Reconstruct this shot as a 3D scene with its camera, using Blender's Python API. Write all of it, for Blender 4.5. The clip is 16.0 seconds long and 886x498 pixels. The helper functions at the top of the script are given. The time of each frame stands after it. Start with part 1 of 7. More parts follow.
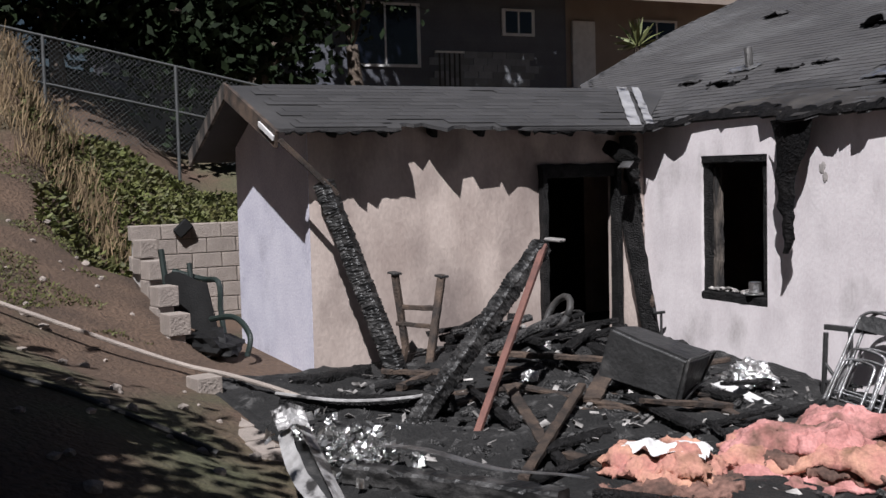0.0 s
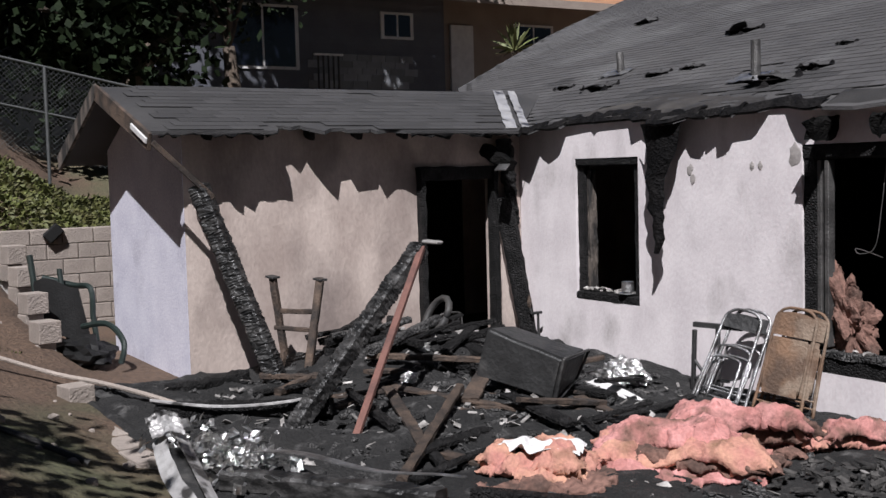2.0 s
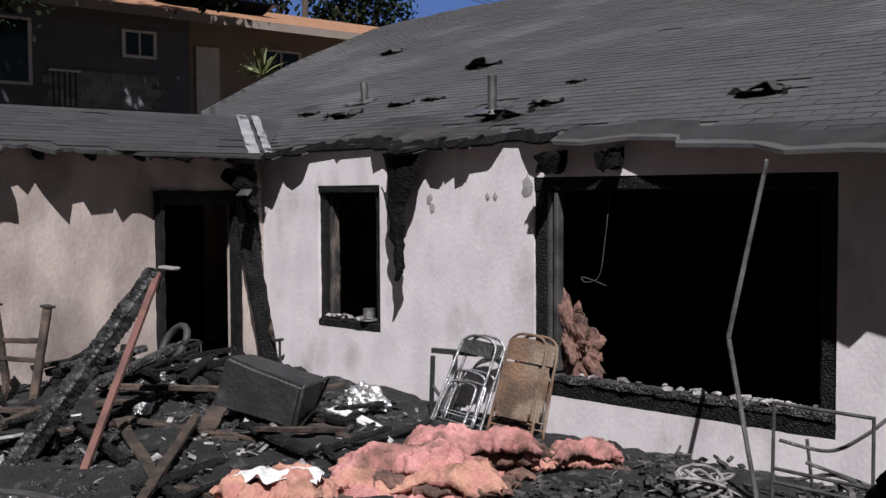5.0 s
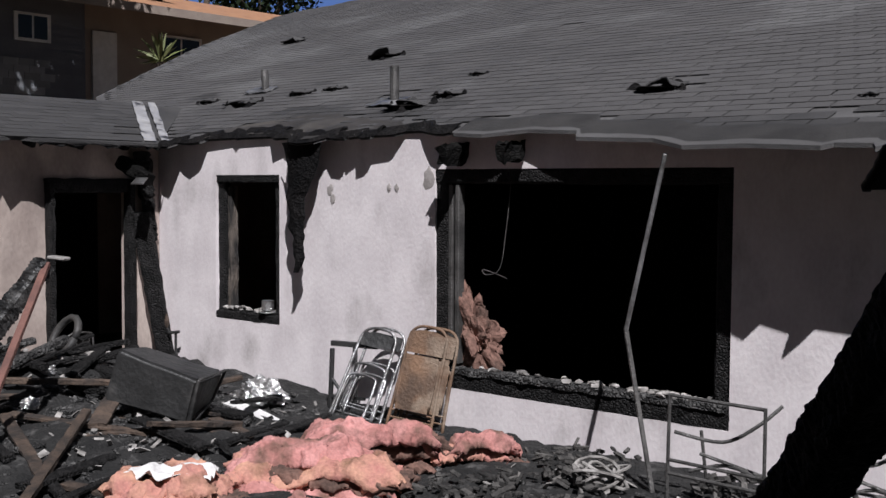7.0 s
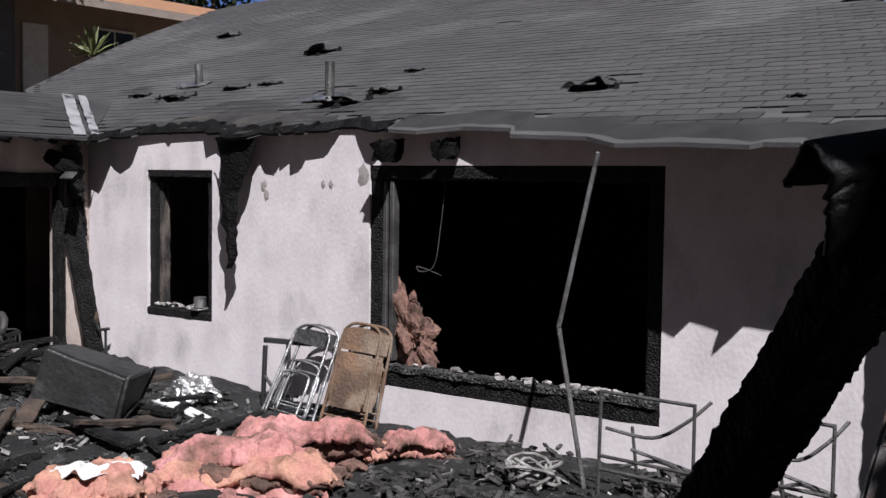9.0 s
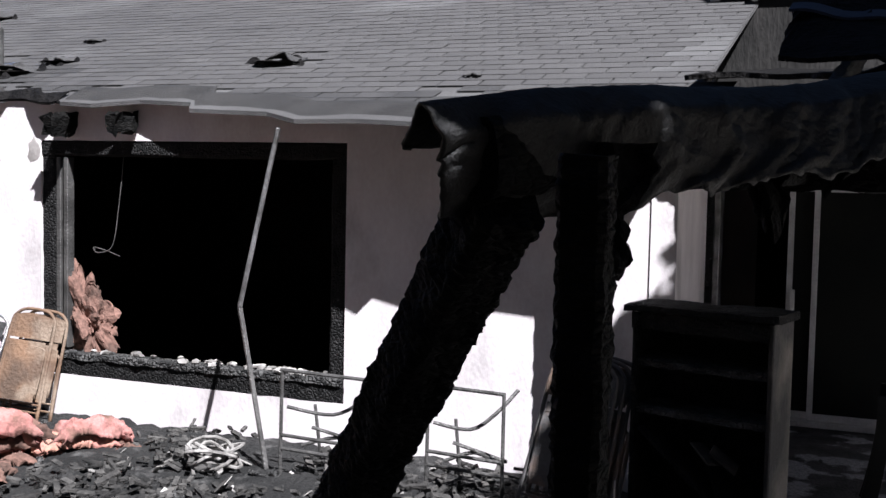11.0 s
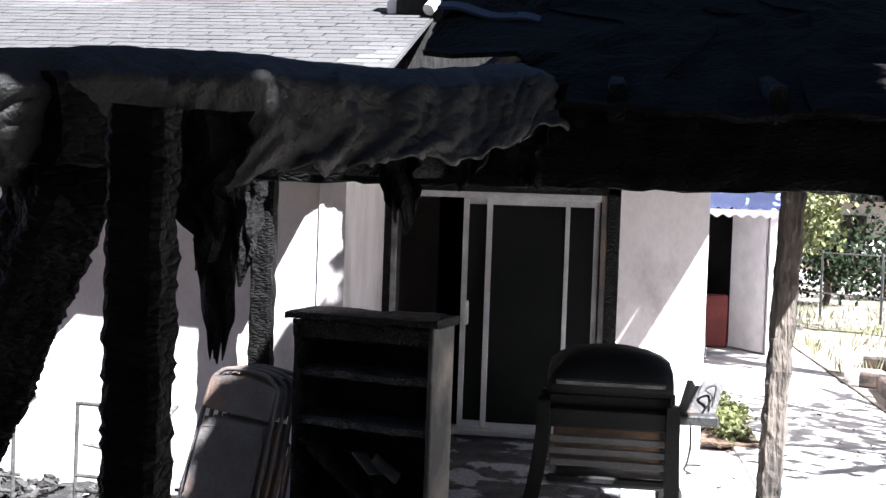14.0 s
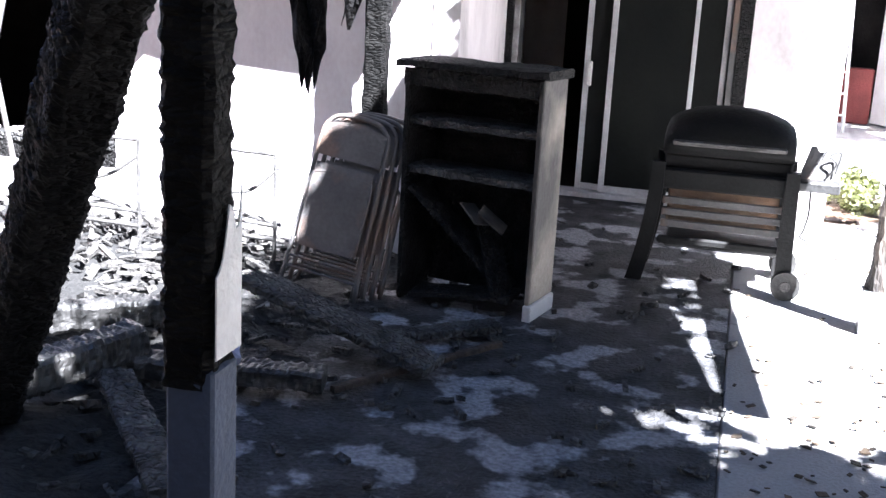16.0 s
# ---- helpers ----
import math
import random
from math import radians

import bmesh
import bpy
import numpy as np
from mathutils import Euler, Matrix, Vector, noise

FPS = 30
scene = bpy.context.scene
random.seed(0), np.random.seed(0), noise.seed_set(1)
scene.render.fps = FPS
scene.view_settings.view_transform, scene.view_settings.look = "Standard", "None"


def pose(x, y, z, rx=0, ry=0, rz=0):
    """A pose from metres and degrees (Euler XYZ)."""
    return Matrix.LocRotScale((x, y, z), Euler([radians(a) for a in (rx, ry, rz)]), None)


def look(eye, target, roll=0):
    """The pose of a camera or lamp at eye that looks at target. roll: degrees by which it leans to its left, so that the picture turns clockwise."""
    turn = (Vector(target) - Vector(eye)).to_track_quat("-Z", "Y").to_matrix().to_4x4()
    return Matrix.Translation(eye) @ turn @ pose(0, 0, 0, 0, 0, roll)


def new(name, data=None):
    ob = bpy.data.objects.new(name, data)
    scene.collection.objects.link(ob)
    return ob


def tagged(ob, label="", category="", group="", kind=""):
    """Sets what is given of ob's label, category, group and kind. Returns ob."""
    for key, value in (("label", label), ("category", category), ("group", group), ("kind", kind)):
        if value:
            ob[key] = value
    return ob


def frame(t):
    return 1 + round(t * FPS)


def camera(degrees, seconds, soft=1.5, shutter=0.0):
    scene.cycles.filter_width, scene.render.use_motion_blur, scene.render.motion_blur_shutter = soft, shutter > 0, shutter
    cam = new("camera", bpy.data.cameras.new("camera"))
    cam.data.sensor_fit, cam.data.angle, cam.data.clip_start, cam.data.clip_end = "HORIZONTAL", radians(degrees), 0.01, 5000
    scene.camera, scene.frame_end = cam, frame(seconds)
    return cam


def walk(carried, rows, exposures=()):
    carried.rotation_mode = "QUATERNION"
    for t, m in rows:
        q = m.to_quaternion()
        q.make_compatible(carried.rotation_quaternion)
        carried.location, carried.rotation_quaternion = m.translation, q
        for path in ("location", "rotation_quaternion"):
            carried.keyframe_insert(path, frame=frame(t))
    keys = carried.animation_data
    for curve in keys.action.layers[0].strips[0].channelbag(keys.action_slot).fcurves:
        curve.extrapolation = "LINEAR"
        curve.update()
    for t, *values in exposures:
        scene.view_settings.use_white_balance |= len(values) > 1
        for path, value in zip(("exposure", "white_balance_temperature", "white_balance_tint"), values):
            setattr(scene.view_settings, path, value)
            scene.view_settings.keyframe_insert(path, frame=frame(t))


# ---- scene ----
cam = camera(42.9, 16.0)

PATH = [
    (0, (10.002, -7.316, 2.038), (8.209, -6.441, 1.902), -1.4),
    (0.5, (10.006, -7.325, 2.043), (8.228, -6.422, 1.9), -1.2),
    (1, (10.017, -7.303, 2.032), (8.26, -6.357, 1.892), -1.4),
    (1.5, (10.018, -7.294, 2.035), (8.294, -6.29, 1.891), -1.5),
    (2, (10.04, -7.299, 2.035), (8.348, -6.241, 1.899), -1.5),
    (2.5, (10.058, -7.301, 2.036), (8.405, -6.182, 1.914), -1.6),
    (3, (10.06, -7.276, 2.062), (8.439, -6.109, 1.971), -1.2),
    (3.5, (10.105, -7.303, 2.041), (8.536, -6.065, 1.961), -1.0),
    (4, (10.081, -7.261, 2.051), (8.563, -5.963, 1.946), -1.1),
    (4.5, (10.06, -7.245, 2.04), (8.586, -5.897, 1.924), -0.9),
    (5, (10.065, -7.243, 2.042), (8.648, -5.836, 1.945), -0.3),
    (7.5, (10.024, -7.162, 2.037), (8.738, -5.634, 1.922), 0.4),
    (8, (10.023, -7.167, 2.043), (8.74, -5.637, 1.928), 0.5),
    (10.5, (10.132, -6.999, 1.983), (9.234, -5.216, 1.858), 1.2),
    (11, (10.182, -6.949, 1.977), (9.413, -5.106, 1.845), 1.2),
    (11.5, (10.246, -6.935, 1.974), (9.587, -5.046, 1.848), 0.5),
    (12, (10.312, -6.914, 1.974), (9.793, -4.981, 1.862), 1.6),
    (12.5, (10.347, -6.911, 1.976), (9.956, -4.948, 1.888), 1.6),
    (13, (10.342, -6.87, 1.962), (10.061, -4.891, 1.866), 1.0),
    (13.5, (10.318, -6.804, 1.945), (10.131, -4.811, 1.926), 0.8),
    (14, (10.364, -6.653, 1.872), (10.089, -4.672, 1.796), 2.0),
    (14.5, (10.45, -6.567, 1.831), (10.094, -4.614, 1.594), 2.6),
    (15, (10.49, -6.551, 1.8), (10.106, -4.618, 1.46), 2.9),
    (15.5, (10.496, -6.561, 1.766), (10.111, -4.653, 1.303), 3.2),
    (16, (10.487, -6.587, 1.766), (10.009, -4.706, 1.282), 3.2),
]
walk(cam, [(t, look(e, g, r)) for t, e, g, r in PATH],
     [(0.0, 0.35, 5930, 14), (3.0, 0.35, 5930, 14), (5.0, 0.2, 5930, 14), (8.2, 0.2, 5930, 14), (10.4, 1.05, 5800, 14), (11.0, 1.3, 5800, 13), (12.0, 2.0, 5800, 12),
      (12.6, 2.6, 5800, 11), (14.0, 2.75, 5750, 11), (15.0, 3.1, 5650, 12), (15.5, 3.4, 5650, 12), (16.0, 4.1, 5600, 13)])

# ---- light ----
SUN = Vector((0.48, -0.39, 0.80)).normalized()
world = bpy.data.worlds.new("sky")
scene.world = world
world.use_nodes = True
wn = world.node_tree.nodes
sky = wn.new("ShaderNodeTexSky")
sky.sky_type, sky.sun_disc = "NISHITA", False
sky.sun_elevation = math.asin(SUN.z)
sky.sun_rotation = math.atan2(SUN.x, SUN.y)
world.node_tree.links.new(sky.outputs[0], wn["Background"].inputs[0])
wn["Background"].inputs[1].default_value = 0.011
sun = new("sun", bpy.data.lights.new("sun", "SUN"))
sun.data.energy, sun.data.angle, sun.data.color = 4.8, radians(0.5), (1.0, 0.95, 0.88)
sun.matrix_world = look(SUN * 30, (0, 0, 0))


# ---- materials ----
def material(name, col, col2=None, scale=3.0, rough=0.9, bump=0.3, bscale=40.0, metal=0.0, detail=6.0,
             lo=0.35, hi=0.65, fine=0.12, spread=0.0, third=None, tscale=0.8, tlo=0.5, thi=0.62, cells=0.0, cscale=20.0, stretch=None):
    """Two colours mixed by a broad noise, fine grain, an optional third stain colour, relief from noise and from cells."""
    m = bpy.data.materials.new(name)
    m.use_nodes = True
    nt, L = m.node_tree, m.node_tree.links
    b = nt.nodes["Principled BSDF"]
    b.inputs["Roughness"].default_value, b.inputs["Metallic"].default_value = rough, metal
    tc = nt.nodes.new("ShaderNodeTexCoord")
    co = tc.outputs["Object"]
    if stretch:
        mp = nt.nodes.new("ShaderNodeMapping")
        mp.inputs["Scale"].default_value = stretch
        L.new(co, mp.inputs[0])
        co = mp.outputs[0]

    def tex(sc, de=6.0):
        n = nt.nodes.new("ShaderNodeTexNoise")
        n.inputs["Scale"].default_value, n.inputs["Detail"].default_value = sc, de
        L.new(co, n.inputs["Vector"])
        return n.outputs["Fac"]

    def ramp(src, a, z):
        r = nt.nodes.new("ShaderNodeMapRange")
        r.inputs["From Min"].default_value, r.inputs["From Max"].default_value = a, z
        L.new(src, r.inputs["Value"])
        return r.outputs[0]

    def mix(f, a, z, mode="MIX"):
        x = nt.nodes.new("ShaderNodeMix")
        x.data_type, x.blend_type = "RGBA", mode
        for s_, v in ((0, f), (6, a), (7, z)):
            if isinstance(v, (tuple, list)):
                x.inputs[s_].default_value = (*v, 1)
            elif isinstance(v, float):
                x.inputs[s_].default_value = v
            else:
                L.new(v, x.inputs[s_])
        return x.outputs[2]

    c = mix(ramp(tex(scale, detail), lo, hi), tuple(col), tuple(col2 or [v * 0.8 for v in col]))
    if third:
        c = mix(ramp(tex(tscale), tlo, thi), c, tuple(third))
    g = ramp(tex(bscale), 0.3, 0.7)
    c = mix(fine, c, g, "OVERLAY")
    if spread:
        oi = nt.nodes.new("ShaderNodeObjectInfo")
        ge = nt.nodes.new("ShaderNodeNewGeometry")
        ad = nt.nodes.new("ShaderNodeMath")
        L.new(oi.outputs["Random"], ad.inputs[0])
        L.new(ge.outputs["Random Per Island"], ad.inputs[1])
        fr = nt.nodes.new("ShaderNodeMath")
        fr.operation = "FRACT"
        L.new(ad.outputs[0], fr.inputs[0])
        hv = nt.nodes.new("ShaderNodeHueSaturation")
        mr = nt.nodes.new("ShaderNodeMapRange")
        mr.inputs["To Min"].default_value, mr.inputs["To Max"].default_value = 1 - spread, 1 + spread
        L.new(fr.outputs[0], mr.inputs["Value"])
        L.new(mr.outputs[0], hv.inputs["Value"])
        L.new(c, hv.inputs["Color"])
        c = hv.outputs[0]
    L.new(c, b.inputs["Base Color"])
    hgt = g
    bp = nt.nodes.new("ShaderNodeBump")
    bp.inputs["Strength"].default_value, bp.inputs["Distance"].default_value = bump, 0.02
    L.new(hgt, bp.inputs["Height"])
    last = bp
    if cells:
        v = nt.nodes.new("ShaderNodeTexVoronoi")
        v.feature = "DISTANCE_TO_EDGE"
        v.inputs["Scale"].default_value = cscale
        L.new(co, v.inputs["Vector"])
        b2 = nt.nodes.new("ShaderNodeBump")
        b2.inputs["Strength"].default_value, b2.inputs["Distance"].default_value = cells, 0.03
        L.new(ramp(v.outputs["Distance"], 0.0, 0.22), b2.inputs["Height"])
        L.new(bp.outputs[0], b2.inputs["Normal"])
        last = b2
    L.new(last.outputs[0], b.inputs["Normal"])
    return m


M_WHITE = material("white_stucco", (0.84, 0.785, 0.79), (0.72, 0.665, 0.675), 3.4, 0.92, 0.08, 38, third=(0.46, 0.425, 0.42), tscale=2.2, tlo=0.55, thi=0.80, stretch=(1, 1, 0.6), fine=0.14)
M_BEIGE = material("beige_stucco", (0.55, 0.465, 0.415), (0.38, 0.31, 0.275), 2.2, 0.93, 0.14, 30, third=(0.25, 0.205, 0.185), tscale=1.4, tlo=0.50, thi=0.70, stretch=(1, 1, 0.6), fine=0.08)
M_PEEL = material("bare_grey_plaster", (0.40, 0.37, 0.355), (0.32, 0.295, 0.28), 6, 0.93, 0.05, 40)
M_LILAC = material("pale_lilac_stucco", (0.66, 0.65, 0.73), (0.57, 0.56, 0.65), 2.4, 0.93, 0.10, 38, third=(0.44, 0.43, 0.50), tscale=2.0, tlo=0.56, thi=0.78, fine=0.2)
M_CHAR = material("charred_wood", (0.006, 0.006, 0.006), (0.022, 0.021, 0.021), 9, 0.7, 0.5, 60, cells=0.8, cscale=38, fine=0.3)
M_CHARBIG = material("charred_beam", (0.003, 0.003, 0.003), (0.011, 0.0105, 0.010), 7, 0.75, 0.4, 60, cells=0.5, cscale=24, fine=0.3, stretch=(0.8, 0.8, 2.2))
M_SOOTWALL = material("soot_streaked_wall", (0.010, 0.0095, 0.009), (0.026, 0.024, 0.023), 2.0, 0.92, 0.3, 40, third=(0.055, 0.05, 0.048), tscale=2.6, tlo=0.55, thi=0.8, stretch=(1, 1, 0.3), fine=0.3)
M_SOOT = material("sooty_interior", (0.010, 0.010, 0.010), (0.022, 0.020, 0.019), 2.5, 0.9, 0.3, 30)
M_ASH = material("ash_and_burnt_debris", (0.007, 0.007, 0.007), (0.019, 0.0185, 0.018), 3.0, 0.85, 0.9, 35, third=(0.080, 0.078, 0.076), tscale=6.0, tlo=0.58, thi=0.72, fine=0.35)
M_SHINGLE = material("grey_asphalt_shingle", (0.080, 0.077, 0.077), (0.062, 0.060, 0.061), 1.2, 0.93, 0.4, 160, spread=0.09, third=(0.108, 0.106, 0.106), tscale=0.6)
M_WSHINGLE = material("scorched_asphalt_shingle", (0.040, 0.039, 0.040), (0.065, 0.063, 0.063), 1.5, 0.9, 0.5, 160, spread=0.2)
M_FELT = material("burnt_roofing_felt", (0.004, 0.004, 0.0045), (0.013, 0.012, 0.012), 5, 0.85, 0.6, 40, fine=0.3)
M_BARED = material("bared_scorched_felt", (0.042, 0.038, 0.036), (0.020, 0.018, 0.017), 2.2, 0.85, 0.3, 60, third=(0.062, 0.056, 0.050), tscale=2.5)
M_LIP = material("scorched_shingle_edge", (0.044, 0.042, 0.041), (0.030, 0.029, 0.029), 2.5, 0.93, 0.6, 120, third=(0.020, 0.019, 0.019), tscale=3.0, tlo=0.5, thi=0.7)
M_FELTG = material("grey_singed_felt", (0.004, 0.004, 0.004), (0.021, 0.0205, 0.0205), 4, 0.58, 0.3, 90, fine=0.3)
M_DIRT = material("dry_brown_soil", (0.120, 0.078, 0.052), (0.070, 0.046, 0.032), 0.9, 0.95, 0.8, 22, third=(0.085, 0.085, 0.045), tscale=0.45, tlo=0.50, thi=0.66, fine=0.3)
M_BLOCK = material("tan_concrete_block", (0.36, 0.31, 0.27), (0.29, 0.25, 0.22), 4, 0.93, 0.5, 60, spread=0.1)
M_CONC = material("pale_concrete", (0.40, 0.385, 0.37), (0.33, 0.315, 0.30), 1.2, 0.88, 0.3, 60, third=(0.26, 0.245, 0.23), tscale=2.5, tlo=0.6, thi=0.72)
# soot stains and the patio cover's shade together make this dark colour
M_SOOTSHADECONC = material("soot_and_shade_concrete", (0.011, 0.011, 0.012), (0.060, 0.060, 0.064), 5.0, 0.8, 0.8, 45, third=(0.30, 0.30, 0.32), tscale=3.2, tlo=0.525, thi=0.58, fine=0.4)
M_OLDWOOD = material("scorched_brown_wood", (0.095, 0.066, 0.048), (0.022, 0.018, 0.016), 6, 0.85, 0.4, 50, spread=0.25, fine=0.3)
M_REDWOOD = material("reddish_wooden_stake", (0.20, 0.095, 0.075), (0.12, 0.06, 0.05), 6, 0.8, 0.3, 60)
M_GREYWOOD = material("weathered_half_burnt_post", (0.15, 0.125, 0.105), (0.022, 0.020, 0.019), 7, 0.85, 0.6, 50, stretch=(1, 1, 0.25), lo=0.42, hi=0.58, fine=0.3)
M_PINK = material("pink_glass_wool", (0.58, 0.285, 0.265), (0.40, 0.175, 0.155), 5, 0.98, 0.3, 45, third=(0.15, 0.085, 0.065), tscale=4.0, tlo=0.48, thi=0.64, fine=0.16)
M_BROWNPINK = material("brown_scorched_pink_wool", (0.20, 0.112, 0.088), (0.115, 0.066, 0.050), 5, 0.98, 0.4, 30, third=(0.08, 0.05, 0.04), tscale=5, tlo=0.48, thi=0.64, fine=0.35)
M_ORANGE = material("orange_scorched_glass_wool", (0.52, 0.29, 0.20), (0.42, 0.19, 0.16), 5, 0.98, 0.3, 45, third=(0.15, 0.085, 0.050), tscale=3.8, tlo=0.50, thi=0.66, fine=0.16)
M_FOIL = material("crumpled_foil", (0.80, 0.80, 0.80), (0.60, 0.59, 0.58), 6, 0.28, 0.8, 14, metal=0.9)
M_ALU = material("bare_aluminium", (0.50, 0.50, 0.51), (0.20, 0.195, 0.19), 8, 0.38, 0.2, 50, metal=0.85)
M_PALEALU = material("pale_anodised_aluminium", (0.60, 0.60, 0.61), (0.46, 0.46, 0.47), 6, 0.5, 0.1, 50, metal=0.15)
M_WHITEPAINT = material("white_painted_trim", (0.72, 0.71, 0.70), (0.60, 0.59, 0.58), 5, 0.6, 0.2, 60)
M_STEEL = material("scorched_steel", (0.16, 0.155, 0.15), (0.07, 0.068, 0.066), 6, 0.5, 0.3, 50, metal=0.5)
M_DKSTEEL = material("blackened_sheet_steel", (0.040, 0.040, 0.040), (0.022, 0.022, 0.022), 4, 0.5, 0.25, 25, third=(0.085, 0.082, 0.079), tscale=5, tlo=0.6, thi=0.75)
M_RUST = material("rusty_scorched_chair_metal", (0.21, 0.125, 0.075), (0.10, 0.065, 0.045), 5, 0.7, 0.3, 40, third=(0.25, 0.19, 0.14), tscale=3)
M_GREYMETAL = material("grey_painted_steel", (0.13, 0.125, 0.125), (0.085, 0.083, 0.083), 6, 0.55, 0.2, 50, third=(0.17, 0.12, 0.095), tscale=4)
M_PLASTIC = material("black_plastic", (0.010, 0.010, 0.010), (0.015, 0.015, 0.015), 5, 0.6, 0.15, 50)
M_GREENPL = material("dark_green_plastic", (0.016, 0.027, 0.024), (0.010, 0.018, 0.015), 5, 0.5, 0.15, 50)
M_SHELFSIDE = material("smoke_stained_cream_laminate", (0.34, 0.30, 0.25), (0.24, 0.21, 0.18), 3, 0.6, 0.2, 40, third=(0.05, 0.047, 0.045), tscale=1.4, tlo=0.45, thi=0.6)
M_BLUEWALL = material("grey_blue_siding", (0.125, 0.130, 0.15), (0.105, 0.11, 0.13), 2, 0.85, 0.2, 40, spread=0.06)
M_PALESIDE = material("pale_grey_siding", (0.24, 0.25, 0.27), (0.19, 0.195, 0.21), 2, 0.85, 0.2, 40, spread=0.25)
M_TANWALL = material("tan_house_paint", (0.30, 0.25, 0.21), (0.26, 0.21, 0.18), 2, 0.9, 0.2, 40)
M_ORROOF = material("orange_brown_roof", (0.36, 0.19, 0.10), (0.27, 0.14, 0.08), 3, 0.9, 0.5, 30, spread=0.15)
M_WINDARK = material("dark_window_glass", (0.006, 0.008, 0.016), (0.010, 0.012, 0.02), 2, 0.08, 0.0, 10)
M_SCREEN = material("sooty_door_glass", (0.005, 0.006, 0.006), (0.010, 0.011, 0.010), 2, 0.45, 0.05, 30)
# green darkened well below sunlit foliage: the hillside trees' shade is in the colour
M_LEAF = material("shade_darkened_leaves", (0.009, 0.016, 0.007), (0.015, 0.024, 0.009), 3, 0.75, 0.2, 30, spread=0.35)
M_IVY = material("sunlit_ivy", (0.10, 0.115, 0.030), (0.075, 0.070, 0.022), 2.5, 0.65, 0.2, 30, spread=0.45)
M_YELLEAF = material("yellow_green_leaves", (0.17, 0.18, 0.07), (0.12, 0.14, 0.05), 3, 0.6, 0.2, 30, spread=0.35)
M_DRY = material("dry_straw_grass", (0.26, 0.19, 0.105), (0.17, 0.12, 0.07), 2, 0.9, 0.2, 30, spread=0.3)
M_BARK = material("brown_bark", (0.13, 0.10, 0.075), (0.08, 0.062, 0.05), 6, 0.9, 0.8, 30)
M_AWN = material("blue_awning_cloth", (0.27, 0.33, 0.60), (0.22, 0.28, 0.54), 3, 0.85, 0.2, 60)
M_RED = material("dull_red_panel", (0.22, 0.045, 0.040), (0.17, 0.035, 0.03), 3, 0.7, 0.2, 40)
M_RUBBER = material("black_hose_rubber", (0.025, 0.025, 0.025), (0.05, 0.048, 0.045), 8, 0.6, 0.2, 40)
M_WIRE = material("galvanised_wire", (0.13, 0.135, 0.135), (0.10, 0.105, 0.105), 6, 0.5, 0.1, 40, metal=0.4)
M_PAPER = material("burnt_paper", (0.44, 0.42, 0.40), (0.10, 0.093, 0.086), 8, 0.9, 0.3, 30, spread=0.3)
M_CASING = material("grey_blue_post_paint", (0.036, 0.053, 0.096), (0.028, 0.041, 0.075), 5, 0.7, 0.2, 60)
M_ASHCHAR = material("ash_covered_charcoal", (0.022, 0.022, 0.022), (0.12, 0.117, 0.114), 8, 0.75, 0.6, 50, cells=1.0, cscale=26, fine=0.3)
M_CHARASH = material("ash_greyed_charcoal_beam", (0.010, 0.010, 0.010), (0.075, 0.073, 0.071), 8, 0.42, 0.2, 60, cells=0.0, cscale=45, fine=0.35, stretch=(0.8, 0.8, 2.2), lo=0.42, hi=0.70)
M_RUBBLE = material("grey_ashy_rubble", (0.085, 0.08, 0.075), (0.022, 0.021, 0.020), 7, 0.9, 0.6, 40, spread=0.6, fine=0.35)
M_FLASH = material("sooty_galvanised_sheet", (0.55, 0.54, 0.53), (0.34, 0.33, 0.325), 5, 0.4, 0.35, 18, metal=0.35, third=(0.06, 0.058, 0.056), tscale=5, tlo=0.55, thi=0.62)
M_PALESOIL = material("pale_trodden_soil", (0.30, 0.265, 0.225), (0.22, 0.19, 0.16), 1.5, 0.93, 0.5, 30, third=(0.13, 0.125, 0.07), tscale=0.8, tlo=0.52, thi=0.62)
M_PALEGRASS = material("pale_green_grass", (0.17, 0.175, 0.095), (0.22, 0.20, 0.13), 2, 0.8, 0.2, 30, spread=0.3)
M_LITTER = material("dry_leaf_litter", (0.11, 0.075, 0.045), (0.03, 0.026, 0.022), 6, 0.9, 0.3, 40, spread=0.5)
M_TRIMBLUE = material("blue_grey_trim_paint", (0.33, 0.35, 0.47), (0.28, 0.30, 0.42), 4, 0.7, 0.2, 50)


for m_, k_ in ((M_SCREEN, 0.15), (M_CHAR, 0.25), (M_CHARBIG, 0.1), (M_FELT, 0.12), (M_FELTG, 0.45), (M_SOOT, 0.1), (M_LEAF, 0.15), (M_PLASTIC, 0.2)):
    m_.node_tree.nodes["Principled BSDF"].inputs["Specular IOR Level"].default_value = k_


M_SKY = bpy.data.materials.new("clear_blue_sky")
M_SKY.use_nodes = True
b_ = M_SKY.node_tree.nodes["Principled BSDF"]
b_.inputs["Base Color"].default_value, b_.inputs["Emission Color"].default_value, b_.inputs["Emission Strength"].default_value = (0, 0, 0, 1), (0.20, 0.36, 0.85, 1), 0.38


# ---- building helpers ----
def thing(name, label, category, at=(0, 0, 0), group="", kind=""):
    ob = new(name)
    ob.location = at
    return tagged(ob, label, category, group, kind)


def link(name, bm, mat, parent=None, label="", smooth=False):
    me = bpy.data.meshes.new(name)
    if smooth:
        for f in bm.faces:
            f.smooth = True
    bm.to_mesh(me)
    bm.free()
    me.materials.append(mat)
    ob = new(name, me)
    if parent is not None:
        ob.parent = parent
        ob.matrix_parent_inverse = Matrix.Translation(-Vector(parent.location))
    if label:
        ob["label"] = label
    return ob


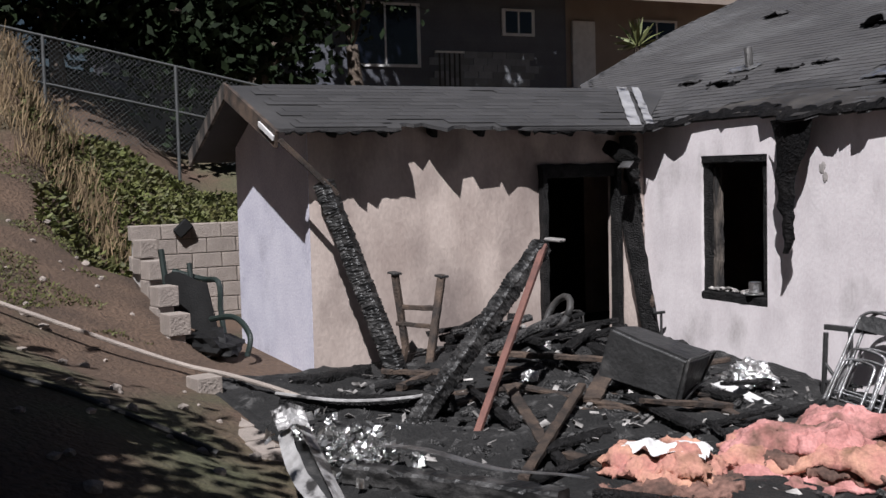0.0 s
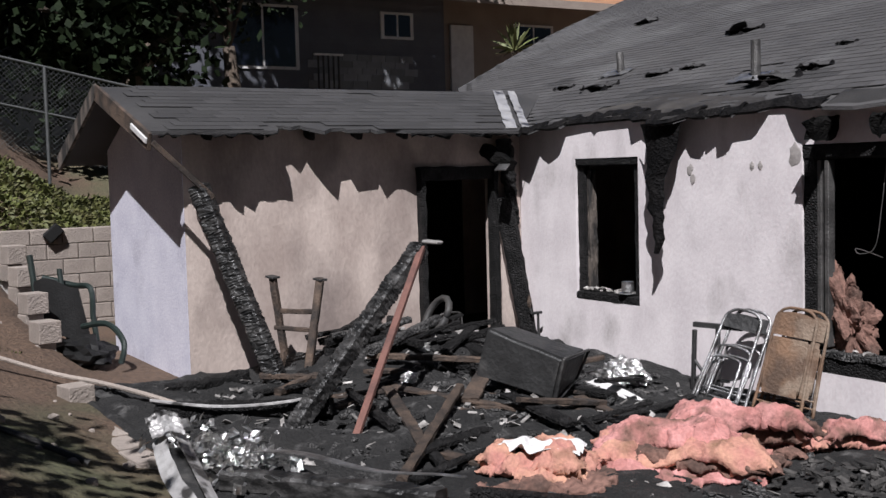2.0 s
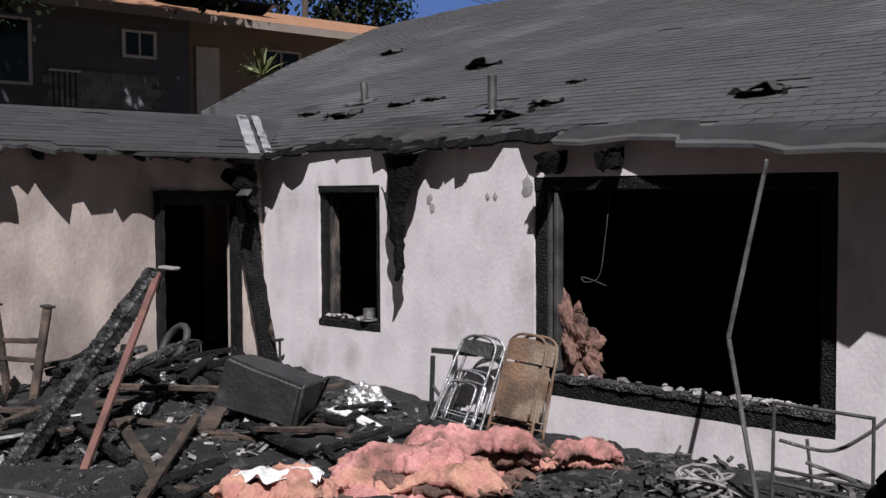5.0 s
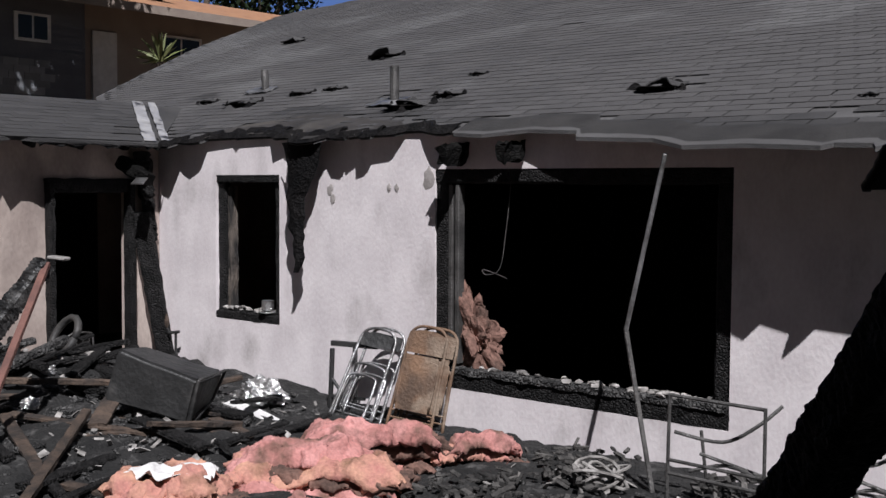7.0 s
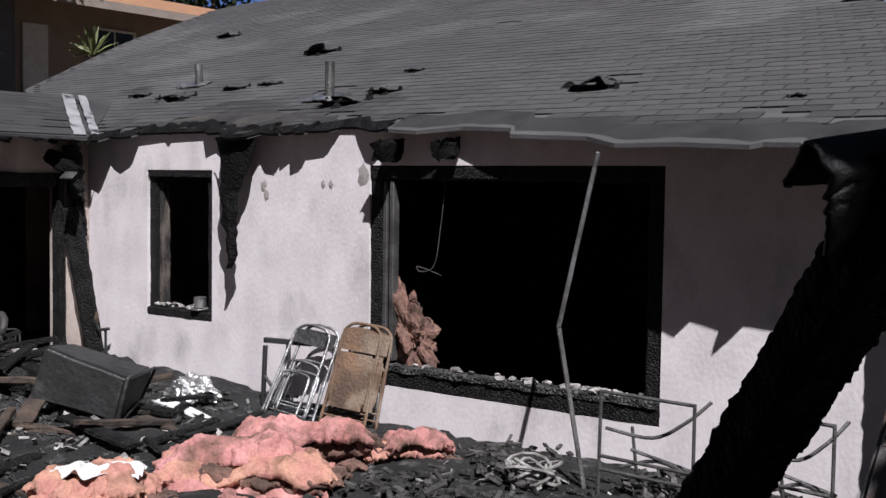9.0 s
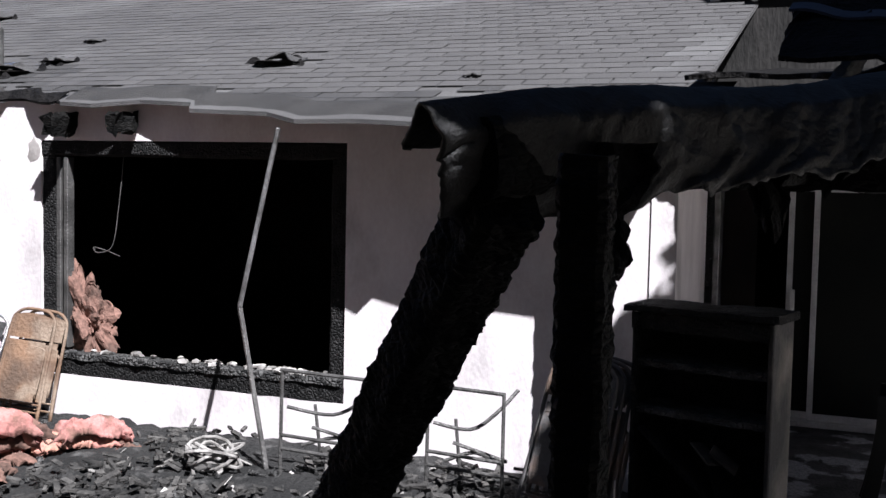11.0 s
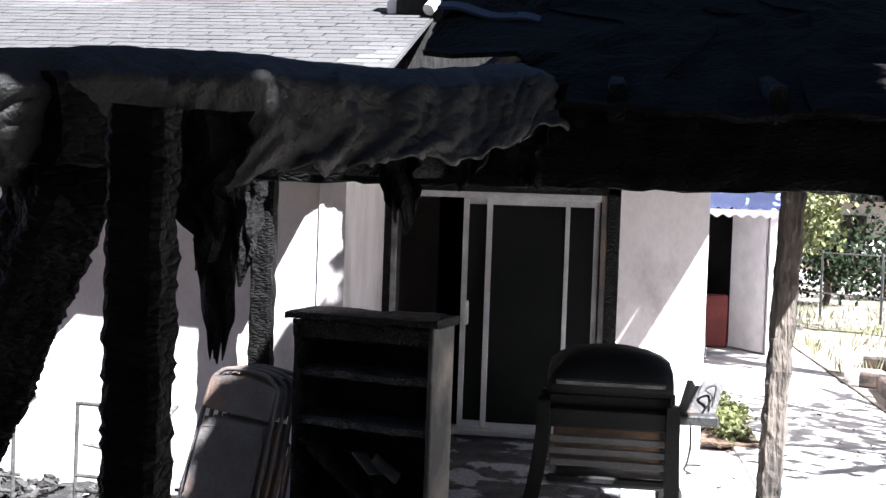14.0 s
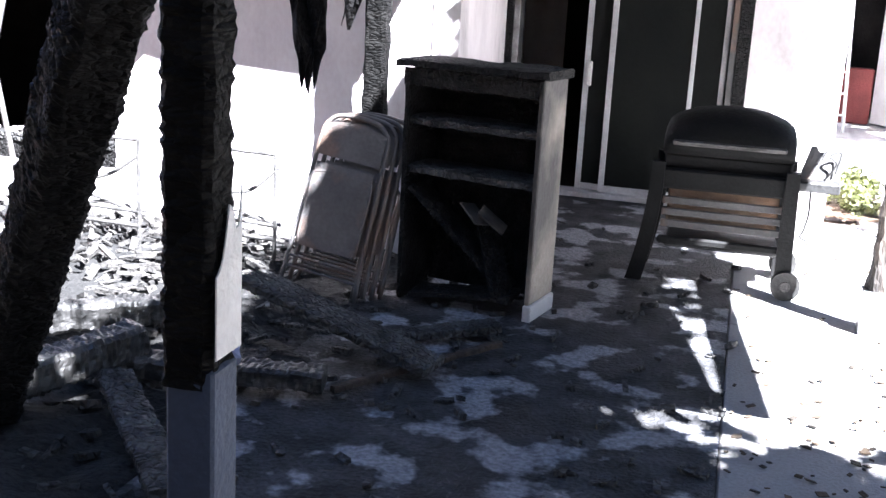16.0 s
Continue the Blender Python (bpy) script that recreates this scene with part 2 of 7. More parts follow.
def part(name, bm, mat, parent, label="", smooth=False):
    return link(name, bm, mat, parent, label, smooth)


def whole(name, bm, mat, label, category, group="", kind="", smooth=False):
    return tagged(link(name, bm, mat, None, "", smooth), label, category, group, kind)


def B():
    return bmesh.new()


def box(bm, x0, x1, y0, y1, z0, z1, bev=0.0):
    r = bmesh.ops.create_cube(bm, size=1, matrix=Matrix.LocRotScale(((x0 + x1) / 2, (y0 + y1) / 2, (z0 + z1) / 2), None, (x1 - x0, y1 - y0, z1 - z0)))
    if bev:
        es = list({e for v in r["verts"] for e in v.link_edges})
        bmesh.ops.bevel(bm, geom=es, offset=bev, segments=1, affect="EDGES")
    return bm


def obox(bm, m, sx, sy, sz, bev=0.0):
    r = bmesh.ops.create_cube(bm, size=1, matrix=m @ Matrix.Diagonal((sx, sy, sz, 1)))
    if bev:
        es = list({e for v in r["verts"] for e in v.link_edges})
        bmesh.ops.bevel(bm, geom=es, offset=bev, segments=1, affect="EDGES")
    return bm


def frame_of(p, q, side=Vector((0, 0, 1))):
    p, q = Vector(p), Vector(q)
    d = (q - p).normalized()
    s = side - d * side.dot(d)
    if s.length < 1e-3:
        s = Vector((1, 0, 0)) - d * d.x
    s.normalize()
    return p, q, d, s, d.cross(s)


def bar(bm, p, q, w, h, bev=0.0):
    """A squared bar from p to q."""
    p, q, d, s, n = frame_of(p, q)
    m = Matrix((n, s, d)).transposed().to_4x4()
    m.translation = (p + q) / 2
    return obox(bm, m, w, h, (q - p).length, bev)


def log(bm, p, q, w, h, seg=16, rough=0.012, seed=0, taper=1.0, scales=0.0):
    """A charred timber: rounded square section with uneven, cracked sides, optionally split into raised scales of char."""
    p, q, d, s, n = frame_of(p, q)
    prof = [(-.5, -.36), (-.36, -.5), (0, -.5), (.36, -.5), (.5, -.36), (.5, 0), (.5, .36), (.36, .5), (0, .5), (-.36, .5), (-.5, .36), (-.5, 0)]
    if scales:
        seg = int((q - p).length / 0.012)
        prof = [(a + (c - a) * k / 3, b + (e - b) * k / 3) for (a, b), (c, e) in zip(prof, prof[1:] + prof[:1]) for k in range(3)]
    rings = []
    for i in range(seg + 1):
        f = i / seg
        k = 1 + (taper - 1) * f
        c = p.lerp(q, f)
        ring = []
        for a, b in prof:
            v = c + n * a * w * k + s * b * h * k
            out = (n * a + s * b).normalized()
            v += noise.noise_vector(v * 9 + Vector((seed, 0, 0))) * rough + noise.noise_vector(v * 28 + Vector((seed, 0, 0))) * rough * 0.6
            if scales:
                g = Vector((a * w * 10, b * h * 10, f * (q - p).length * 42 + seed + 0.8 * noise.noise(v * 6)))
                ds = noise.voronoi(g)[0]
                v += out * scales * (min(1.0, (ds[1] - ds[0]) * 2.2) - 0.6)
            ring.append(bm.verts.new(v))
        rings.append(ring)
    N = len(prof)
    for a, b in zip(rings, rings[1:]):
        for j in range(N):
            bm.faces.new((a[j], a[(j + 1) % N], b[(j + 1) % N], b[j]))
    bm.faces.new(rings[0][::-1])
    bm.faces.new(rings[-1])
    return bm


def tube(bm, pts, r, sides=8):
    """A round tube along a line of points."""
    pts = [Vector(p) for p in pts]
    rings = []
    s = None
    for i, p in enumerate(pts):
        d = (pts[min(i + 1, len(pts) - 1)] - pts[max(i - 1, 0)]).normalized()
        if s is None:
            s = d.orthogonal().normalized()
        s = (s - d * s.dot(d)).normalized()
        n = d.cross(s)
        rings.append([bm.verts.new(p + (s * math.cos(a) + n * math.sin(a)) * r) for a in [2 * math.pi * k / sides for k in range(sides)]])
    for a, b in zip(rings, rings[1:]):
        for j in range(sides):
            bm.faces.new((a[j], a[(j + 1) % sides], b[(j + 1) % sides], b[j]))
    bm.faces.new(rings[0][::-1])
    bm.faces.new(rings[-1])
    return bm


def curve_pts(pts, n=6):
    """Points of a smooth line through the given ones."""
    P = [Vector(p) for p in pts]
    out = []
    for i in range(len(P) - 1):
        a, b, c, d = P[max(i - 1, 0)], P[i], P[i + 1], P[min(i + 2, len(P) - 1)]
        for k in range(n):
            t = k / n
            out.append(0.5 * (2 * b + (c - a) * t + (2 * a - 5 * b + 4 * c - d) * t * t + (3 * b - a - 3 * c + d) * t ** 3))
    return out + [P[-1]]


def sheet(bm, f, nu, nv, thick=0.01):
    """A thin solid sheet over f(u, v)."""
    top = [[Vector(f(i / nu, j / nv)) for j in range(nv + 1)] for i in range(nu + 1)]
    a = [[bm.verts.new(v) for v in r] for r in top]
    down = []
    for i in range(nu + 1):
        r = []
        for j in range(nv + 1):
            du = top[min(i + 1, nu)][j] - top[max(i - 1, 0)][j]
            dv = top[i][min(j + 1, nv)] - top[i][max(j - 1, 0)]
            n = du.cross(dv)
            n = n.normalized() if n.length > 1e-9 else Vector((0, 0, 1))
            r.append(bm.verts.new(top[i][j] - n * thick))
        down.append(r)
    for i in range(nu):
        for j in range(nv):
            bm.faces.new((a[i][j], a[i + 1][j], a[i + 1][j + 1], a[i][j + 1]))
            bm.faces.new((down[i][j], down[i][j + 1], down[i + 1][j + 1], down[i + 1][j]))
    for i in range(nu):
        bm.faces.new((a[i][0], down[i][0], down[i + 1][0], a[i + 1][0]))
        bm.faces.new((a[i][nv], a[i + 1][nv], down[i + 1][nv], down[i][nv]))
    for j in range(nv):
        bm.faces.new((a[0][j], a[0][j + 1], down[0][j + 1], down[0][j]))
        bm.faces.new((a[nu][j], down[nu][j], down[nu][j + 1], a[nu][j + 1]))
    return bm


def rag(seed, n, lo, hi, jag=1.0):
    """A torn edge: n+1 lengths between lo and hi."""
    r = random.Random(seed)
    out = []
    v = r.uniform(lo, hi)
    for i in range(n + 1):
        if r.random() < 0.45:
            v = lo + (hi - lo) * r.random() ** (1.6 * jag)
        out.append(v + r.uniform(-0.02, 0.02))
    return out


def wall(name, origin, along, out, length, z0, z1, thick, holes, mat, label):
    """A solid wall; its outer face runs from origin along `along`; holes are (s0, s1, z0, z1)."""
    o, a, n = Vector(origin), Vector(along), Vector(out)
    ss = sorted({0.0, length, *[h[0] for h in holes], *[h[1] for h in holes]})
    zz = sorted({z0, z1, *[h[2] for h in holes], *[h[3] for h in holes]})
    solid = {}
    for i in range(len(ss) - 1):
        for j in range(len(zz) - 1):
            s_, z_ = (ss[i] + ss[i + 1]) / 2, (zz[j] + zz[j + 1]) / 2
            solid[i, j] = not any(h[0] < s_ < h[1] and h[2] < z_ < h[3] for h in holes)
    bm = B()
    cache = {}

    def v(i, j, k):
        if (i, j, k) not in cache:
            cache[i, j, k] = bm.verts.new(o + a * ss[i] - n * thick * k + Vector((0, 0, zz[j])))
        return cache[i, j, k]
    for (i, j), on in solid.items():
        if not on:
            continue
        bm.faces.new((v(i, j, 0), v(i + 1, j, 0), v(i + 1, j + 1, 0), v(i, j + 1, 0)))
        bm.faces.new((v(i, j, 1), v(i, j + 1, 1), v(i + 1, j + 1, 1), v(i + 1, j, 1)))
        for di, dj, p, q in ((-1, 0, (i, j), (i, j + 1)), (1, 0, (i + 1, j), (i + 1, j + 1)), (0, -1, (i, j), (i + 1, j)), (0, 1, (i, j + 1), (i + 1, j + 1))):
            if not solid.get((i + di, j + dj), False):
                bm.faces.new((v(*p, 0), v(*q, 0), v(*q, 1), v(*p, 1)))
    bmesh.ops.recalc_face_normals(bm, faces=bm.faces)
    return whole(name, bm, mat, label, "wall", kind="structure")


def lump(bm, c, r, sub=3, amp=0.35, freq=2.5, seed=0, squash=(1, 1, 1), floor=None):
    """An uneven lump."""
    res = bmesh.ops.create_icosphere(bm, subdivisions=sub, radius=1)
    c = Vector(c)
    for v in res["verts"]:
        d = v.co.normalized()
        k = 1 + amp * noise.fractal(d * freq + Vector((seed * 3.1, seed, 0)), 1.0, 2.0, 4)
        v.co = c + Vector((d.x * squash[0], d.y * squash[1], d.z * squash[2])) * r * k
        if floor is not None and v.co.z < floor:
            v.co.z = floor
    return bm


def leaves(bm, rng, centre, radii, n, size, droop=0.3, clumps=30):
    """Many small leaf blades in clumps."""
    cs = []
    for _ in range(clumps):
        d = Vector((rng.gauss(0, 1), rng.gauss(0, 1), rng.gauss(0, 1))).normalized() * (rng.random() ** 0.45)
        cs.append(Vector((d.x * radii[0], d.y * radii[1], d.z * radii[2])) + Vector(centre))
    cr = min(radii) * 0.34
    for _ in range(n):
        c = rng.choice(cs)
        p = c + Vector((rng.gauss(0, cr), rng.gauss(0, cr), rng.gauss(0, cr * 0.8)))
        u = Vector((rng.gauss(0, 1), rng.gauss(0, 1), rng.gauss(0, 0.6) - droop)).normalized() * size * rng.uniform(0.6, 1.3)
        w = u.orthogonal().normalized() * size * 0.32
        w.rotate(Matrix.Rotation(rng.uniform(0, 6.3), 3, u.normalized()))
        a, b, c2, d2 = bm.verts.new(p), bm.verts.new(p + u * 0.5 + w), bm.verts.new(p + u), bm.verts.new(p + u * 0.5 - w)
        bm.faces.new((a, b, c2, d2))
    return bm


def tree(name, label, base, height, radii, n, size, mat, seed, trunk=0.16, lean=(0, 0), droop=0.3, clumps=30, dense=1.0):
    t = thing(name, label, "tree", base)
    rng = random.Random(seed)
    b = Vector(base)
    top = b + Vector((lean[0], lean[1], height))
    bm = B()
    fork = b.lerp(top, 0.55)
    tube(bm, curve_pts([b, b.lerp(fork, 0.5) + Vector((0.08, 0.05, 0)), fork], 5), trunk, 9)
    for v in bm.verts:
        k = 1.25 - 0.55 * min(1, max(0, (v.co.z - b.z) / (fork.z - b.z + 1e-6)))
        c = b.lerp(fork, min(1, max(0, (v.co.z - b.z) / (fork.z - b.z + 1e-6))))
        v.co.x, v.co.y = c.x + (v.co.x - c.x) * k, c.y + (v.co.y - c.y) * k
    for i in range(6):
        a = i * 1.05 + rng.random()
        e = top + Vector((math.cos(a) * radii[0] * 0.7, math.sin(a) * radii[1] * 0.7, rng.uniform(-0.5, 0.4) * radii[2]))
        tube(bm, curve_pts([fork, fork.lerp(e, 0.5) + Vector((0, 0, 0.25)), e], 4), trunk * 0.3, 6)
    part("trunk", bm, M_BARK, t, smooth=True)
    bm = B()
    leaves(bm, rng, top, radii, n, size, droop, clumps)
    part("crown", bm, mat, t)
    return t


# ---- ground ----
def sm(a, z, x):
    x = min(1, max(0, (x - a) / (z - a)))
    return x * x * (3 - 2 * x)


def ground_z(x, y):
    """Yard, patio level, the bank beside the yard and the hillside behind the house."""
    yard = 0.18 * sm(5.0, 0.0, x) + 0.03 * sm(0, -3, x)
    bank = 0.36 * max(0.0, -5.05 - y) * sm(6.5, 3.5, x) + 0.20 * max(0.0, -x) * sm(-4.35, -4.85, y) * (1 - sm(-3.8, -4.6, x) * sm(-5.6, -4.4, y))
    hill = 0.42 * max(0.0, -5.2 - x) * sm(6.0, -1.0, y) * sm(-1.8, -4.2, y) + 0.30 * max(0.0, -6.5 - x) * sm(-4.2, -2.0, y)
    under = 0.45 * sm(-5.2, -6.6, y) * sm(6.0, 8.0, x)
    # unseen slope added behind the viewer to cut sky light on the walls
    rise = 0.55 * max(0.0, -10.5 - y) * sm(-2.0, 2.0, x)
    z = min(yard + bank + hill + under, 4.2 + 0.02 * abs(x)) + min(rise, 6.5)
    if x > 8.3 and y > -5.6:
        return z - 0.05 - 0.02 * sm(10, 13, x)
    if -6 < x < 12 and y > -4.8:
        return z - 0.03
    return z + 0.05 * noise.noise(Vector((x * 0.9, y * 0.9, 0)))


def ground():
    def axis(lo, hi, st):
        core = list(np.arange(lo, hi + 1e-6, st))
        return [-900, -400, -160, -80, -45, -30] + core + [hi + 4, hi + 10, hi + 25, hi + 60, hi + 150, hi + 400, hi + 900]
    xs, ys = axis(-22, 18, 0.25), axis(-14, 18, 0.25)
    verts = [(x, y, ground_z(x, y)) for x in xs for y in ys]
    ny = len(ys)
    faces = [(i * ny + j, (i + 1) * ny + j, (i + 1) * ny + j + 1, i * ny + j + 1) for i in range(len(xs) - 1) for j in range(ny - 1)]
    me = bpy.data.meshes.new("ground")
    me.from_pydata([(float(a), float(b), float(c)) for a, b, c in verts], [], faces)
    for p in me.polygons:
        p.use_smooth = True
    me.materials.append(M_DIRT)
    tagged(new("ground", me), "dry brown sloping soil with sparse weeds", "ground", kind="structure")


ground()


def ash_bed():
    """Trampled black debris over the yard."""
    xs, ys = np.arange(0.05, 9.3, 0.07), np.arange(-5.0, -0.02, 0.07)
    verts = []
    for x in xs:
        for y in ys:
            e = min(sm(-5.0, -4.7, y + 0.12 * noise.noise(Vector((x * 2, 0, 3)))), sm(9.3, 8.4, x + 0.5 * noise.noise(Vector((y, 2, 1)))), 1)
            p = Vector((x, y, 0))
            h = 0.05 + 0.06 * noise.noise(p * 1.6) + 0.05 * abs(noise.noise(p * 5)) + 0.045 * abs(noise.noise(p * 13))
            heap = 0.30 * math.exp(-((x - 0.75) ** 2 / 0.5 + (y + 1.9) ** 2 / 0.9)) + 0.12 * math.exp(-((x - 3.0) ** 2 + (y + 2.2) ** 2) / 1.6)
            verts.append((float(x), float(y), ground_z(x, y) - 0.05 + (h + heap + 0.05) * e))
    ny = len(ys)
    faces = [(i * ny + j, (i + 1) * ny + j, (i + 1) * ny + j + 1, i * ny + j + 1) for i in range(len(xs) - 1) for j in range(ny - 1)]
    me = bpy.data.meshes.new("ash_bed")
    me.from_pydata(verts, [], faces)
    me.materials.append(M_ASH)
    tagged(new("ash_bed", me), "black ash and burnt rubble covering the yard", "ash", kind="stuff")


ash_bed()
bm = B()
# dark slab ends at x 10.56, on the cover's shade line
box(bm, 8.62, 10.56, -5.2, 2.5, -0.25, 0.004)
whole("patio", bm, M_SOOTSHADECONC, "soot-stained concrete patio slab, the cover's shade in its dark colour", "patio", kind="structure")
bm = B()
for x0, x1, y0, y1 in ((10.564, 11.5, -5.2, -0.6), (10.564, 11.5, -0.592, 2.5), (11.508, 13.2, -5.2, -1.6), (11.508, 13.2, -1.59, 2.9), (11.23, 13.2, 2.91, 7.4), (11.23, 13.2, 7.41, 10.5)):
    box(bm, x0, x1, y0, y1, -0.25, 0.0, 0.008)
whole("pavement", bm, M_CONC, "pale concrete paving with joints and leaf litter", "paving", kind="structure")

# ---- house walls ----
WIN = (0.95, 1.905, 0.70, 2.135)
BIG = (3.86, 6.55, 0.355, 2.18)
wall("wall_main", (0.0, 0, 0), (1, 0, 0), (0, -1, 0), 8.675, -0.3, 2.50, 0.16, [WIN, BIG], M_WHITE, "smoke-stained white stucco wall with burnt-out windows")
wall("wall_wing", (0, -3.812, 0), (0, 1, 0), (1, 0, 0), 3.808, -0.2, 2.50, 0.16, [(2.502, 3.452, 0.05, 2.03)], M_BEIGE, "beige stucco wall with a burnt doorway")
bm = B()
for pts, y0, y1 in ((((0.0, 2.42), (-1.2, 2.86), (-2.4, 2.42), (-2.4, -0.1), (0.0, -0.1)), -3.82, -3.814), (((-0.165, 2.42), (-1.2, 2.84), (-2.38, 2.40), (-2.38, -0.1), (-0.165, -0.1)), -3.816, -3.66)):
    f = [bm.verts.new((x, y0, z)) for x, z in pts]
    g = [bm.verts.new((x, y1, z)) for x, z in pts]
    bm.faces.new(f)
    bm.faces.new(g[::-1])
    for i in range(5):
        j = (i + 1) % 5
        bm.faces.new((f[i], g[i], g[j], f[j]))
bmesh.ops.recalc_face_normals(bm, faces=bm.faces)
whole("wall_gable", bm, M_LILAC, "pale lilac stucco gable wall", "wall", kind="structure")
wall("wall_wing_back", (-2.4, -3.655, 0), (0, 1, 0), (-1, 0, 0), 9.6, -0.2, 2.5, 0.16, [], M_BEIGE, "beige stucco rear wall")
wall("wall_jog", (8.84, 0.004, 0), Vector((-0.24, 2.5, 0)).normalized(), Vector((2.5, 0.24, 0)).normalized(), 2.50, -0.3, 2.37, 0.16, [], M_WHITE, "sooty white stucco return wall")
wall("wall_patio", (8.56, 2.51, 0), (1, 0, 0), (0, -1, 0), 2.66, -0.3, 3.75, 0.16, [(0.10, 1.86, 0.03, 2.0)], M_WHITE, "white stucco wall round a sliding door")
wall("wall_patio_end", (11.218, 2.675, 0), (0, 1, 0), (1, 0, 0), 5.8, -0.3, 3.4, 0.16, [], M_WHITE, "white stucco side wall")
wall("wall_rear", (-2.4, 9.0, 0), (1, 0, 0), (0, 1, 0), 13.6, -0.3, 2.6, 0.16, [], M_WHITE, "white stucco rear wall")
for nm, bx, lab in (("wall_inner", (0.02, 8.6, 3.2, 3.3, -0.2, 2.5), "soot-blackened inner wall"), ("wall_inner_wing", (-2.2, -2.1, -3.6, 0.6, -0.1, 2.5), "soot-blackened inner wall"),
                    ("wall_inner_side", (2.6, 2.72, 0.17, 3.2, -0.2, 2.5), "charred stud partition"), ("wall_inner_den", (8.7, 11.0, 5.0, 5.1, -0.2, 2.6), "dark inner wall")):
    bm = B()
    box(bm, *bx)
    whole(nm, bm, M_SOOT, lab, "wall", kind="structure")
bm = B()
box(bm, 0.0, 8.62, 0.17, 8.9, -0.25, 0.02)
box(bm, -2.22, -0.17, -3.64, 8.9, -0.25, 0.08)
box(bm, 8.66, 11.05, 2.67, 8.9, -0.25, 0.02)
whole("floor", bm, M_SOOT, "burnt black floor inside the house", "floor", kind="structure")
bm = B()
box(bm, -0.1, 8.62, 0.17, 8.9, 2.44, 2.5)
box(bm, -2.22, -0.17, -3.64, 0.1, 2.38, 2.44)
box(bm, 8.82, 11.05, 2.67, 8.4, 2.5, 2.56)
whole("ceiling", bm, M_SOOT, "soot-blackened ceiling", "ceiling", kind="structure")


# ---- roofs ----
SL = 0.36


def main_z(y):
    return 2.52 + SL * y


def roof_slab(name, quad, mat, label, thick=0.09):
    bm = B()
    a = [bm.verts.new(p) for p in quad]
    b = [bm.verts.new((p[0], p[1], p[2] - thick)) for p in quad]
    bm.faces.new(a)
    bm.faces.new(b[::-1])
    for i in range(len(a)):
        j = (i + 1) % len(a)
        bm.faces.new((a[i], b[i], b[j], a[j]))
    bmesh.ops.recalc_face_normals(bm, faces=bm.faces)
    return whole(name, bm, mat, label, "roof", kind="structure")


EDGE = [(0.15, -0.20), (0.49, -0.24), (0.53, -0.115), (0.61, -0.135), (0.74, -0.155), (0.865, -0.125), (0.88, -0.04), (1.28, -0.025), (1.345, -0.045), (1.38, -0.028), (1.83, -0.022), (1.95, -0.09), (2.07, -0.07), (2.16, -0.09),
        (2.26, -0.20), (2.45, -0.26), (2.62, -0.22), (2.70, -0.11), (2.82, -0.15), (2.945, -0.155), (2.95, -0.115), (2.99, -0.14), (3.08, -0.11), (3.14, -0.155), (3.24, -0.14), (3.25, -0.10), (3.48, -0.09), (3.55, -0.01), (3.73, -0.012), (3.80, -0.045),
        (3.96, -0.107), (4.06, -0.12), (4.10, -0.08), (4.16, -0.13), (4.50, -0.19), (4.88, -0.10), (5.38, -0.17), (5.47, -0.32), (6.15, -0.40), (6.45, -0.56), (6.9, -0.55), (7.40, -0.62), (7.46, -0.57), (7.70, -0.59), (7.735, -0.66), (7.80, -0.61), (7.84, -0.57), (8.95, -0.60)]
LEFT = [(8.95, 8.9), (-5.4, 8.9), (-7.2, 8.0), (-6.4, 5.3), (-4.6, 2.2), (-2.4, 0.9), (-1.2, 0.9)]
roof_main = roof_slab("roof_main", [(x, y, main_z(y) - 0.004) for x, y in EDGE + LEFT], M_SHINGLE, "grey asphalt-shingled roof with holes and a charred eave", 0.03)
bm = B()
a = [bm.verts.new(p) for p in ((-5.4, 8.9, main_z(8.9) - 0.03), (8.95, 8.9, main_z(8.9) - 0.03), (8.95, 16, 2.9), (-7.2, 16, 2.9))]
bm.faces.new(a)
whole("roof_rear", bm, M_SHINGLE, "grey shingled rear roof slope", "roof", kind="structure")
RX, RZ = -1.2, 2.95
WS = 0.32
NOTCH = [(0.37, -4.22), (0.37, -3.02), (0.285, -2.975), (0.21, -2.97), (0.20, -2.89), (0.245, -2.83), (0.19, -2.715), (0.25, -2.68), (0.34, -2.60), (0.388, -2.545), (0.29, -2.43), (0.28, -2.31), (0.345, -2.285), (0.335, -2.05), (0.31, -2.01), (0.385, -1.99), (0.33, -1.815), (0.345, -1.73), (0.375, -1.64), (0.40, -0.30), (0.10, 0.0)]
wing_e = [(x, y, 2.455 + (0.38 - x) * WS) for x, y in NOTCH] + [(RX, 1.2, 2.96), (RX, -4.22, 2.96)]
wing_w = [(RX, -4.22, 2.96), (RX, 1.4, 2.96), (-2.75, 1.4, 2.28), (-2.75, -4.22, 2.28)]
roof_wing = roof_slab("roof_wing", wing_e, M_WSHINGLE, "scorched grey shingled roof of the low wing", 0.035)
roof_slab("roof_wing_back", wing_w, M_WSHINGLE, "grey shingled rear slope of the wing", 0.07)
roof_slab("roof_den", [(8.7, 2.35, 3.77), (11.4, 2.35, 3.77), (11.4, 8.9, 3.9), (8.7, 8.9, 3.9)], M_SHINGLE, "flat grey roof behind the patio", 0.12)


def inside(x, y, poly):
    c = False
    for i in range(len(poly)):
        (x1, y1), (x2, y2) = poly[i], poly[i - 1]
        if (y1 > y) != (y2 > y) and x < (x2 - x1) * (y - y1) / (y2 - y1) + x1:
            c = not c
    return c


def trim(name, bm, mat, label, category="trim"):
    return whole(name, bm, mat, label, category, kind="structure")


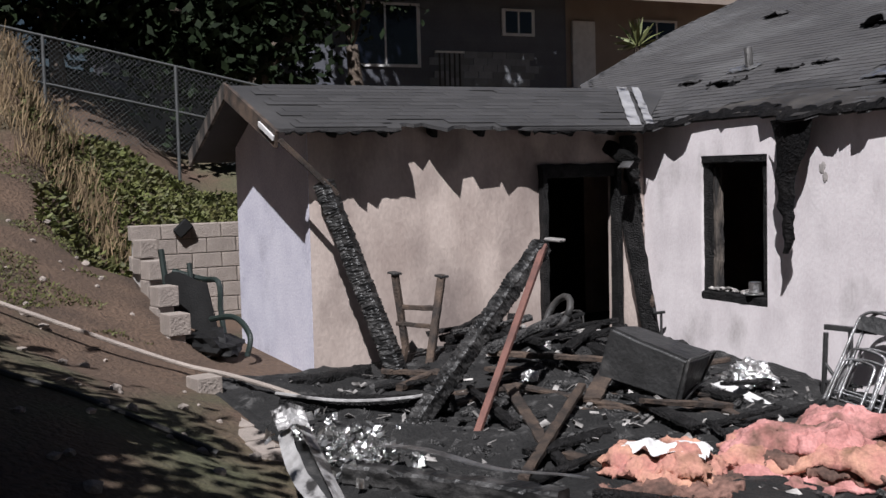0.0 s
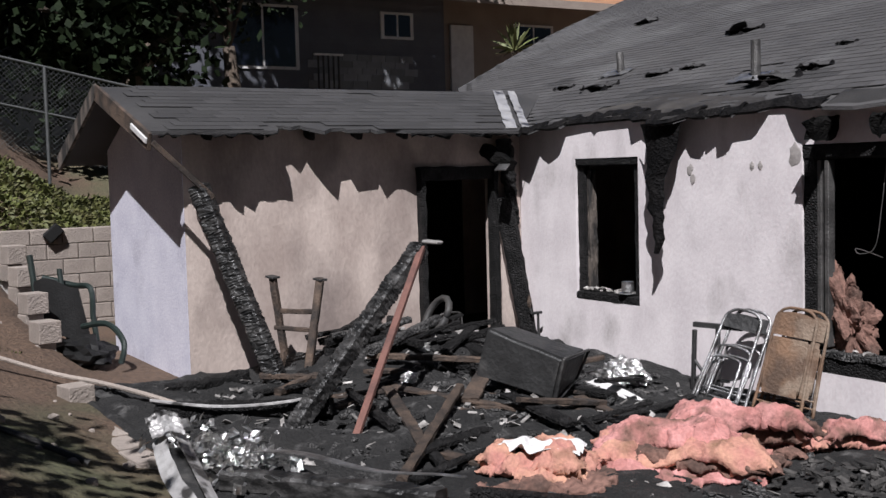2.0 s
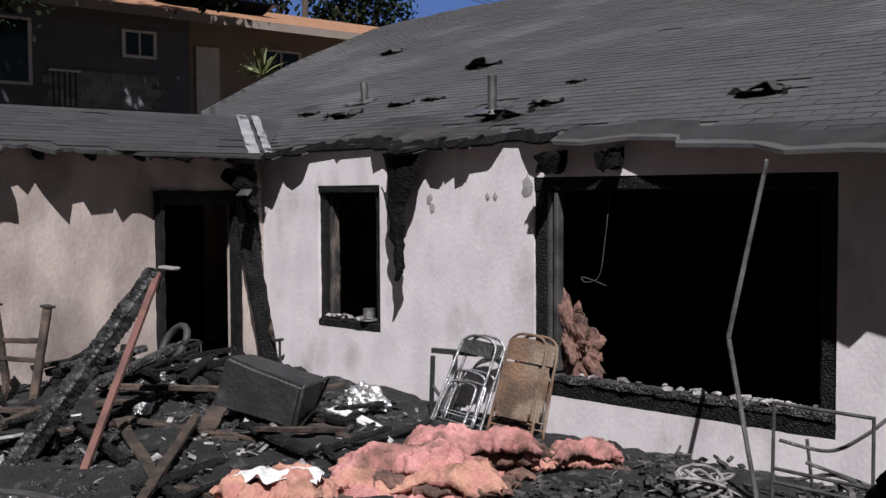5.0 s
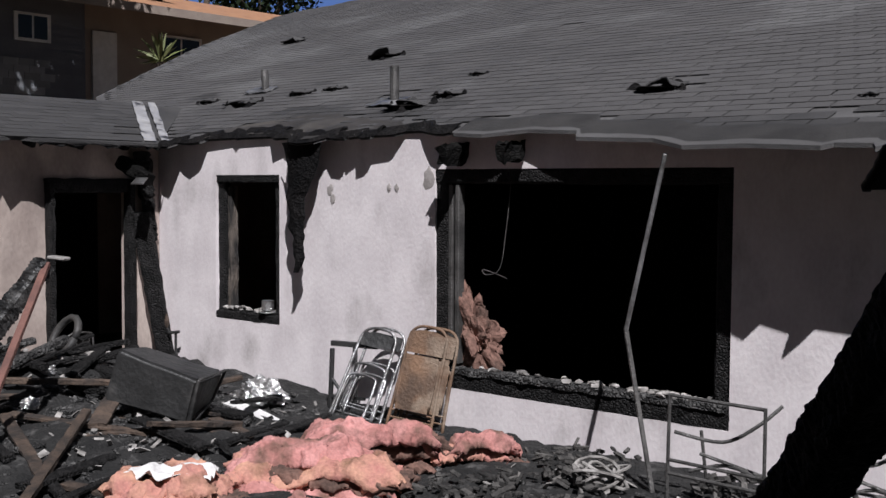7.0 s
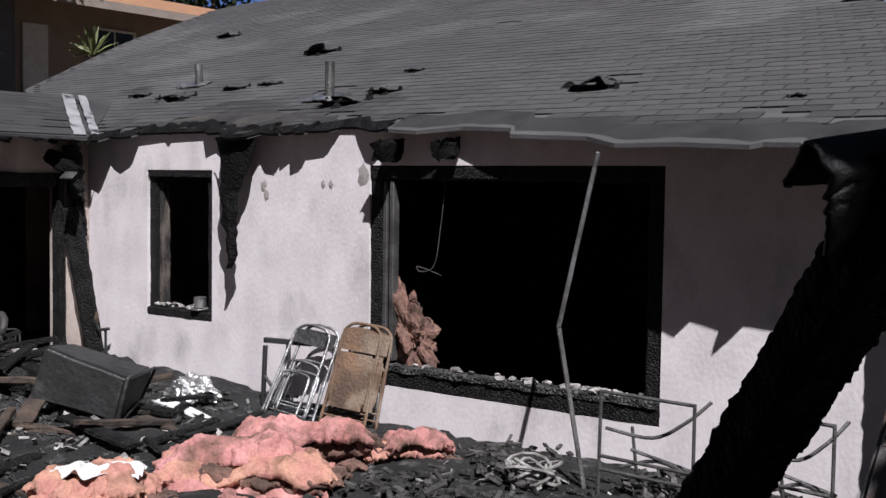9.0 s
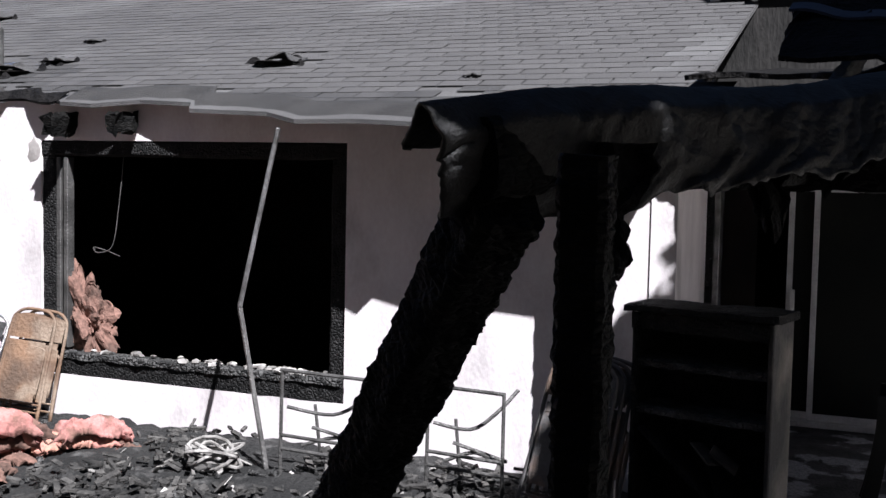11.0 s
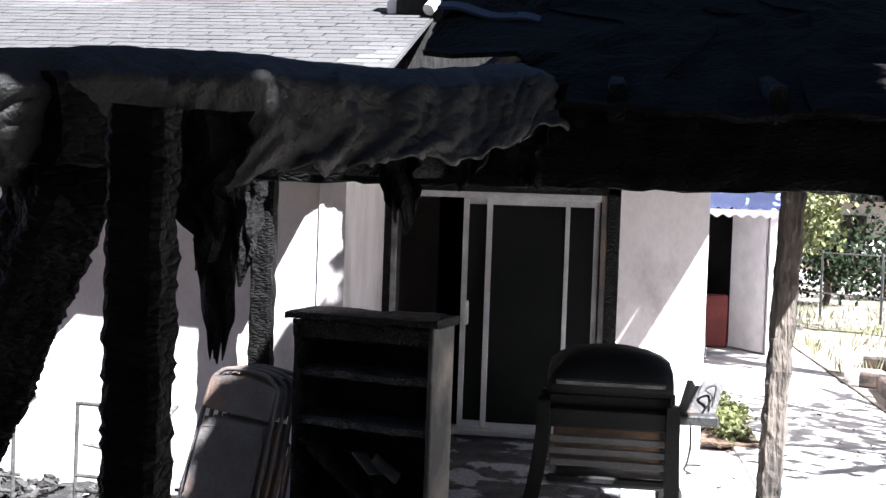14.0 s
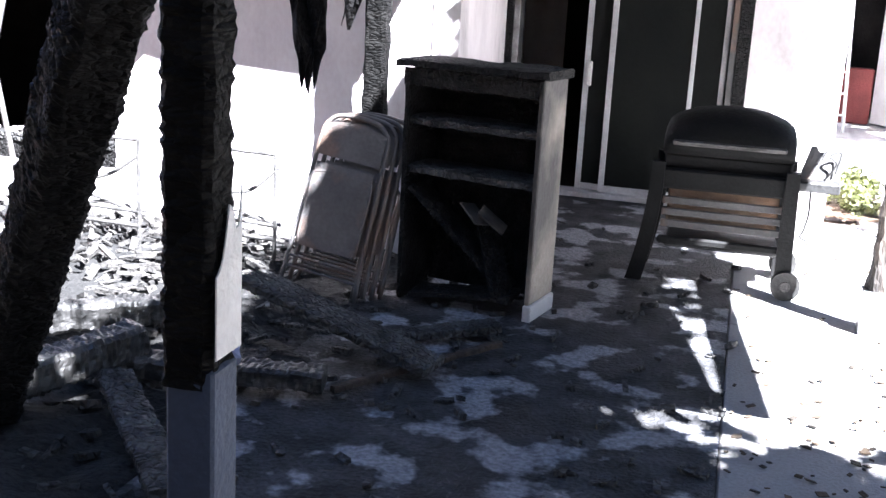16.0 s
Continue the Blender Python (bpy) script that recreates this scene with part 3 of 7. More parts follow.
bm = B()
tri = [(8.83, 0.02, 2.375), (8.60, 2.50, 2.375), (8.60, 2.50, 3.30), (8.83, 0.02, 2.42)]
va = [bm.verts.new(p) for p in tri]
vb = [bm.verts.new((p[0] - 0.12, p[1], p[2])) for p in tri]
bm.faces.new(va)
bm.faces.new(vb[::-1])
for i in range(4):
    bm.faces.new((va[i], vb[i], vb[(i + 1) % 4], va[(i + 1) % 4]))
bmesh.ops.recalc_face_normals(bm, faces=bm.faces)
whole("wall_gable_fill", bm, M_SOOTWALL, "soot-blackened boards under the roof verge", "wall", kind="structure")


# torn eave underlay hanging in rags over the walls
def ragged(name, p, q, n, lo, hi, seed, out, label, mat=M_FELT, swing=0.12):
    """A torn strip that hangs from the line p-q."""
    p, q, out = Vector(p), Vector(q), Vector(out)
    lens = rag(seed, n, lo, hi)
    bm = B()
    fn = lambda u, v: p.lerp(q, u) + Vector((0, 0, -v * lens[min(n, int(round(u * n)))])) + out * (swing * v * noise.noise(Vector((u * 9, v * 2, seed)))) 
    sheet(bm, fn, n, 3, 0.006)
    return whole(name, bm, mat, label, "roofing felt")



# ---- charred trim round the openings ----
def opening_frame(name, x0, x1, z0, z1, w, label, seed, depth=0.14):
    """A burnt timber window frame in the main wall."""
    t = thing(name, label, "window frame", ((x0 + x1) / 2, 0, z0), kind="structure")
    for i, (p, q, ww) in enumerate((((x0 + w / 2, 0.075, z0), (x0 + w / 2, 0.075, z1), w), ((x1 - w / 2, 0.075, z0), (x1 - w / 2, 0.075, z1), w),
                                    ((x0, 0.075, z1 - w / 2), (x1, 0.075, z1 - w / 2), w), ((x0, 0.07, z0 + w / 2), (x1, 0.07, z0 + w / 2), w * 1.25))):
        bm = B()
        log(bm, p, q, ww if i < 2 else depth, depth if i < 2 else ww, 24, 0.008, seed + i)
        part(("jamb", "jamb", "head", "sill")[i], bm, M_CHAR, t)
    return t


w1 = opening_frame("window_1", WIN[0], WIN[1], WIN[2], WIN[3], 0.075, "burnt-out small window with a charred timber frame", 3)
bm = B()
log(bm, (1.075, 0.12, 0.78), (1.06, 0.12, 2.02), 0.10, 0.07, 30, 0.010, 88)
part("inner_jamb", bm, M_GREYWOOD, w1, "bare grey splintered inner jamb")
bm = B()
rng = random.Random(5)
for i in range(26):
    c = (rng.uniform(1.05, 1.83), rng.uniform(0.02, 0.13), 0.80 + rng.uniform(0, 0.02))
    lump(bm, c, rng.uniform(0.012, 0.035), 1, 0.6, 2, i, (1.4, 1, 0.6))
part("ash_crumbs", bm, M_PAPER, w1, "pale ash crumbs on the sill")
w2 = opening_frame("window_2", BIG[0], BIG[1], BIG[2], BIG[3], 0.12, "large burnt-out window with a charred frame and sill", 11)
bm = B()
log(bm, (BIG[0] + 0.02, 0.06, 0.505), (BIG[1] - 0.02, 0.06, 0.50), 0.15, 0.06, 60, 0.014, 31)
part("lower_rail", bm, M_ASHCHAR, w2, "split ash-grey sill rail")
for x0, x1 in ((3.99, 4.03), (4.06, 4.10)):
    bm = B()
    box(bm, x0, x1, 0.02, 0.10, 0.56, 2.05, 0.004)
    part("sash_stile", bm, M_STEEL, w2, "scorched metal sash stile")
bm = B()
rng = random.Random(8)
for i in range(60):
    x = rng.uniform(5.75, 6.45) if i < 40 else rng.uniform(4.1, 5.7)
    lump(bm, (x, rng.uniform(-0.0, 0.12), 0.535 + rng.uniform(0, 0.02)), rng.uniform(0.012, 0.04), 1, 0.7, 2, i, (1.4, 1, 0.6))
part("ash_crumbs", bm, M_PAPER, w2, "pale ash crumbs on the sill")
bm = B()
tube(bm, curve_pts([(4.58, 0.08, 1.96), (4.56, 0.06, 1.68), (4.51, 0.05, 1.38), (4.38, 0.04, 1.32), (4.34, 0.04, 1.36), (4.44, 0.05, 1.34), (4.58, 0.05, 1.30)], 6), 0.004, 6)
tube(bm, [(4.58, 0.08, 1.96), (4.58, 0.10, 2.16)], 0.003, 6)
whole("hanging_wire", bm, M_STEEL, "thin pale wire hanging from the window head", "wire")
d1 = thing("door_1", "burnt doorway with charred jambs and no door", "doorway", (0, -0.84, 0.1), kind="structure")
for nm, p, q in (("jamb", (0.02, -1.29, 0.1), (0.02, -1.29, 2.05)), ("jamb", (0.02, -0.38, 0.1), (0.02, -0.38, 2.05)), ("head", (0.02, -1.33, 2.02), (0.02, -0.34, 2.02))):
    bm = B()
    log(bm, p, q, 0.07, 0.14, 20, 0.01, 41)
    part(nm, bm, M_CHAR, d1)
bm = B()
log(bm, (0.10, -0.30, 1.75), (0.24, -0.10, 0.25), 0.15, 0.20, 24, 0.012, 43, 0.9)
whole("charred_board", bm, M_CHAR, "tall charred board leaning beside the doorway", "board")
bm = B()
log(bm, (0.06, -0.26, 2.36), (0.12, -0.16, 1.45), 0.24, 0.16, 30, 0.04, 47, 0.55)
whole("torn_cladding", bm, M_CHAR, "torn charred cladding hanging at the house corner", "cladding")
bm = B()
lump(bm, (0.30, -0.13, 0.62), 0.05, 2, 0.3, 2, 3, (0.5, 0.5, 1.4))
whole("wood_scar", bm, M_OLDWOOD, "unburnt brown patch of splintered wood on a board", "wood")

for k, (x, z, a, b) in enumerate(((2.60, 2.00, 0.04, 0.05), (2.63, 1.91, 0.035, 0.045), (3.33, 2.02, 0.025, 0.035), (3.42, 2.02, 0.025, 0.035), (3.79, 2.10, 0.06, 0.09))):
    bm = B()
    lump(bm, (x, -0.001, z), 1.0, 2, 0.5, 2.0, k, (a, 0.006, b))
    whole("peeled_patch", bm, M_PEEL, "small bare patch where the wall paint has peeled", "peeled paint", "peeled patches")

# ---- torn eaves ----
ragged("roofing_felt", (0.385, -1.60, 2.425), (0.39, -0.25, 2.425), 26, 0.005, 0.05, 6, (1, 0, 0), "scorched torn felt along the wing eave")
ragged("roofing_felt", (0.365, -4.15, 2.43), (0.365, -3.03, 2.43), 26, 0.003, 0.022, 5, (1, 0, 0), "scorched torn felt along the wing eave")


def spear(x0, x1, y, ztop, prof, name, label, seed):
    """A long torn tongue of felt hanging down the wall."""
    bm = B()
    n = len(prof) - 1

    def f(u, v):
        i = min(n - 1, int(v * n))
        k = v * n - i
        a = prof[i][0] * (1 - k) + prof[i + 1][0] * k
        b = prof[i][1] * (1 - k) + prof[i + 1][1] * k
        z = prof[i][2] * (1 - k) + prof[i + 1][2] * k
        j = 0.03 * noise.noise(Vector((u * 3, v * 16, seed)))
        return Vector((a + (b - a) * u + j, y - 0.05 * math.sin(u * 3) + 0.02 * noise.noise(Vector((u * 2, v * 5, seed))), z))
    sheet(bm, f, 6, 34, 0.008)
    return whole(name, bm, M_FELT, label, "roofing felt")


spear(0, 0, -0.15, 0, [(2.12, 2.64, 2.43), (2.20, 2.60, 2.22), (2.20, 2.50, 2.02), (2.18, 2.42, 1.92), (2.25, 2.43, 1.78), (2.20, 2.42, 1.66), (2.28, 2.43, 1.56), (2.26, 2.42, 1.45), (2.31, 2.42, 1.34), (2.31, 2.345, 1.24)], "hanging_felt", "long spear of charred felt hanging down the wall", 4)
for k, (x, y, z, l) in enumerate(((4.16, -0.16, 2.31, 0.34), (4.74, -0.18, 2.32, 0.34))):
    bm = B()
    log(bm, (x, y + 0.5, z + 0.06), (x, y - 0.1, z - 0.03), 0.11, 0.15, 16, 0.045, 60 + k)
    whole("rafter_tail", bm, M_CHARBIG, "charred rafter end under the eave", "rafter", "charred rafter ends")
for k in range(7):
    y = -3.6 + k * 0.52
    bm = B()
    log(bm, (-0.2, y, 2.53), (0.14, y, 2.43), 0.06, 0.11, 8, 0.01, 70 + k)
    whole("rafter_tail", bm, M_CHAR, "charred rafter end under the wing eave", "rafter", "charred rafter ends")
bm = B()
log(bm, (0.12, -0.55, 2.27), (0.42, -0.42, 2.08), 0.14, 0.12, 10, 0.02, 78)
whole("charred_block", bm, M_CHARBIG, "burnt block of timber hanging at the roof corner", "timber")
bm = B()
bar(bm, (0.42, -0.50, 2.10), (0.50, -0.62, 2.04), 0.12, 0.012)
whole("metal_scrap", bm, M_ALU, "bright scrap of flashing under the eave", "metal scrap")
# wing gable barge boards
for nm, p, q, mt in (("barge_board", (RX, -4.24, RZ - 0.05), (0.42, -4.24, 2.36), M_OLDWOOD), ("barge_board", (RX, -4.24, RZ - 0.03), (-2.80, -4.24, 2.24), M_GREYWOOD)):
    bm = B()
    bar(bm, p, q, 0.035, 0.16, 0.004)
    trim(nm, bm, mt, "scorched wooden barge board on the gable")
bm = B()
bar(bm, (0.0, -4.27, 2.52), (0.42, -4.27, 2.37), 0.02, 0.05, 0.004)
whole("bare_batten", bm, M_WHITEPAINT, "pale unpainted strip where the edge has peeled", "batten")
bm = B()
bar(bm, (0.42, -4.22, 2.36), (0.52, -3.72, 1.86), 0.03, 0.05, 0.004)
whole("hanging_strip", bm, M_OLDWOOD, "thin scorched strip hanging from the gable corner", "strip")
bm = B()
bar(bm, (0.06, -3.72, 1.80), (0.5, -3.80, 1.88), 0.05, 0.07, 0.004)
whole("bracket_board", bm, M_WHITEPAINT, "pale splintered board at the beam head", "board")

# ---- things on the roof ----
fl = thing("roof_flashing", "bent strips of bright metal flashing at the roof corner", "flashing", (0.1, -0.1, 2.5))
for nm, off, wd in (("strip", 0.0, 0.15), ("strip", 0.19, 0.10)):
    bm = B()
    sheet(bm, lambda u, v: (0.36 - 1.45 * u, -0.36 + 0.85 * u + off + (v - 0.5) * wd + 0.02 * noise.noise(Vector((u * 9, v * 2, off))), 2.475 + 0.51 * u + 0.015 * noise.noise(Vector((u * 6, v * 3, 1)))), 16, 3, 0.004)
    part(nm, bm, M_FLASH, fl)


def vent_pipe(x, y, h, lean, label):
    z = main_z(y)
    t = thing("vent_pipe", label, "vent pipe", (x, y, z), "vent pipes")
    bm = B()
    tube(bm, [(x, y, z - 0.05), (x + lean * 0.5, y, z + h * 0.5), (x + lean, y, z + h)], 0.045, 10)
    part("pipe", bm, M_STEEL, t, "scorched metal pipe")
    bm = B()
    sheet(bm, lambda u, v: (x - 0.05 + (u - 0.5) * 0.40, y - 0.04 + (v - 0.5) * 0.24, main_z(y - 0.04 + (v - 0.5) * 0.24) + 0.03 + 0.03 * noise.noise(Vector((u * 4, v * 4, x)))), 8, 6, 0.006)
    part("flashing", bm, M_ALU, t, "crumpled metal flashing")


vent_pipe(2.585, 0.87, 0.36, 0.0, "scorched vent pipe with crumpled flashing on the roof")
vent_pipe(-0.31, 1.75, 0.25, -0.03, "thin vent pipe with bent flashing on the roof")


def roof_hole(x, y, r, seed, label, tent=0.55):
    """A burnt hole with a tented flap of shingles above it and curled scraps round it."""
    t = thing("roof_hole", label, "burnt hole", (x, y, main_z(y)), "burnt holes in the roof")
    bm = B()
    lump(bm, (x, y, main_z(y) + 0.02), r, 3, 0.55, 2.5, seed, (1.15, 0.75, 0.05))
    part("hole", bm, M_SOOT, t)
    rg = random.Random(seed)
    bm = B()
    sk = rg.uniform(-0.3, 0.3)
    sheet(bm, lambda u, v: (x + (u - 0.5 + sk * v * 0.5) * r * (2.1 - 0.5 * v) + 0.1 * r * noise.noise(Vector((u * 4, v * 4, seed))), y + r * (0.75 - 1.15 * v * (0.75 + 0.25 * math.sin(u * 7 + seed))),
                             main_z(y + r * (0.75 - 1.15 * v)) + 0.016 + tent * r * v * math.sin(math.pi * min(1, max(0, u + 0.15 * sk))) ** 0.8 + 0.04 * r * noise.noise(Vector((u * 6, v * 6, seed)))), 14, 10, 0.010)
    part("tented_flap", bm, M_WSHINGLE, t, "lifted flap of scorched shingles")
    for k in range(5):
        a = k * 1.25 + rg.random()
        c = Vector((x + math.cos(a) * r * rg.uniform(0.9, 1.7), y + math.sin(a) * r * rg.uniform(0.5, 0.9), 0))
        c.z = main_z(c.y) + 0.012
        bm = B()
        l, w, q = r * rg.uniform(0.35, 0.8), r * rg.uniform(0.14, 0.30), rg.uniform(-0.4, 0.4)
        sheet(bm, lambda u, v: c + Vector(((u - 0.5) * l, (v - 0.5) * w + q * (u - 0.5) * l, SL * ((v - 0.5) * w + q * (u - 0.5) * l) + 0.25 * r * v * v * math.sin(u * 3))), 6, 4, 0.006)
        part("curled_shingle", bm, M_WSHINGLE if k % 2 else M_FELT, t)


for x, y, r, sd_, tn, lab in ((5.51, 0.80, 0.18, 2, 0.6, "burnt hole with curled shingles in the roof"), (2.92, 0.66, 0.20, 5, 0.42, "burnt hole with lifted shingles beside the vent"), (0.40, 3.05, 0.20, 7, 0.7, "small burnt hole with a lifted flap high on the roof"),
                              (-3.2, 4.8, 0.17, 8, 0.6, "small lifted flap high on the roof"), (7.34, 0.33, 0.05, 9, 0.4, "small puncture near the eave"), (-0.02, 1.13, 0.20, 13, 0.35, "lifted scorched shingles near the valley"), (0.62, 1.45, 0.13, 14, 0.3, "lifted scorched shingles near the valley"),
                              (1.05, 1.55, 0.11, 15, 0.3, "lifted scorched shingles near the valley"), (3.15, 1.0, 0.14, 16, 0.35, "lifted shingles above the burnt hole"), (2.9, 1.75, 0.08, 17, 0.3, "small lifted shingle on the roof"), (-0.9, 1.35, 0.12, 18, 0.3, "lifted scorched shingles near the valley")):
    roof_hole(x, y, r, sd_, lab, tn)


def edge_y(x):
    for (x0, y0), (x1, y1) in zip(EDGE, EDGE[1:]):
        if x0 <= x <= x1:
            return y0 + (y1 - y0) * (x - x0) / max(1e-6, x1 - x0)
    return EDGE[-1][1]


# the scorched, bared stretch above the small window and its black crumbling edge
bm = B()
sheet(bm, lambda u, v: (0.75 + 2.75 * u, (ey := edge_y(0.75 + 2.75 * u) + 0.02) + (0.62 * math.sin(math.pi * u) ** 0.7 + 0.12 * noise.noise(Vector((u * 6, 0, 3)))) * v, main_z(ey + (0.62 * math.sin(math.pi * u) ** 0.7 + 0.12 * noise.noise(Vector((u * 6, 0, 3)))) * v) + 0.016 + 0.03 * noise.noise(Vector((u * 7, v * 3, 1))) * v * (1 - v) * 4), 70, 16, 0.008)
whole("bared_felt", bm, M_BARED, "bared scorched roofing felt where the shingles burnt off", "roofing felt", kind="structure", smooth=True)
for k, (x0, x1, dep) in enumerate(((0.85, 1.40, 0.24), (1.38, 2.0, 0.36), (1.95, 2.80, 0.34), (2.75, 3.3, 0.20), (3.25, 4.12, 0.26), (0.2, 0.88, 0.16))):
    bm = B()
    sheet(bm, lambda u, v: ((xx := x0 + (x1 - x0) * u), (yy := edge_y(xx) - 0.022 + dep * (0.55 + 0.6 * noise.noise(Vector((xx * 5, 2, k)))) * v), main_z(yy) + 0.028 + 0.05 * (noise.noise(Vector((xx * 9, yy * 9, k))) + 0.3) * math.sin(3.14 * v) - 0.035 * (1 - v) ** 2), 40, 10, 0.014)
    whole("charred_eave", bm, M_FELT, "black crumbling burnt edge of the roof", "burnt roof edge", "burnt roof edges")
# the sagging lip of the eave over the large window
bm = B()
sheet(bm, lambda u, v: ((xx := 4.15 + 4.80 * u), (yy := edge_y(xx) + 0.015 + 0.30 * v), main_z(yy) + 0.020 - 0.035 * (1 - v) ** 2 + 0.012 * noise.noise(Vector((xx * 4, v * 2, 0))) * (1 - v)), 160, 8, 0.014)
whole("eave_lip", bm, M_LIP, "sagging scorched shingle lip along the eave", "eave", kind="structure", smooth=True)
dm = thing("dormer", "small white louvred dormer with blue-grey trim on the roof", "dormer", (7.5, 3.3, 3.7))
for nm, bx, mt in (("face", (7.08, 7.98, 3.34, 4.4, 3.60, 4.35), M_WHITEPAINT), ("corner_trim", (7.02, 7.12, 3.28, 3.36, 3.62, 4.4), M_TRIMBLUE), ("corner_trim", (7.92, 8.02, 3.28, 3.36, 3.62, 4.4), M_TRIMBLUE), ("sill", (7.0, 8.04, 3.24, 3.36, 3.64, 3.70), M_GREYMETAL)):
    bm = B()
    box(bm, *bx, 0.006)
    part(nm, bm, mt, dm)
for k in range(5):
    bm = B()
    obox(bm, pose(7.52, 3.32, 3.78 + k * 0.12, 30, 0, 0), 0.78, 0.012, 0.10)
    part("slat", bm, M_WHITEPAINT, dm)
bm = B()
box(bm, 6.98, 8.06, 3.1, 4.9, 4.36, 4.44, 0.01)
part("roof", bm, M_SHINGLE, dm)
# sooty band on the wall above the patio
bm = B()
sheet(bm, lambda u, v: (8.64 + 2.52 * u, 2.492, 3.70 - 1.15 * v - 0.35 * v * noise.noise(Vector((u * 7, 0, 2)))), 24, 6, 0.003)
whole("soot_stain", bm, M_SOOTWALL, "black soot covering the upper patio wall", "soot", kind="structure")
pl = thing("wall_light", "small white floodlight on the sooty upper wall", "wall light", (8.98, 2.42, 3.55))
bm = B()
box(bm, 8.94, 9.02, 2.42, 2.49, 3.52, 3.68, 0.01)
part("base", bm, M_WHITEPAINT, pl)
bm = B()
tube(bm, [(8.97, 2.44, 3.52), (8.93, 2.34, 3.44)], 0.05, 10)
part("head", bm, M_WHITEPAINT, pl)

# ---- sliding door ----
sd = thing("sliding_door", "aluminium sliding door with sooty glass, half open", "sliding door", (9.55, 2.55, 0.03))
SX0, SX1, SZ1 = 8.68, 10.40, 1.98


def flat_leaf(nm, x0, x1, y, mat, mid=None):
    bm = B()
    xs = [(x0, x0 + 0.045), (x1 - 0.045, x1)] + ([(mid - 0.018, mid + 0.018)] if mid else [])
    for a, b in xs:
        box(bm, a, b, y, y + 0.04, 0.05, SZ1 - 0.03, 0.003)
    for a, b in ((0.05, 0.10), (SZ1 - 0.08, SZ1 - 0.03)):
        box(bm, x0 + 0.045, x1 - 0.045, y + 0.002, y + 0.038, a, b)
    fr = part(nm, bm, M_PALEALU, sd, "pale aluminium leaf frame")
    bm = B()
    box(bm, x0 + 0.046, x1 - 0.046, y + 0.016, y + 0.022, 0.101, SZ1 - 0.081)
    part("pane", bm, mat, fr, "sooty glass pane")
    return fr


flat_leaf("fixed_leaf", 9.44, 10.36, 2.56, M_SCREEN, 10.10)
flat_leaf("sliding_leaf", 9.24, 9.60, 2.62, M_SCREEN)
for nm, bx, mt in (("jamb", (SX0 - 0.02, SX0 + 0.03, 2.49, 2.68, 0.03, SZ1 + 0.02), M_ALU), ("jamb", (SX1 - 0.03, SX1 + 0.02, 2.49, 2.68, 0.03, SZ1 + 0.02), M_GREYMETAL), ("head", (SX0 + 0.031, SX1 - 0.031, 2.49, 2.68, SZ1 - 0.03, SZ1 + 0.02), M_PALEALU), ("threshold", (SX0 + 0.031, SX1 - 0.031, 2.47, 2.68, 0.006, 0.05), M_PALEALU)):
    bm = B()
    box(bm, *bx, 0.003)
    part(nm, bm, mt, sd)
bm = B()
box(bm, 9.27, 9.31, 2.58, 2.62, 0.90, 1.10, 0.008)
part("handle", bm, M_WHITEPAINT, sd)
for x0, x1, z0, z1 in ((SX0 - 0.10, SX0 - 0.02, 0.0, 2.12), (SX1 + 0.02, SX1 + 0.12, 0.0, 2.12), (SX0 - 0.10, SX1 + 0.12, SZ1 + 0.02, 2.14)):
    bm = B()
    box(bm, x0, x1, 2.472, 2.506, z0, z1, 0.004)
    trim("trim", bm, M_CHAR, "scorched timber trim round the sliding door")

# ---- the burnt patio cover ----
bm = B()
log(bm, (9.60, -4.84, 1.02), (9.60, -4.84, 2.02), 0.105, 0.10, 60, 0.005, 90, scales=0.007)
post = thing("porch_post", "charred square porch post, unburnt and painted near the ground", "post", (9.60, -4.84, -0.3), "porch posts")
part("shaft", bm, M_CHARBIG, post, "deeply charred upper shaft")
bm = B()
box(bm, 9.562, 9.656, -4.890, -4.790, -0.3, 1.06, 0.006)
part("casing", bm, M_CASING, post, "grey-blue painted lower casing")
# unburnt paint on the right face, coloured white for the sun on it
bm = B()
sheet(bm, lambda u, v: (9.6605, -4.888 + 0.10 * u, 1.08 + (0.30 + 0.16 * noise.noise(Vector((u * 3, 2, 0)))) * v * (0.5 + 0.5 * u)), 8, 6, 0.003)
part("paint_flake", bm, M_WHITEPAINT, post, "pale unburnt paint with sunlight put into its colour")
bm = B()
log(bm, (9.30, -4.49, 1.93), (7.82, -3.10, -0.05), 0.17, 0.20, 70, 0.010, 93, scales=0.012)
whole("fallen_beam", bm, M_CHARBIG, "thick charred beam leaning from the porch post to the ground", "beam")
bm = B()
log(bm, (11.30, -0.44, 0.0), (11.38, -0.44, 2.12), 0.12, 0.12, 60, 0.012, 96)
whole("porch_post", bm, M_GREYWOOD, "half-burnt weathered timber porch post", "post", "porch posts")
bm = B()
box(bm, 11.225, 11.375, -0.515, -0.365, 0.0, 0.24, 0.004)
whole("post_bracket", bm, M_ALU, "bolted metal bracket at the post foot", "bracket")
bm = B()
log(bm, (8.43, -0.3, 0.0), (8.43, -0.3, 2.2), 0.13, 0.13, 40, 0.012, 99)
whole("porch_post", bm, M_CHARBIG, "charred porch post against the house wall", "post", "porch posts")
bm = B()
log(bm, (9.15, -2.80, 2.09), (11.84, -2.80, 2.115), 0.10, 0.30, 60, 0.014, 102)
whole("porch_beam", bm, M_CHARBIG, "long charred header beam of the patio cover", "beam")
bm = B()
log(bm, (9.26, -4.58, 2.02), (9.80, -2.75, 2.06), 0.14, 0.18, 30, 0.014, 104)
whole("porch_beam", bm, M_CHARBIG, "charred side beam of the patio cover", "beam")
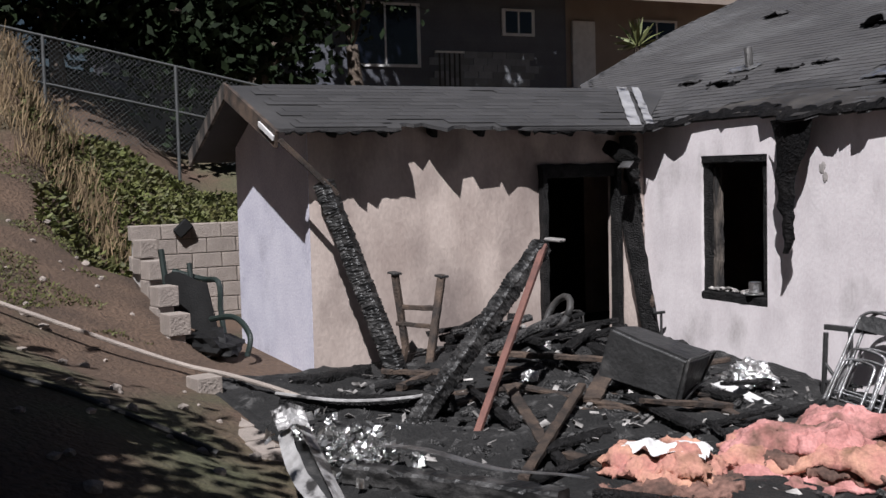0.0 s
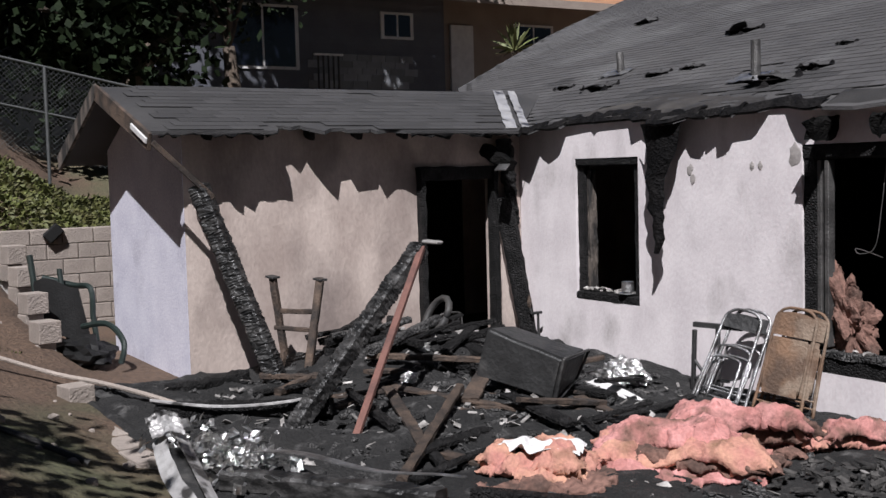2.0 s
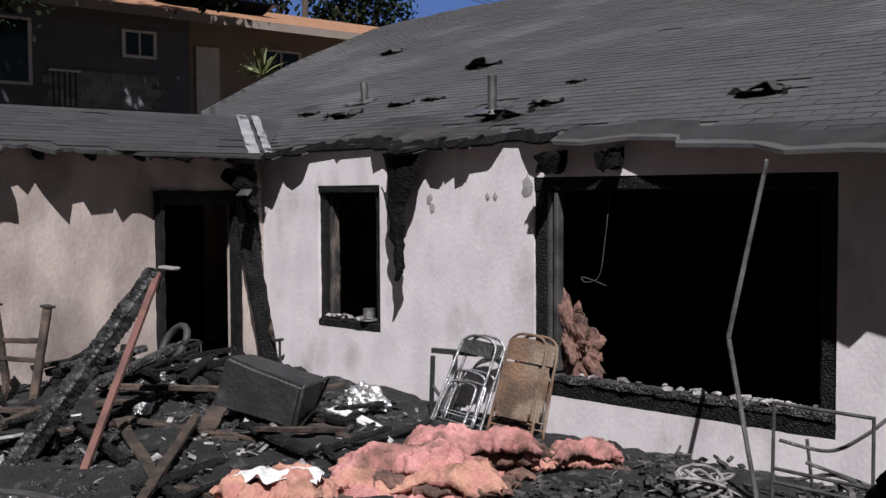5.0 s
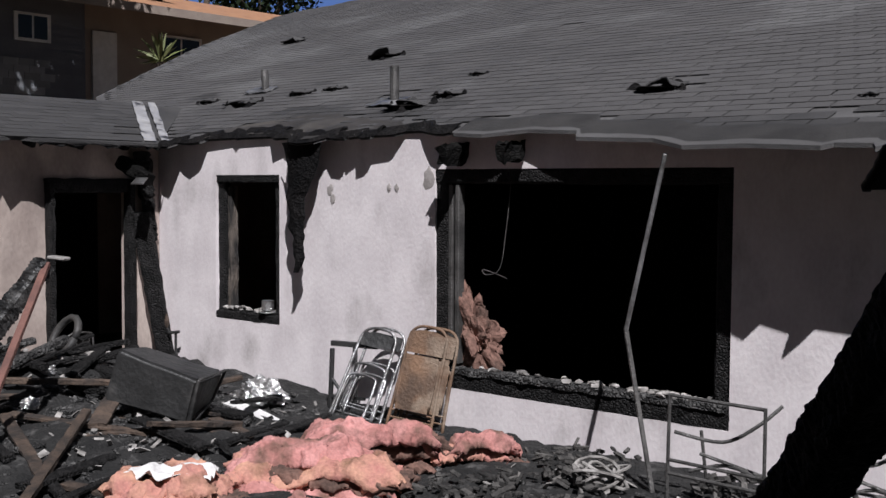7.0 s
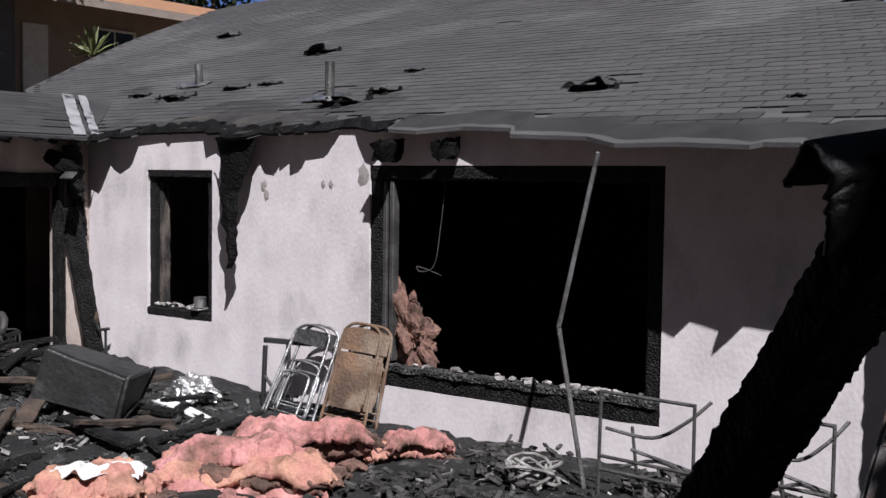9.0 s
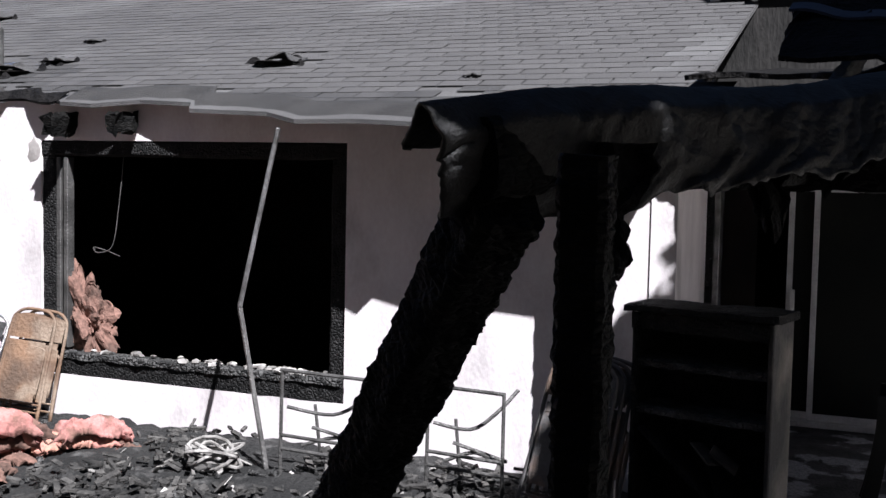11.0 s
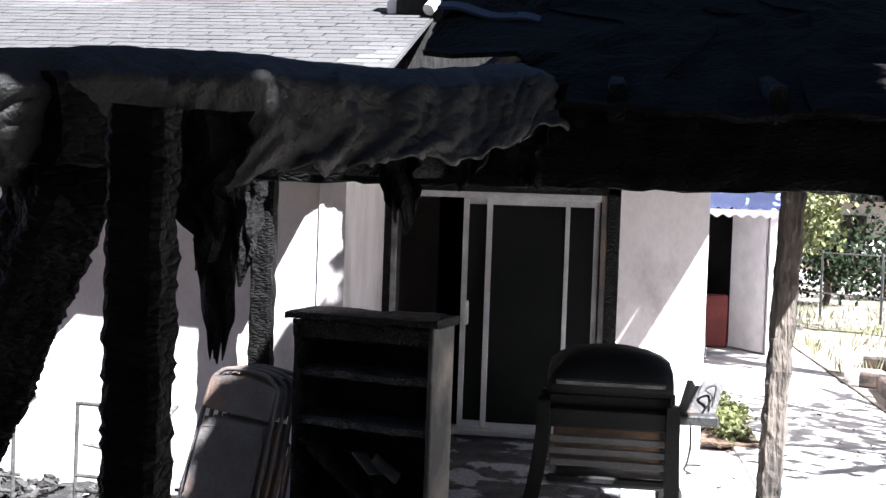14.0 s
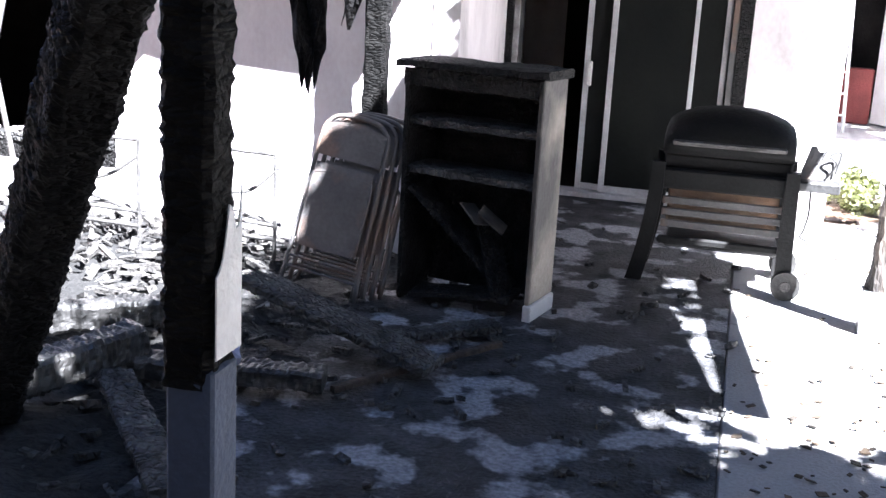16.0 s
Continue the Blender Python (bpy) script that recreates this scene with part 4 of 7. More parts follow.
for k, x in enumerate((9.9, 10.4, 10.9, 11.4, 12.0)):
    bm = B()
    log(bm, (x, -3.0, 2.22), (x, 1.2 if x < 11.7 else 2.3, 2.22 + 0.20 * (4.2 if x < 11.7 else 5.3)), 0.06 if x < 11.7 else 0.15, 0.12, 24, 0.008, 110 + k)
    whole("porch_rafter", bm, M_CHAR, "charred rafter of the patio cover", "rafter", "patio cover rafters")


def cover(u, v):
    """The burnt, buckled deck over the rafters with a torn upper edge."""
    y0 = -3.05 + 2.4 * v
    left = 9.66 + 0.40 * sm(-2.85, -2.1, y0) * (1 - sm(-1.98, -1.78, y0))
    x = left + (11.88 - left) * u
    reach = 1.25 + 1.35 * min(1, u * 4) + 0.35 * noise.noise(Vector((u * 5, 3, 0))) + 0.16 * noise.noise(Vector((u * 19, 1, 0)))
    y = -3.05 + reach * v
    z = 2.19 + 0.43 * (y + 3.05) + 0.07 * noise.noise(Vector((x * 2, y * 2, 4))) * v + 0.03 * noise.noise(Vector((x * 7, y * 7, 4)))
    return Vector((x + 0.04 * noise.noise(Vector((u * 20, v * 3, 5))) * min(1, (1 - u) * 8), y, z))


pc = thing("patio_cover", "buckled black burnt deck of the patio cover", "patio cover", (10.6, -2.0, 2.4))
for k in range(5):
    bm = B()
    sheet(bm, lambda u, v: cover((k + u * 1.01) / 5, v) + Vector((0, 0, 0.012 * (k % 2))), 14, 26, 0.02)
    part("deck_panel", bm, M_FELT, pc)
def shading_deck(u, v):
    """Unseen deck against the house, added and cut to shade the return wall, patio and grill."""
    x = 8.92 + (2.76 + 0.24 * max(0.0, 1 - 3 * v)) * u
    f0 = -0.36 - 0.80 * min(0.36, max(0, x - 9.27)) - 0.32 * sm(9.62, 9.72, x)
    y = f0 + (2.43 - f0) * v + (0.05 * noise.noise(Vector((u * 12, 0, 7))) + 0.03 * noise.noise(Vector((u * 40, 0, 7)))) * (1 - v)
    return Vector((x, y, 2.62 + 0.10 * y + 0.02 * noise.noise(Vector((x * 3, y * 3, 1)))))


for k in range(4):
    bm = B()
    sheet(bm, lambda u, v: shading_deck((k + u * 1.002) / 4, v), 26, 10, 0.03)
    part("deck_panel", bm, M_FELT, pc)
bm = B()
rg = random.Random(31)


def tarp(u, v):
    """Singed felt draped over the side beam."""
    a, b = Vector((9.14, -4.66, 2.11)), Vector((10.04, -2.93, 2.31))
    c = a.lerp(b, u)
    s_ = Vector((0.87, -0.5, 0))
    w = (v - 0.35) * (0.85 + 0.15 * sm(0.0, 0.10, u))
    drop = max(0, w) ** 1.1 * (0.50 - 0.14 * u + 0.07 * noise.noise(Vector((u * 6, 0, 4))) + 0.05 * noise.noise(Vector((u * 21, 0, 4)))) + max(0, -w) * 0.35
    s1 = u * 3.2 + v + 0.25 * noise.noise(Vector((u * 4, v * 3, 1)))
    ridge = 0.5 - abs(noise.noise(Vector((s1 * 3.0, v * 0.8, 2)))) * 1.6
    ridge2 = 0.4 - abs(noise.noise(Vector((s1 * 8.0 + v * 2, v * 2.0, 3)))) * 1.3
    wr = (0.045 * ridge + 0.022 * ridge2 + 0.008 * noise.noise(Vector((u * 50, v * 22, 5)))) * min(1, 0.25 + abs(w) * 3)
    lip = 0.10 * min(1, max(0, w) * 6)
    return c + s_ * (0.04 + lip + 0.12 * w + wr * 0.9) + Vector((-0.58 * drop * (1 - u) ** 2, 0.65 * drop * (1 - u) ** 2, 0.02 - drop + wr * 0.4 + 0.015 * math.sin(u * 7)))


sheet(bm, tarp, 150, 50, 0.008)
whole("draped_felt", bm, M_FELTG, "crumpled grey singed felt draped over a beam", "roofing felt", smooth=True)
for k, (x, y, z, w, l) in enumerate(((9.52, -4.30, 2.06, 0.20, 0.36), (9.26, -3.5, 2.06, 0.20, 0.70), (9.74, -3.3, 2.14, 0.24, 0.36), (10.10, -3.02, 2.28, 0.30, 0.38), (9.94, -3.02, 2.26, 0.18, 0.36), (8.72, -1.6, 2.04, 0.22, 0.62), (11.36, -2.86, 1.98, 0.17, 0.50))):
    bm = B()
    ph = k * 2.7

    def strip(u, v):
        ww = w * (1 - 0.75 * v + 0.25 * noise.noise(Vector((0, v * 8, ph))))
        return Vector((x + (u - 0.5) * ww + 0.10 * noise.noise(Vector((v * 2.5, ph, 0))) * v, y + 0.06 * noise.noise(Vector((u * 3, v * 4, ph))), z - l * v * (0.85 + 0.25 * noise.noise(Vector((u * 5, 0, ph))))))
    sheet(bm, strip, 8, 22, 0.006)
    whole("hanging_felt", bm, M_FELT, "torn strip of burnt felt hanging from the patio cover", "roofing felt", "hanging felt strips")
bm = B()
sheet(bm, lambda u, v: (9.66 + 0.42 * u, -1.84 - 0.16 * v, 2.735 - 0.06 * u - 0.05 * v + 0.01 * math.sin(u * 9)), 12, 3, 0.012)
whole("fascia_scrap", bm, M_CASING, "curled scrap of blue-grey fascia on the burnt cover", "fascia")

# ---- porch furniture ----
bc = thing("bookcase", "burnt wooden bookcase with charred empty shelves and a cream side", "bookcase", (9.2, -0.75, 0))
R = Matrix.Translation((8.79, -0.90, 0)) @ Matrix.Rotation(math.atan2(-0.14, 0.71), 4, "Z")
BW, BD, BH = 0.78, 0.33, 1.28


def bbox(nm, x0, x1, y0, y1, z0, z1, mat, lab="", bev=0.006):
    bm = B()
    obox(bm, R @ Matrix.Translation(((x0 + x1) / 2, (y0 + y1) / 2, (z0 + z1) / 2)), x1 - x0, y1 - y0, z1 - z0, bev)
    part(nm, bm, mat, bc, lab)


bbox("side_panel", 0, 0.03, 0, BD, 0.0, BH - 0.03, M_CHAR)
bbox("side_panel", BW - 0.03, BW, 0, BD, 0.09, BH - 0.03, M_SHELFSIDE, "smoke-stained cream side panel")
bbox("plinth", BW - 0.034, BW + 0.012, -0.01, BD, 0.0, 0.09, M_WHITEPAINT, "cream skirting at the foot")
bbox("back_panel", 0.03, BW - 0.03, BD - 0.012, BD - 0.002, 0.05, BH - 0.03, M_CHAR)
for z in (0.72, 0.98):
    bm = B()
    a, b = R @ Vector((0.03, BD / 2 - 0.01, z)), R @ Vector((BW - 0.03, BD / 2 - 0.01, z - 0.015))
    log(bm, a, b, BD - 0.04, 0.045, 20, 0.008, int(z * 100))
    part("shelf", bm, M_ASHCHAR, bc)
for p_, q_, w_ in (((0.05, 0.10, 0.62), (0.60, 0.16, 0.12), 0.22), ((0.10, 0.05, 0.06), (0.66, 0.10, 0.10), 0.24), ((0.62, 0.02, 0.08), (0.40, 0.20, 0.55), 0.12)):
    bm = B()
    log(bm, R @ Vector(p_), R @ Vector(q_), w_, 0.03, 16, 0.012, int(w_ * 100))
    part("fallen_shelf", bm, M_CHAR, bc, "collapsed charred shelf board")
bm = B()
log(bm, R @ Vector((-0.03, BD / 2 - 0.02, BH)), R @ Vector((BW + 0.03, BD / 2 - 0.02, BH - 0.005)), BD + 0.05, 0.045, 30, 0.010, 77)
part("top", bm, M_CHAR, bc)
bm = B()
log(bm, R @ Vector((0.0, -0.005, BH - 0.07)), R @ Vector((BW - 0.03, -0.005, BH - 0.08)), 0.02, 0.09, 20, 0.008, 78)
part("face_rail", bm, M_CHAR, bc)
bm = B()
log(bm, R @ Vector((0.02, -0.004, 0.03)), R @ Vector((0.02, -0.004, BH - 0.05)), 0.05, 0.02, 20, 0.006, 79)
part("face_stile", bm, M_CHAR, bc)
for q in (pose(0.52, 0.06, 0.50, 20, 38, 20), pose(0.42, 0.05, 0.52, -10, 30, -30)):
    bm = B()
    obox(bm, R @ q, 0.17, 0.10, 0.010)
    whole("burnt_paper", bm, M_SHELFSIDE, "pale half-burnt paper on a charred shelf", "paper", "burnt papers")
gr = thing("gas_grill", "black gas grill with a domed lid on a wheeled cart", "grill", (10.48, 0.3, 0))
bm = B()
prof = [(0.0, 0.78), (-0.01, 0.84), (0.0, 0.90), (0.03, 0.96), (0.09, 1.01), (0.17, 1.045), (0.30, 1.06), (0.40, 1.04), (0.47, 0.98), (0.50, 0.90), (0.50, 0.78)]
xs = [10.085, 10.10, 10.15, 10.24, 10.35, 10.46, 10.57, 10.68, 10.77, 10.82, 10.835]
sc = [0.90, 0.95, 0.98, 1.0, 1.0, 1.0, 1.0, 1.0, 0.98, 0.95, 0.90]
tall = [0.50, 0.64, 0.78, 0.90, 0.97, 1.0, 0.97, 0.90, 0.78, 0.64, 0.50]
rows = []
for x, k, g in zip(xs, sc, tall):
    rows.append([bm.verts.new((x, 0.10 + 0.25 + (y - 0.25) * k, 0.78 + (z - 0.78) * g)) for y, z in prof])
for a, b in zip(rows, rows[1:]):
    for j in range(len(prof) - 1):
        bm.faces.new((a[j], b[j], b[j + 1], a[j + 1]))
    bm.faces.new((a[0], a[-1], b[-1], b[0]))
bm.faces.new(rows[0])
bm.faces.new(rows[-1][::-1])
bmesh.ops.recalc_face_normals(bm, faces=bm.faces)
part("lid", bm, M_PLASTIC, gr, smooth=True)
for nm, bx, mt in (("firebox", (10.10, 10.83, 0.12, 0.60, 0.60, 0.78), M_PLASTIC), ("control_panel", (10.09, 10.84, 0.06, 0.12, 0.58, 0.70), M_PLASTIC), ("lower_shelf", (10.14, 10.80, 0.12, 0.58, 0.22, 0.26), M_DKSTEEL),
                   ("front_panel", (10.12, 10.80, 0.50, 0.52, 0.27, 0.58), M_RUST), ("cross_bar", (10.10, 10.82, 0.09, 0.12, 0.24, 0.29), M_PLASTIC)):
    bm = B()
    box(bm, *bx, 0.012)
    part(nm, bm, mt, gr)
for x, y, k in ((10.09, 0.10, -1), (10.83, 0.10, 1), (10.09, 0.56, -1), (10.83, 0.56, 1)):
    bm = B()
    sheet(bm, lambda u, v: (x + (0.09 * v * v + 0.015) * (-1 if k < 0 else 0.12) + (u - 0.5) * (0.075 + 0.02 * v), y - 0.03, 0.74 - 0.72 * v), 3, 12, 0.05)
    part("leg", bm, M_PLASTIC, gr, "splayed black plastic leg")
for z in (0.34, 0.41, 0.48):
    bm = B()
    box(bm, 10.11, 10.82, 0.115, 0.135, z, z + 0.045, 0.006)
    part("slat", bm, M_GREYMETAL, gr, "weathered cart slat")
bm = B()
bar(bm, (10.14, 0.03, 0.86), (10.78, 0.03, 0.86), 0.03, 0.03, 0.008)
part("handle", bm, M_STEEL, gr)
for y in (0.02, 0.60):
    bm = B()
    bmesh.ops.create_cone(bm, cap_ends=True, segments=20, radius1=0.085, radius2=0.085, depth=0.05, matrix=pose(10.86, y, 0.085, 90, 0, 0))
    wl = part("wheel", bm, M_RUBBER, gr)
    bm = B()
    bmesh.ops.create_cone(bm, cap_ends=True, segments=12, radius1=0.035, radius2=0.03, depth=0.065, matrix=pose(10.86, y, 0.085, 90, 0, 0))
    part("hub", bm, M_STEEL, wl)
bm = B()
obox(bm, pose(10.96, 0.24, 0.665, 0, 0, 0), 0.27, 0.36, 0.06, 0.01)
part("side_shelf", bm, M_DKSTEEL, gr)
bm = B()
sheet(bm, lambda u, v: (10.862 + 0.22 * u + 0.055 * v, 0.16 + 0.06 * v, 0.697 + (0.185 - 0.03 * (0.2 < u < 0.42)) * v), 14, 6, 0.018)
part("side_burner_lid", bm, M_GREYMETAL, gr, "bright bent lid of the side burner")
bm = B()
tube(bm, curve_pts([(10.94, 0.16, 0.64), (10.945, 0.15, 0.5), (10.93, 0.15, 0.40), (10.915, 0.15, 0.355), (10.955, 0.15, 0.335)], 6), 0.007, 6)
tube(bm, curve_pts([(11.02, 0.15, 0.72), (11.06, 0.14, 0.80), (11.02, 0.15, 0.84), (11.08, 0.16, 0.86), (11.06, 0.15, 0.74)], 6), 0.006, 6)
part("gas_hose", bm, M_RUBBER, gr)


def folding_chair(name, label, at, yaw, lean, mat_f, mat_p, group, panel=True, h=0.90, w=0.44, roll=0):
    """A folded metal chair: bowed frame, back panel, seat panel, rear legs."""
    t = thing(name, label, "folding chair", at, group)
    m = Matrix.Translation(at) @ Matrix.Rotation(radians(yaw), 4, "Z") @ Matrix.Rotation(radians(roll), 4, "Y") @ Matrix.Rotation(radians(lean), 4, "X")

    def P(x, y, z):
        return m @ Vector((x, y, z))
    bm = B()
    arc = [P(-w / 2, 0, 0), P(-w / 2 + 0.02, 0, h * 0.5), P(-w / 2 + 0.03, 0, h - 0.12), P(-w / 2 + 0.06, 0, h - 0.04), P(-w / 2 + 0.13, 0, h), P(w / 2 - 0.13, 0, h), P(w / 2 - 0.06, 0, h - 0.04), P(w / 2 - 0.03, 0, h - 0.12), P(w / 2 - 0.02, 0, h * 0.5), P(w / 2, 0, 0)]
    tube(bm, curve_pts(arc, 4), 0.013, 8)
    part("front_frame", bm, mat_f, t, smooth=True)
    bm = B()
    arc = [P(-w / 2 + 0.03, 0.05, 0.02), P(-w / 2 + 0.05, 0.04, h * 0.45), P(-w / 2 + 0.07, 0.03, h * 0.62), P(w / 2 - 0.07, 0.03, h * 0.62), P(w / 2 - 0.05, 0.04, h * 0.45), P(w / 2 - 0.03, 0.05, 0.02)]
    tube(bm, curve_pts(arc, 4), 0.012, 8)
    part("rear_frame", bm, mat_f, t, smooth=True)
    for z in (0.10, 0.16):
        bm = B()
        tube(bm, [P(-w / 2 + 0.01, 0.0, z), P(w / 2 - 0.01, 0.0, z)], 0.008, 6)
        part("stretcher", bm, mat_f, t)
    if panel:
        bm = B()
        sheet(bm, lambda u, v: P((u - 0.5) * (w - 0.08), -0.012 - 0.012 * math.sin(u * 3.14), h - 0.03 - 0.20 * v - 0.03 * (2 * u - 1) ** 2 * (1 - v)), 10, 5, 0.004)
        part("backrest", bm, mat_p, t)
        bm = B()
        sheet(bm, lambda u, v: P((u - 0.5) * (w - 0.11), -0.03 - 0.01 * math.sin(u * 3.14) * math.sin(v * 3.14), h * 0.72 - 0.46 * v), 10, 10, 0.006)
        part("seat", bm, mat_p, t)
        bm = B()
        tube(bm, curve_pts([P(-w / 2 + 0.05, -0.03, h * 0.23), P(-w / 2 + 0.05, -0.03, h * 0.6), P(-w / 2 + 0.09, -0.03, h * 0.67), P(w / 2 - 0.09, -0.03, h * 0.67), P(w / 2 - 0.05, -0.03, h * 0.6), P(w / 2 - 0.05, -0.03, h * 0.23)], 4), 0.010, 6)
        part("seat_frame", bm, mat_f, t, smooth=True)
    else:
        bm = B()
        tube(bm, curve_pts([P(-w / 2 + 0.06, -0.05, 0.03), P(-w / 2 + 0.06, -0.04, h * 0.40), P(-w / 2 + 0.10, -0.03, h * 0.50), P(w / 2 - 0.10, -0.03, h * 0.50), P(w / 2 - 0.06, -0.04, h * 0.40), P(w / 2 - 0.06, -0.05, 0.03)], 4), 0.012, 8)
        part("seat_frame", bm, mat_f, t, smooth=True)
        bm = B()
        sheet(bm, lambda u, v: P((u - 0.5) * (w - 0.10), -0.008, h - 0.05 - 0.12 * v), 8, 4, 0.004)
        part("backrest", bm, mat_p, t, "scorched back panel")
    return t


for k in range(4):
    folding_chair("folding_chair", "folded grey metal chair leaning against the burnt bookcase", (8.40 + 0.035 * k, -1.10 + 0.045 * k, 0.03), -4, -13, M_GREYMETAL, M_GREYMETAL, "folded chairs on the patio", h=0.96, roll=8)
folding_chair("folding_chair", "scorched chrome-framed folding chair leaning on the house wall", (3.38, -0.56, 0.03), 14, -26, M_ALU, M_DKSTEEL, "folded chairs by the window", False, 0.87, 0.40, 9)
folding_chair("folding_chair", "scorched chrome-framed folding chair leaning on the house wall", (3.43, -0.49, 0.03), 14, -25, M_ALU, M_DKSTEEL, "folded chairs by the window", False, 0.86, 0.40, 9)
folding_chair("folding_chair", "rusty brown metal folding chair leaning on the house wall", (3.90, -0.38, 0.02), 14, -16, M_RUST, M_RUST, "folded chairs by the window", True, 0.88, 0.41, 6)
folding_chair("folding_chair", "rusty brown metal folding chair leaning on the house wall", (3.96, -0.30, 0.02), 14, -15, M_RUST, M_RUST, "folded chairs by the window", True, 0.86, 0.41, 6)
st = thing("table_frame", "scorched steel table frame standing against the wall", "table frame", (3.2, -0.3, 0))
for nm, p, q, w_ in (("leg", (2.95, -0.34, 0.02), (2.98, -0.34, 0.62), 0.035), ("rail", (2.93, -0.30, 0.66), (3.40, -0.20, 0.66), 0.045), ("brace", (2.97, -0.34, 0.36), (3.2, -0.32, 0.12), 0.025), ("rail", (2.97, -0.34, 0.20), (3.3, -0.26, 0.20), 0.025), ("leg", (2.98, -0.06, 0.02), (2.98, -0.06, 0.62), 0.035)):
    bm = B()
    bar(bm, p, q, w_, w_, 0.004)
    part(nm, bm, M_DKSTEEL, st)


def lawn_frame(at, yaw, w, h, label):
    """The bare tube frame of a burnt garden chair."""
    t = thing("burnt_garden_chair", label, "garden chair", at, "burnt garden chairs")
    m = Matrix.Translation(at) @ Matrix.Rotation(radians(yaw), 4, "Z")
    P = lambda x, y, z: m @ Vector((x, y, z))
    for nm, pts in (("leg", [P(0, 0, 0), P(0.01, 0, h)]), ("leg", [P(w, 0, 0), P(w, 0, h)]), ("top_rail", [P(0, 0, h), P(w, 0, h - 0.01)]), ("rail", [P(0, 0, h * 0.42), P(w, 0, h * 0.40)]), ("rail", [P(0, 0, h * 0.30), P(w, 0, h * 0.28)]),
                    ("arm", curve_pts([P(0.02, 0.05, h * 0.66), P(w * 0.5, 0.10, h * 0.62), P(w * 0.8, 0.16, h * 0.78), P(w, 0.24, h * 0.97)], 5)), ("strut", [P(w * 0.3, 0.06, h * 0.50), P(w * 0.95, 0.14, h * 0.36)]), ("strut", curve_pts([P(w * 0.2, 0.05, h * 0.33), P(w * 0.55, 0.1, h * 0.42), P(w * 0.97, 0.05, h * 0.36)], 4)), ("leg", [P(w * 0.1, 0.42, 0), P(w * 0.05, 0.38, h * 0.6)])):
        bm = B()
        tube(bm, pts, 0.012, 8)
        part(nm, bm, M_STEEL, t)
    return t


lawn_frame((6.52, -0.80, 0.0), -1, 0.66, 0.72, "bare scorched tube frame of a garden chair by the wall")
lawn_frame((7.50, -0.72, 0.0), -2, 0.50, 0.70, "bare scorched tube frame of a garden chair by the wall")
gt = thing("downpipe", "bent loose metal downpipe standing against the eave", "downpipe", (6.3, -0.6, 0))
bm = B()
bar(bm, (6.30, -0.50, 2.26), (6.08, -0.60, 1.07), 0.035, 0.03, 0.006)
part("upper_pipe", bm, M_ALU, gt)
bm = B()
bar(bm, (6.08, -0.60, 1.08), (6.36, -0.70, 0.03), 0.032, 0.025, 0.006)
part("lower_pipe", bm, M_STEEL, gt)
bm = B()
rg = random.Random(6)
tube(bm, [(6.02 + (0.15 + 0.06 * math.sin(a * 0.37)) * math.cos(a * 0.5), -0.80 + (0.12 + 0.05 * math.sin(a * 0.29)) * math.sin(a * 0.5), 0.05 + 0.0012 * a + 0.04 * math.sin(a * 0.8)) for a in range(110)], 0.012, 6)
whole("hose_coil", bm, M_PAPER, "tangled heat-bleached garden hose on the ash", "hose")
fc = thing("faucet", "blackened garden tap on an upright pipe", "tap", (0.41, -0.12, 0.2))
bm = B()
tube(bm, [(0.41, -0.10, 0.1), (0.41, -0.10, 0.50)], 0.014, 8)
part("pipe", bm, M_DKSTEEL, fc)
bm = B()
tube(bm, [(0.35, -0.14, 0.50), (0.47, -0.10, 0.52)], 0.016, 8)
tube(bm, [(0.35, -0.14, 0.50), (0.34, -0.15, 0.55)], 0.014, 8)
part("tap_head", bm, M_DKSTEEL, fc)

# ---- burnt things in the yard ----
def timber(name, p, q, w, h, mat, label, seed, seg=40, rough=0.014, group="", taper=1.0, scales=0.0):
    bm = B()
    log(bm, p, q, w, h, seg, rough, seed, taper, scales)
    return whole(name, bm, mat, label, "timber", group)


timber("fallen_beam", (1.02, -3.31, 0.05), (0.41, -3.82, 1.97), 0.165, 0.165, M_CHARASH, "thick charred beam leaning on the wing eave", 201, 60, 0.008, scales=0.014)
timber("fallen_beam", (2.31, -3.93, 0.02), (1.98, -2.49, 1.41), 0.145, 0.145, M_CHARASH, "thick charred beam propped on a stake in the debris", 202, 60, 0.008, scales=0.014)
bm = B()
bar(bm, (2.90, -3.66, 0.05), (2.04, -2.50, 1.42), 0.055, 0.04, 0.004)
whole("wooden_stake", bm, M_REDWOOD, "reddish wooden stake propping a burnt beam", "stake")
bm = B()
bar(bm, (1.95, -2.42, 1.46), (2.10, -2.36, 1.45), 0.10, 0.03, 0.01)
whole("ash_cap", bm, M_PAPER, "pale flake of ash on the beam end", "ash")
wf = thing("burnt_stool", "scorched wooden stool standing on its end in the debris", "stool", (0.8, -2.6, 0.2))
for nm, p, q, w_ in (("leg", (0.58, -3.12, 0.40), (0.50, -3.18, 1.12), 0.06), ("leg", (0.95, -3.10, 0.08), (0.56, -2.73, 1.07), 0.07), ("rail", (0.53, -3.17, 0.81), (0.66, -2.82, 0.78), 0.045), ("rail", (0.54, -3.20, 0.66), (0.72, -2.86, 0.62), 0.04), ("leg", (0.62, -3.25, 0.05), (0.58, -3.12, 0.46), 0.055)):
    bm = B()
    log(bm, p, q, w_, w_, 10, 0.004, 210)
    part(nm, bm, M_OLDWOOD, wf)
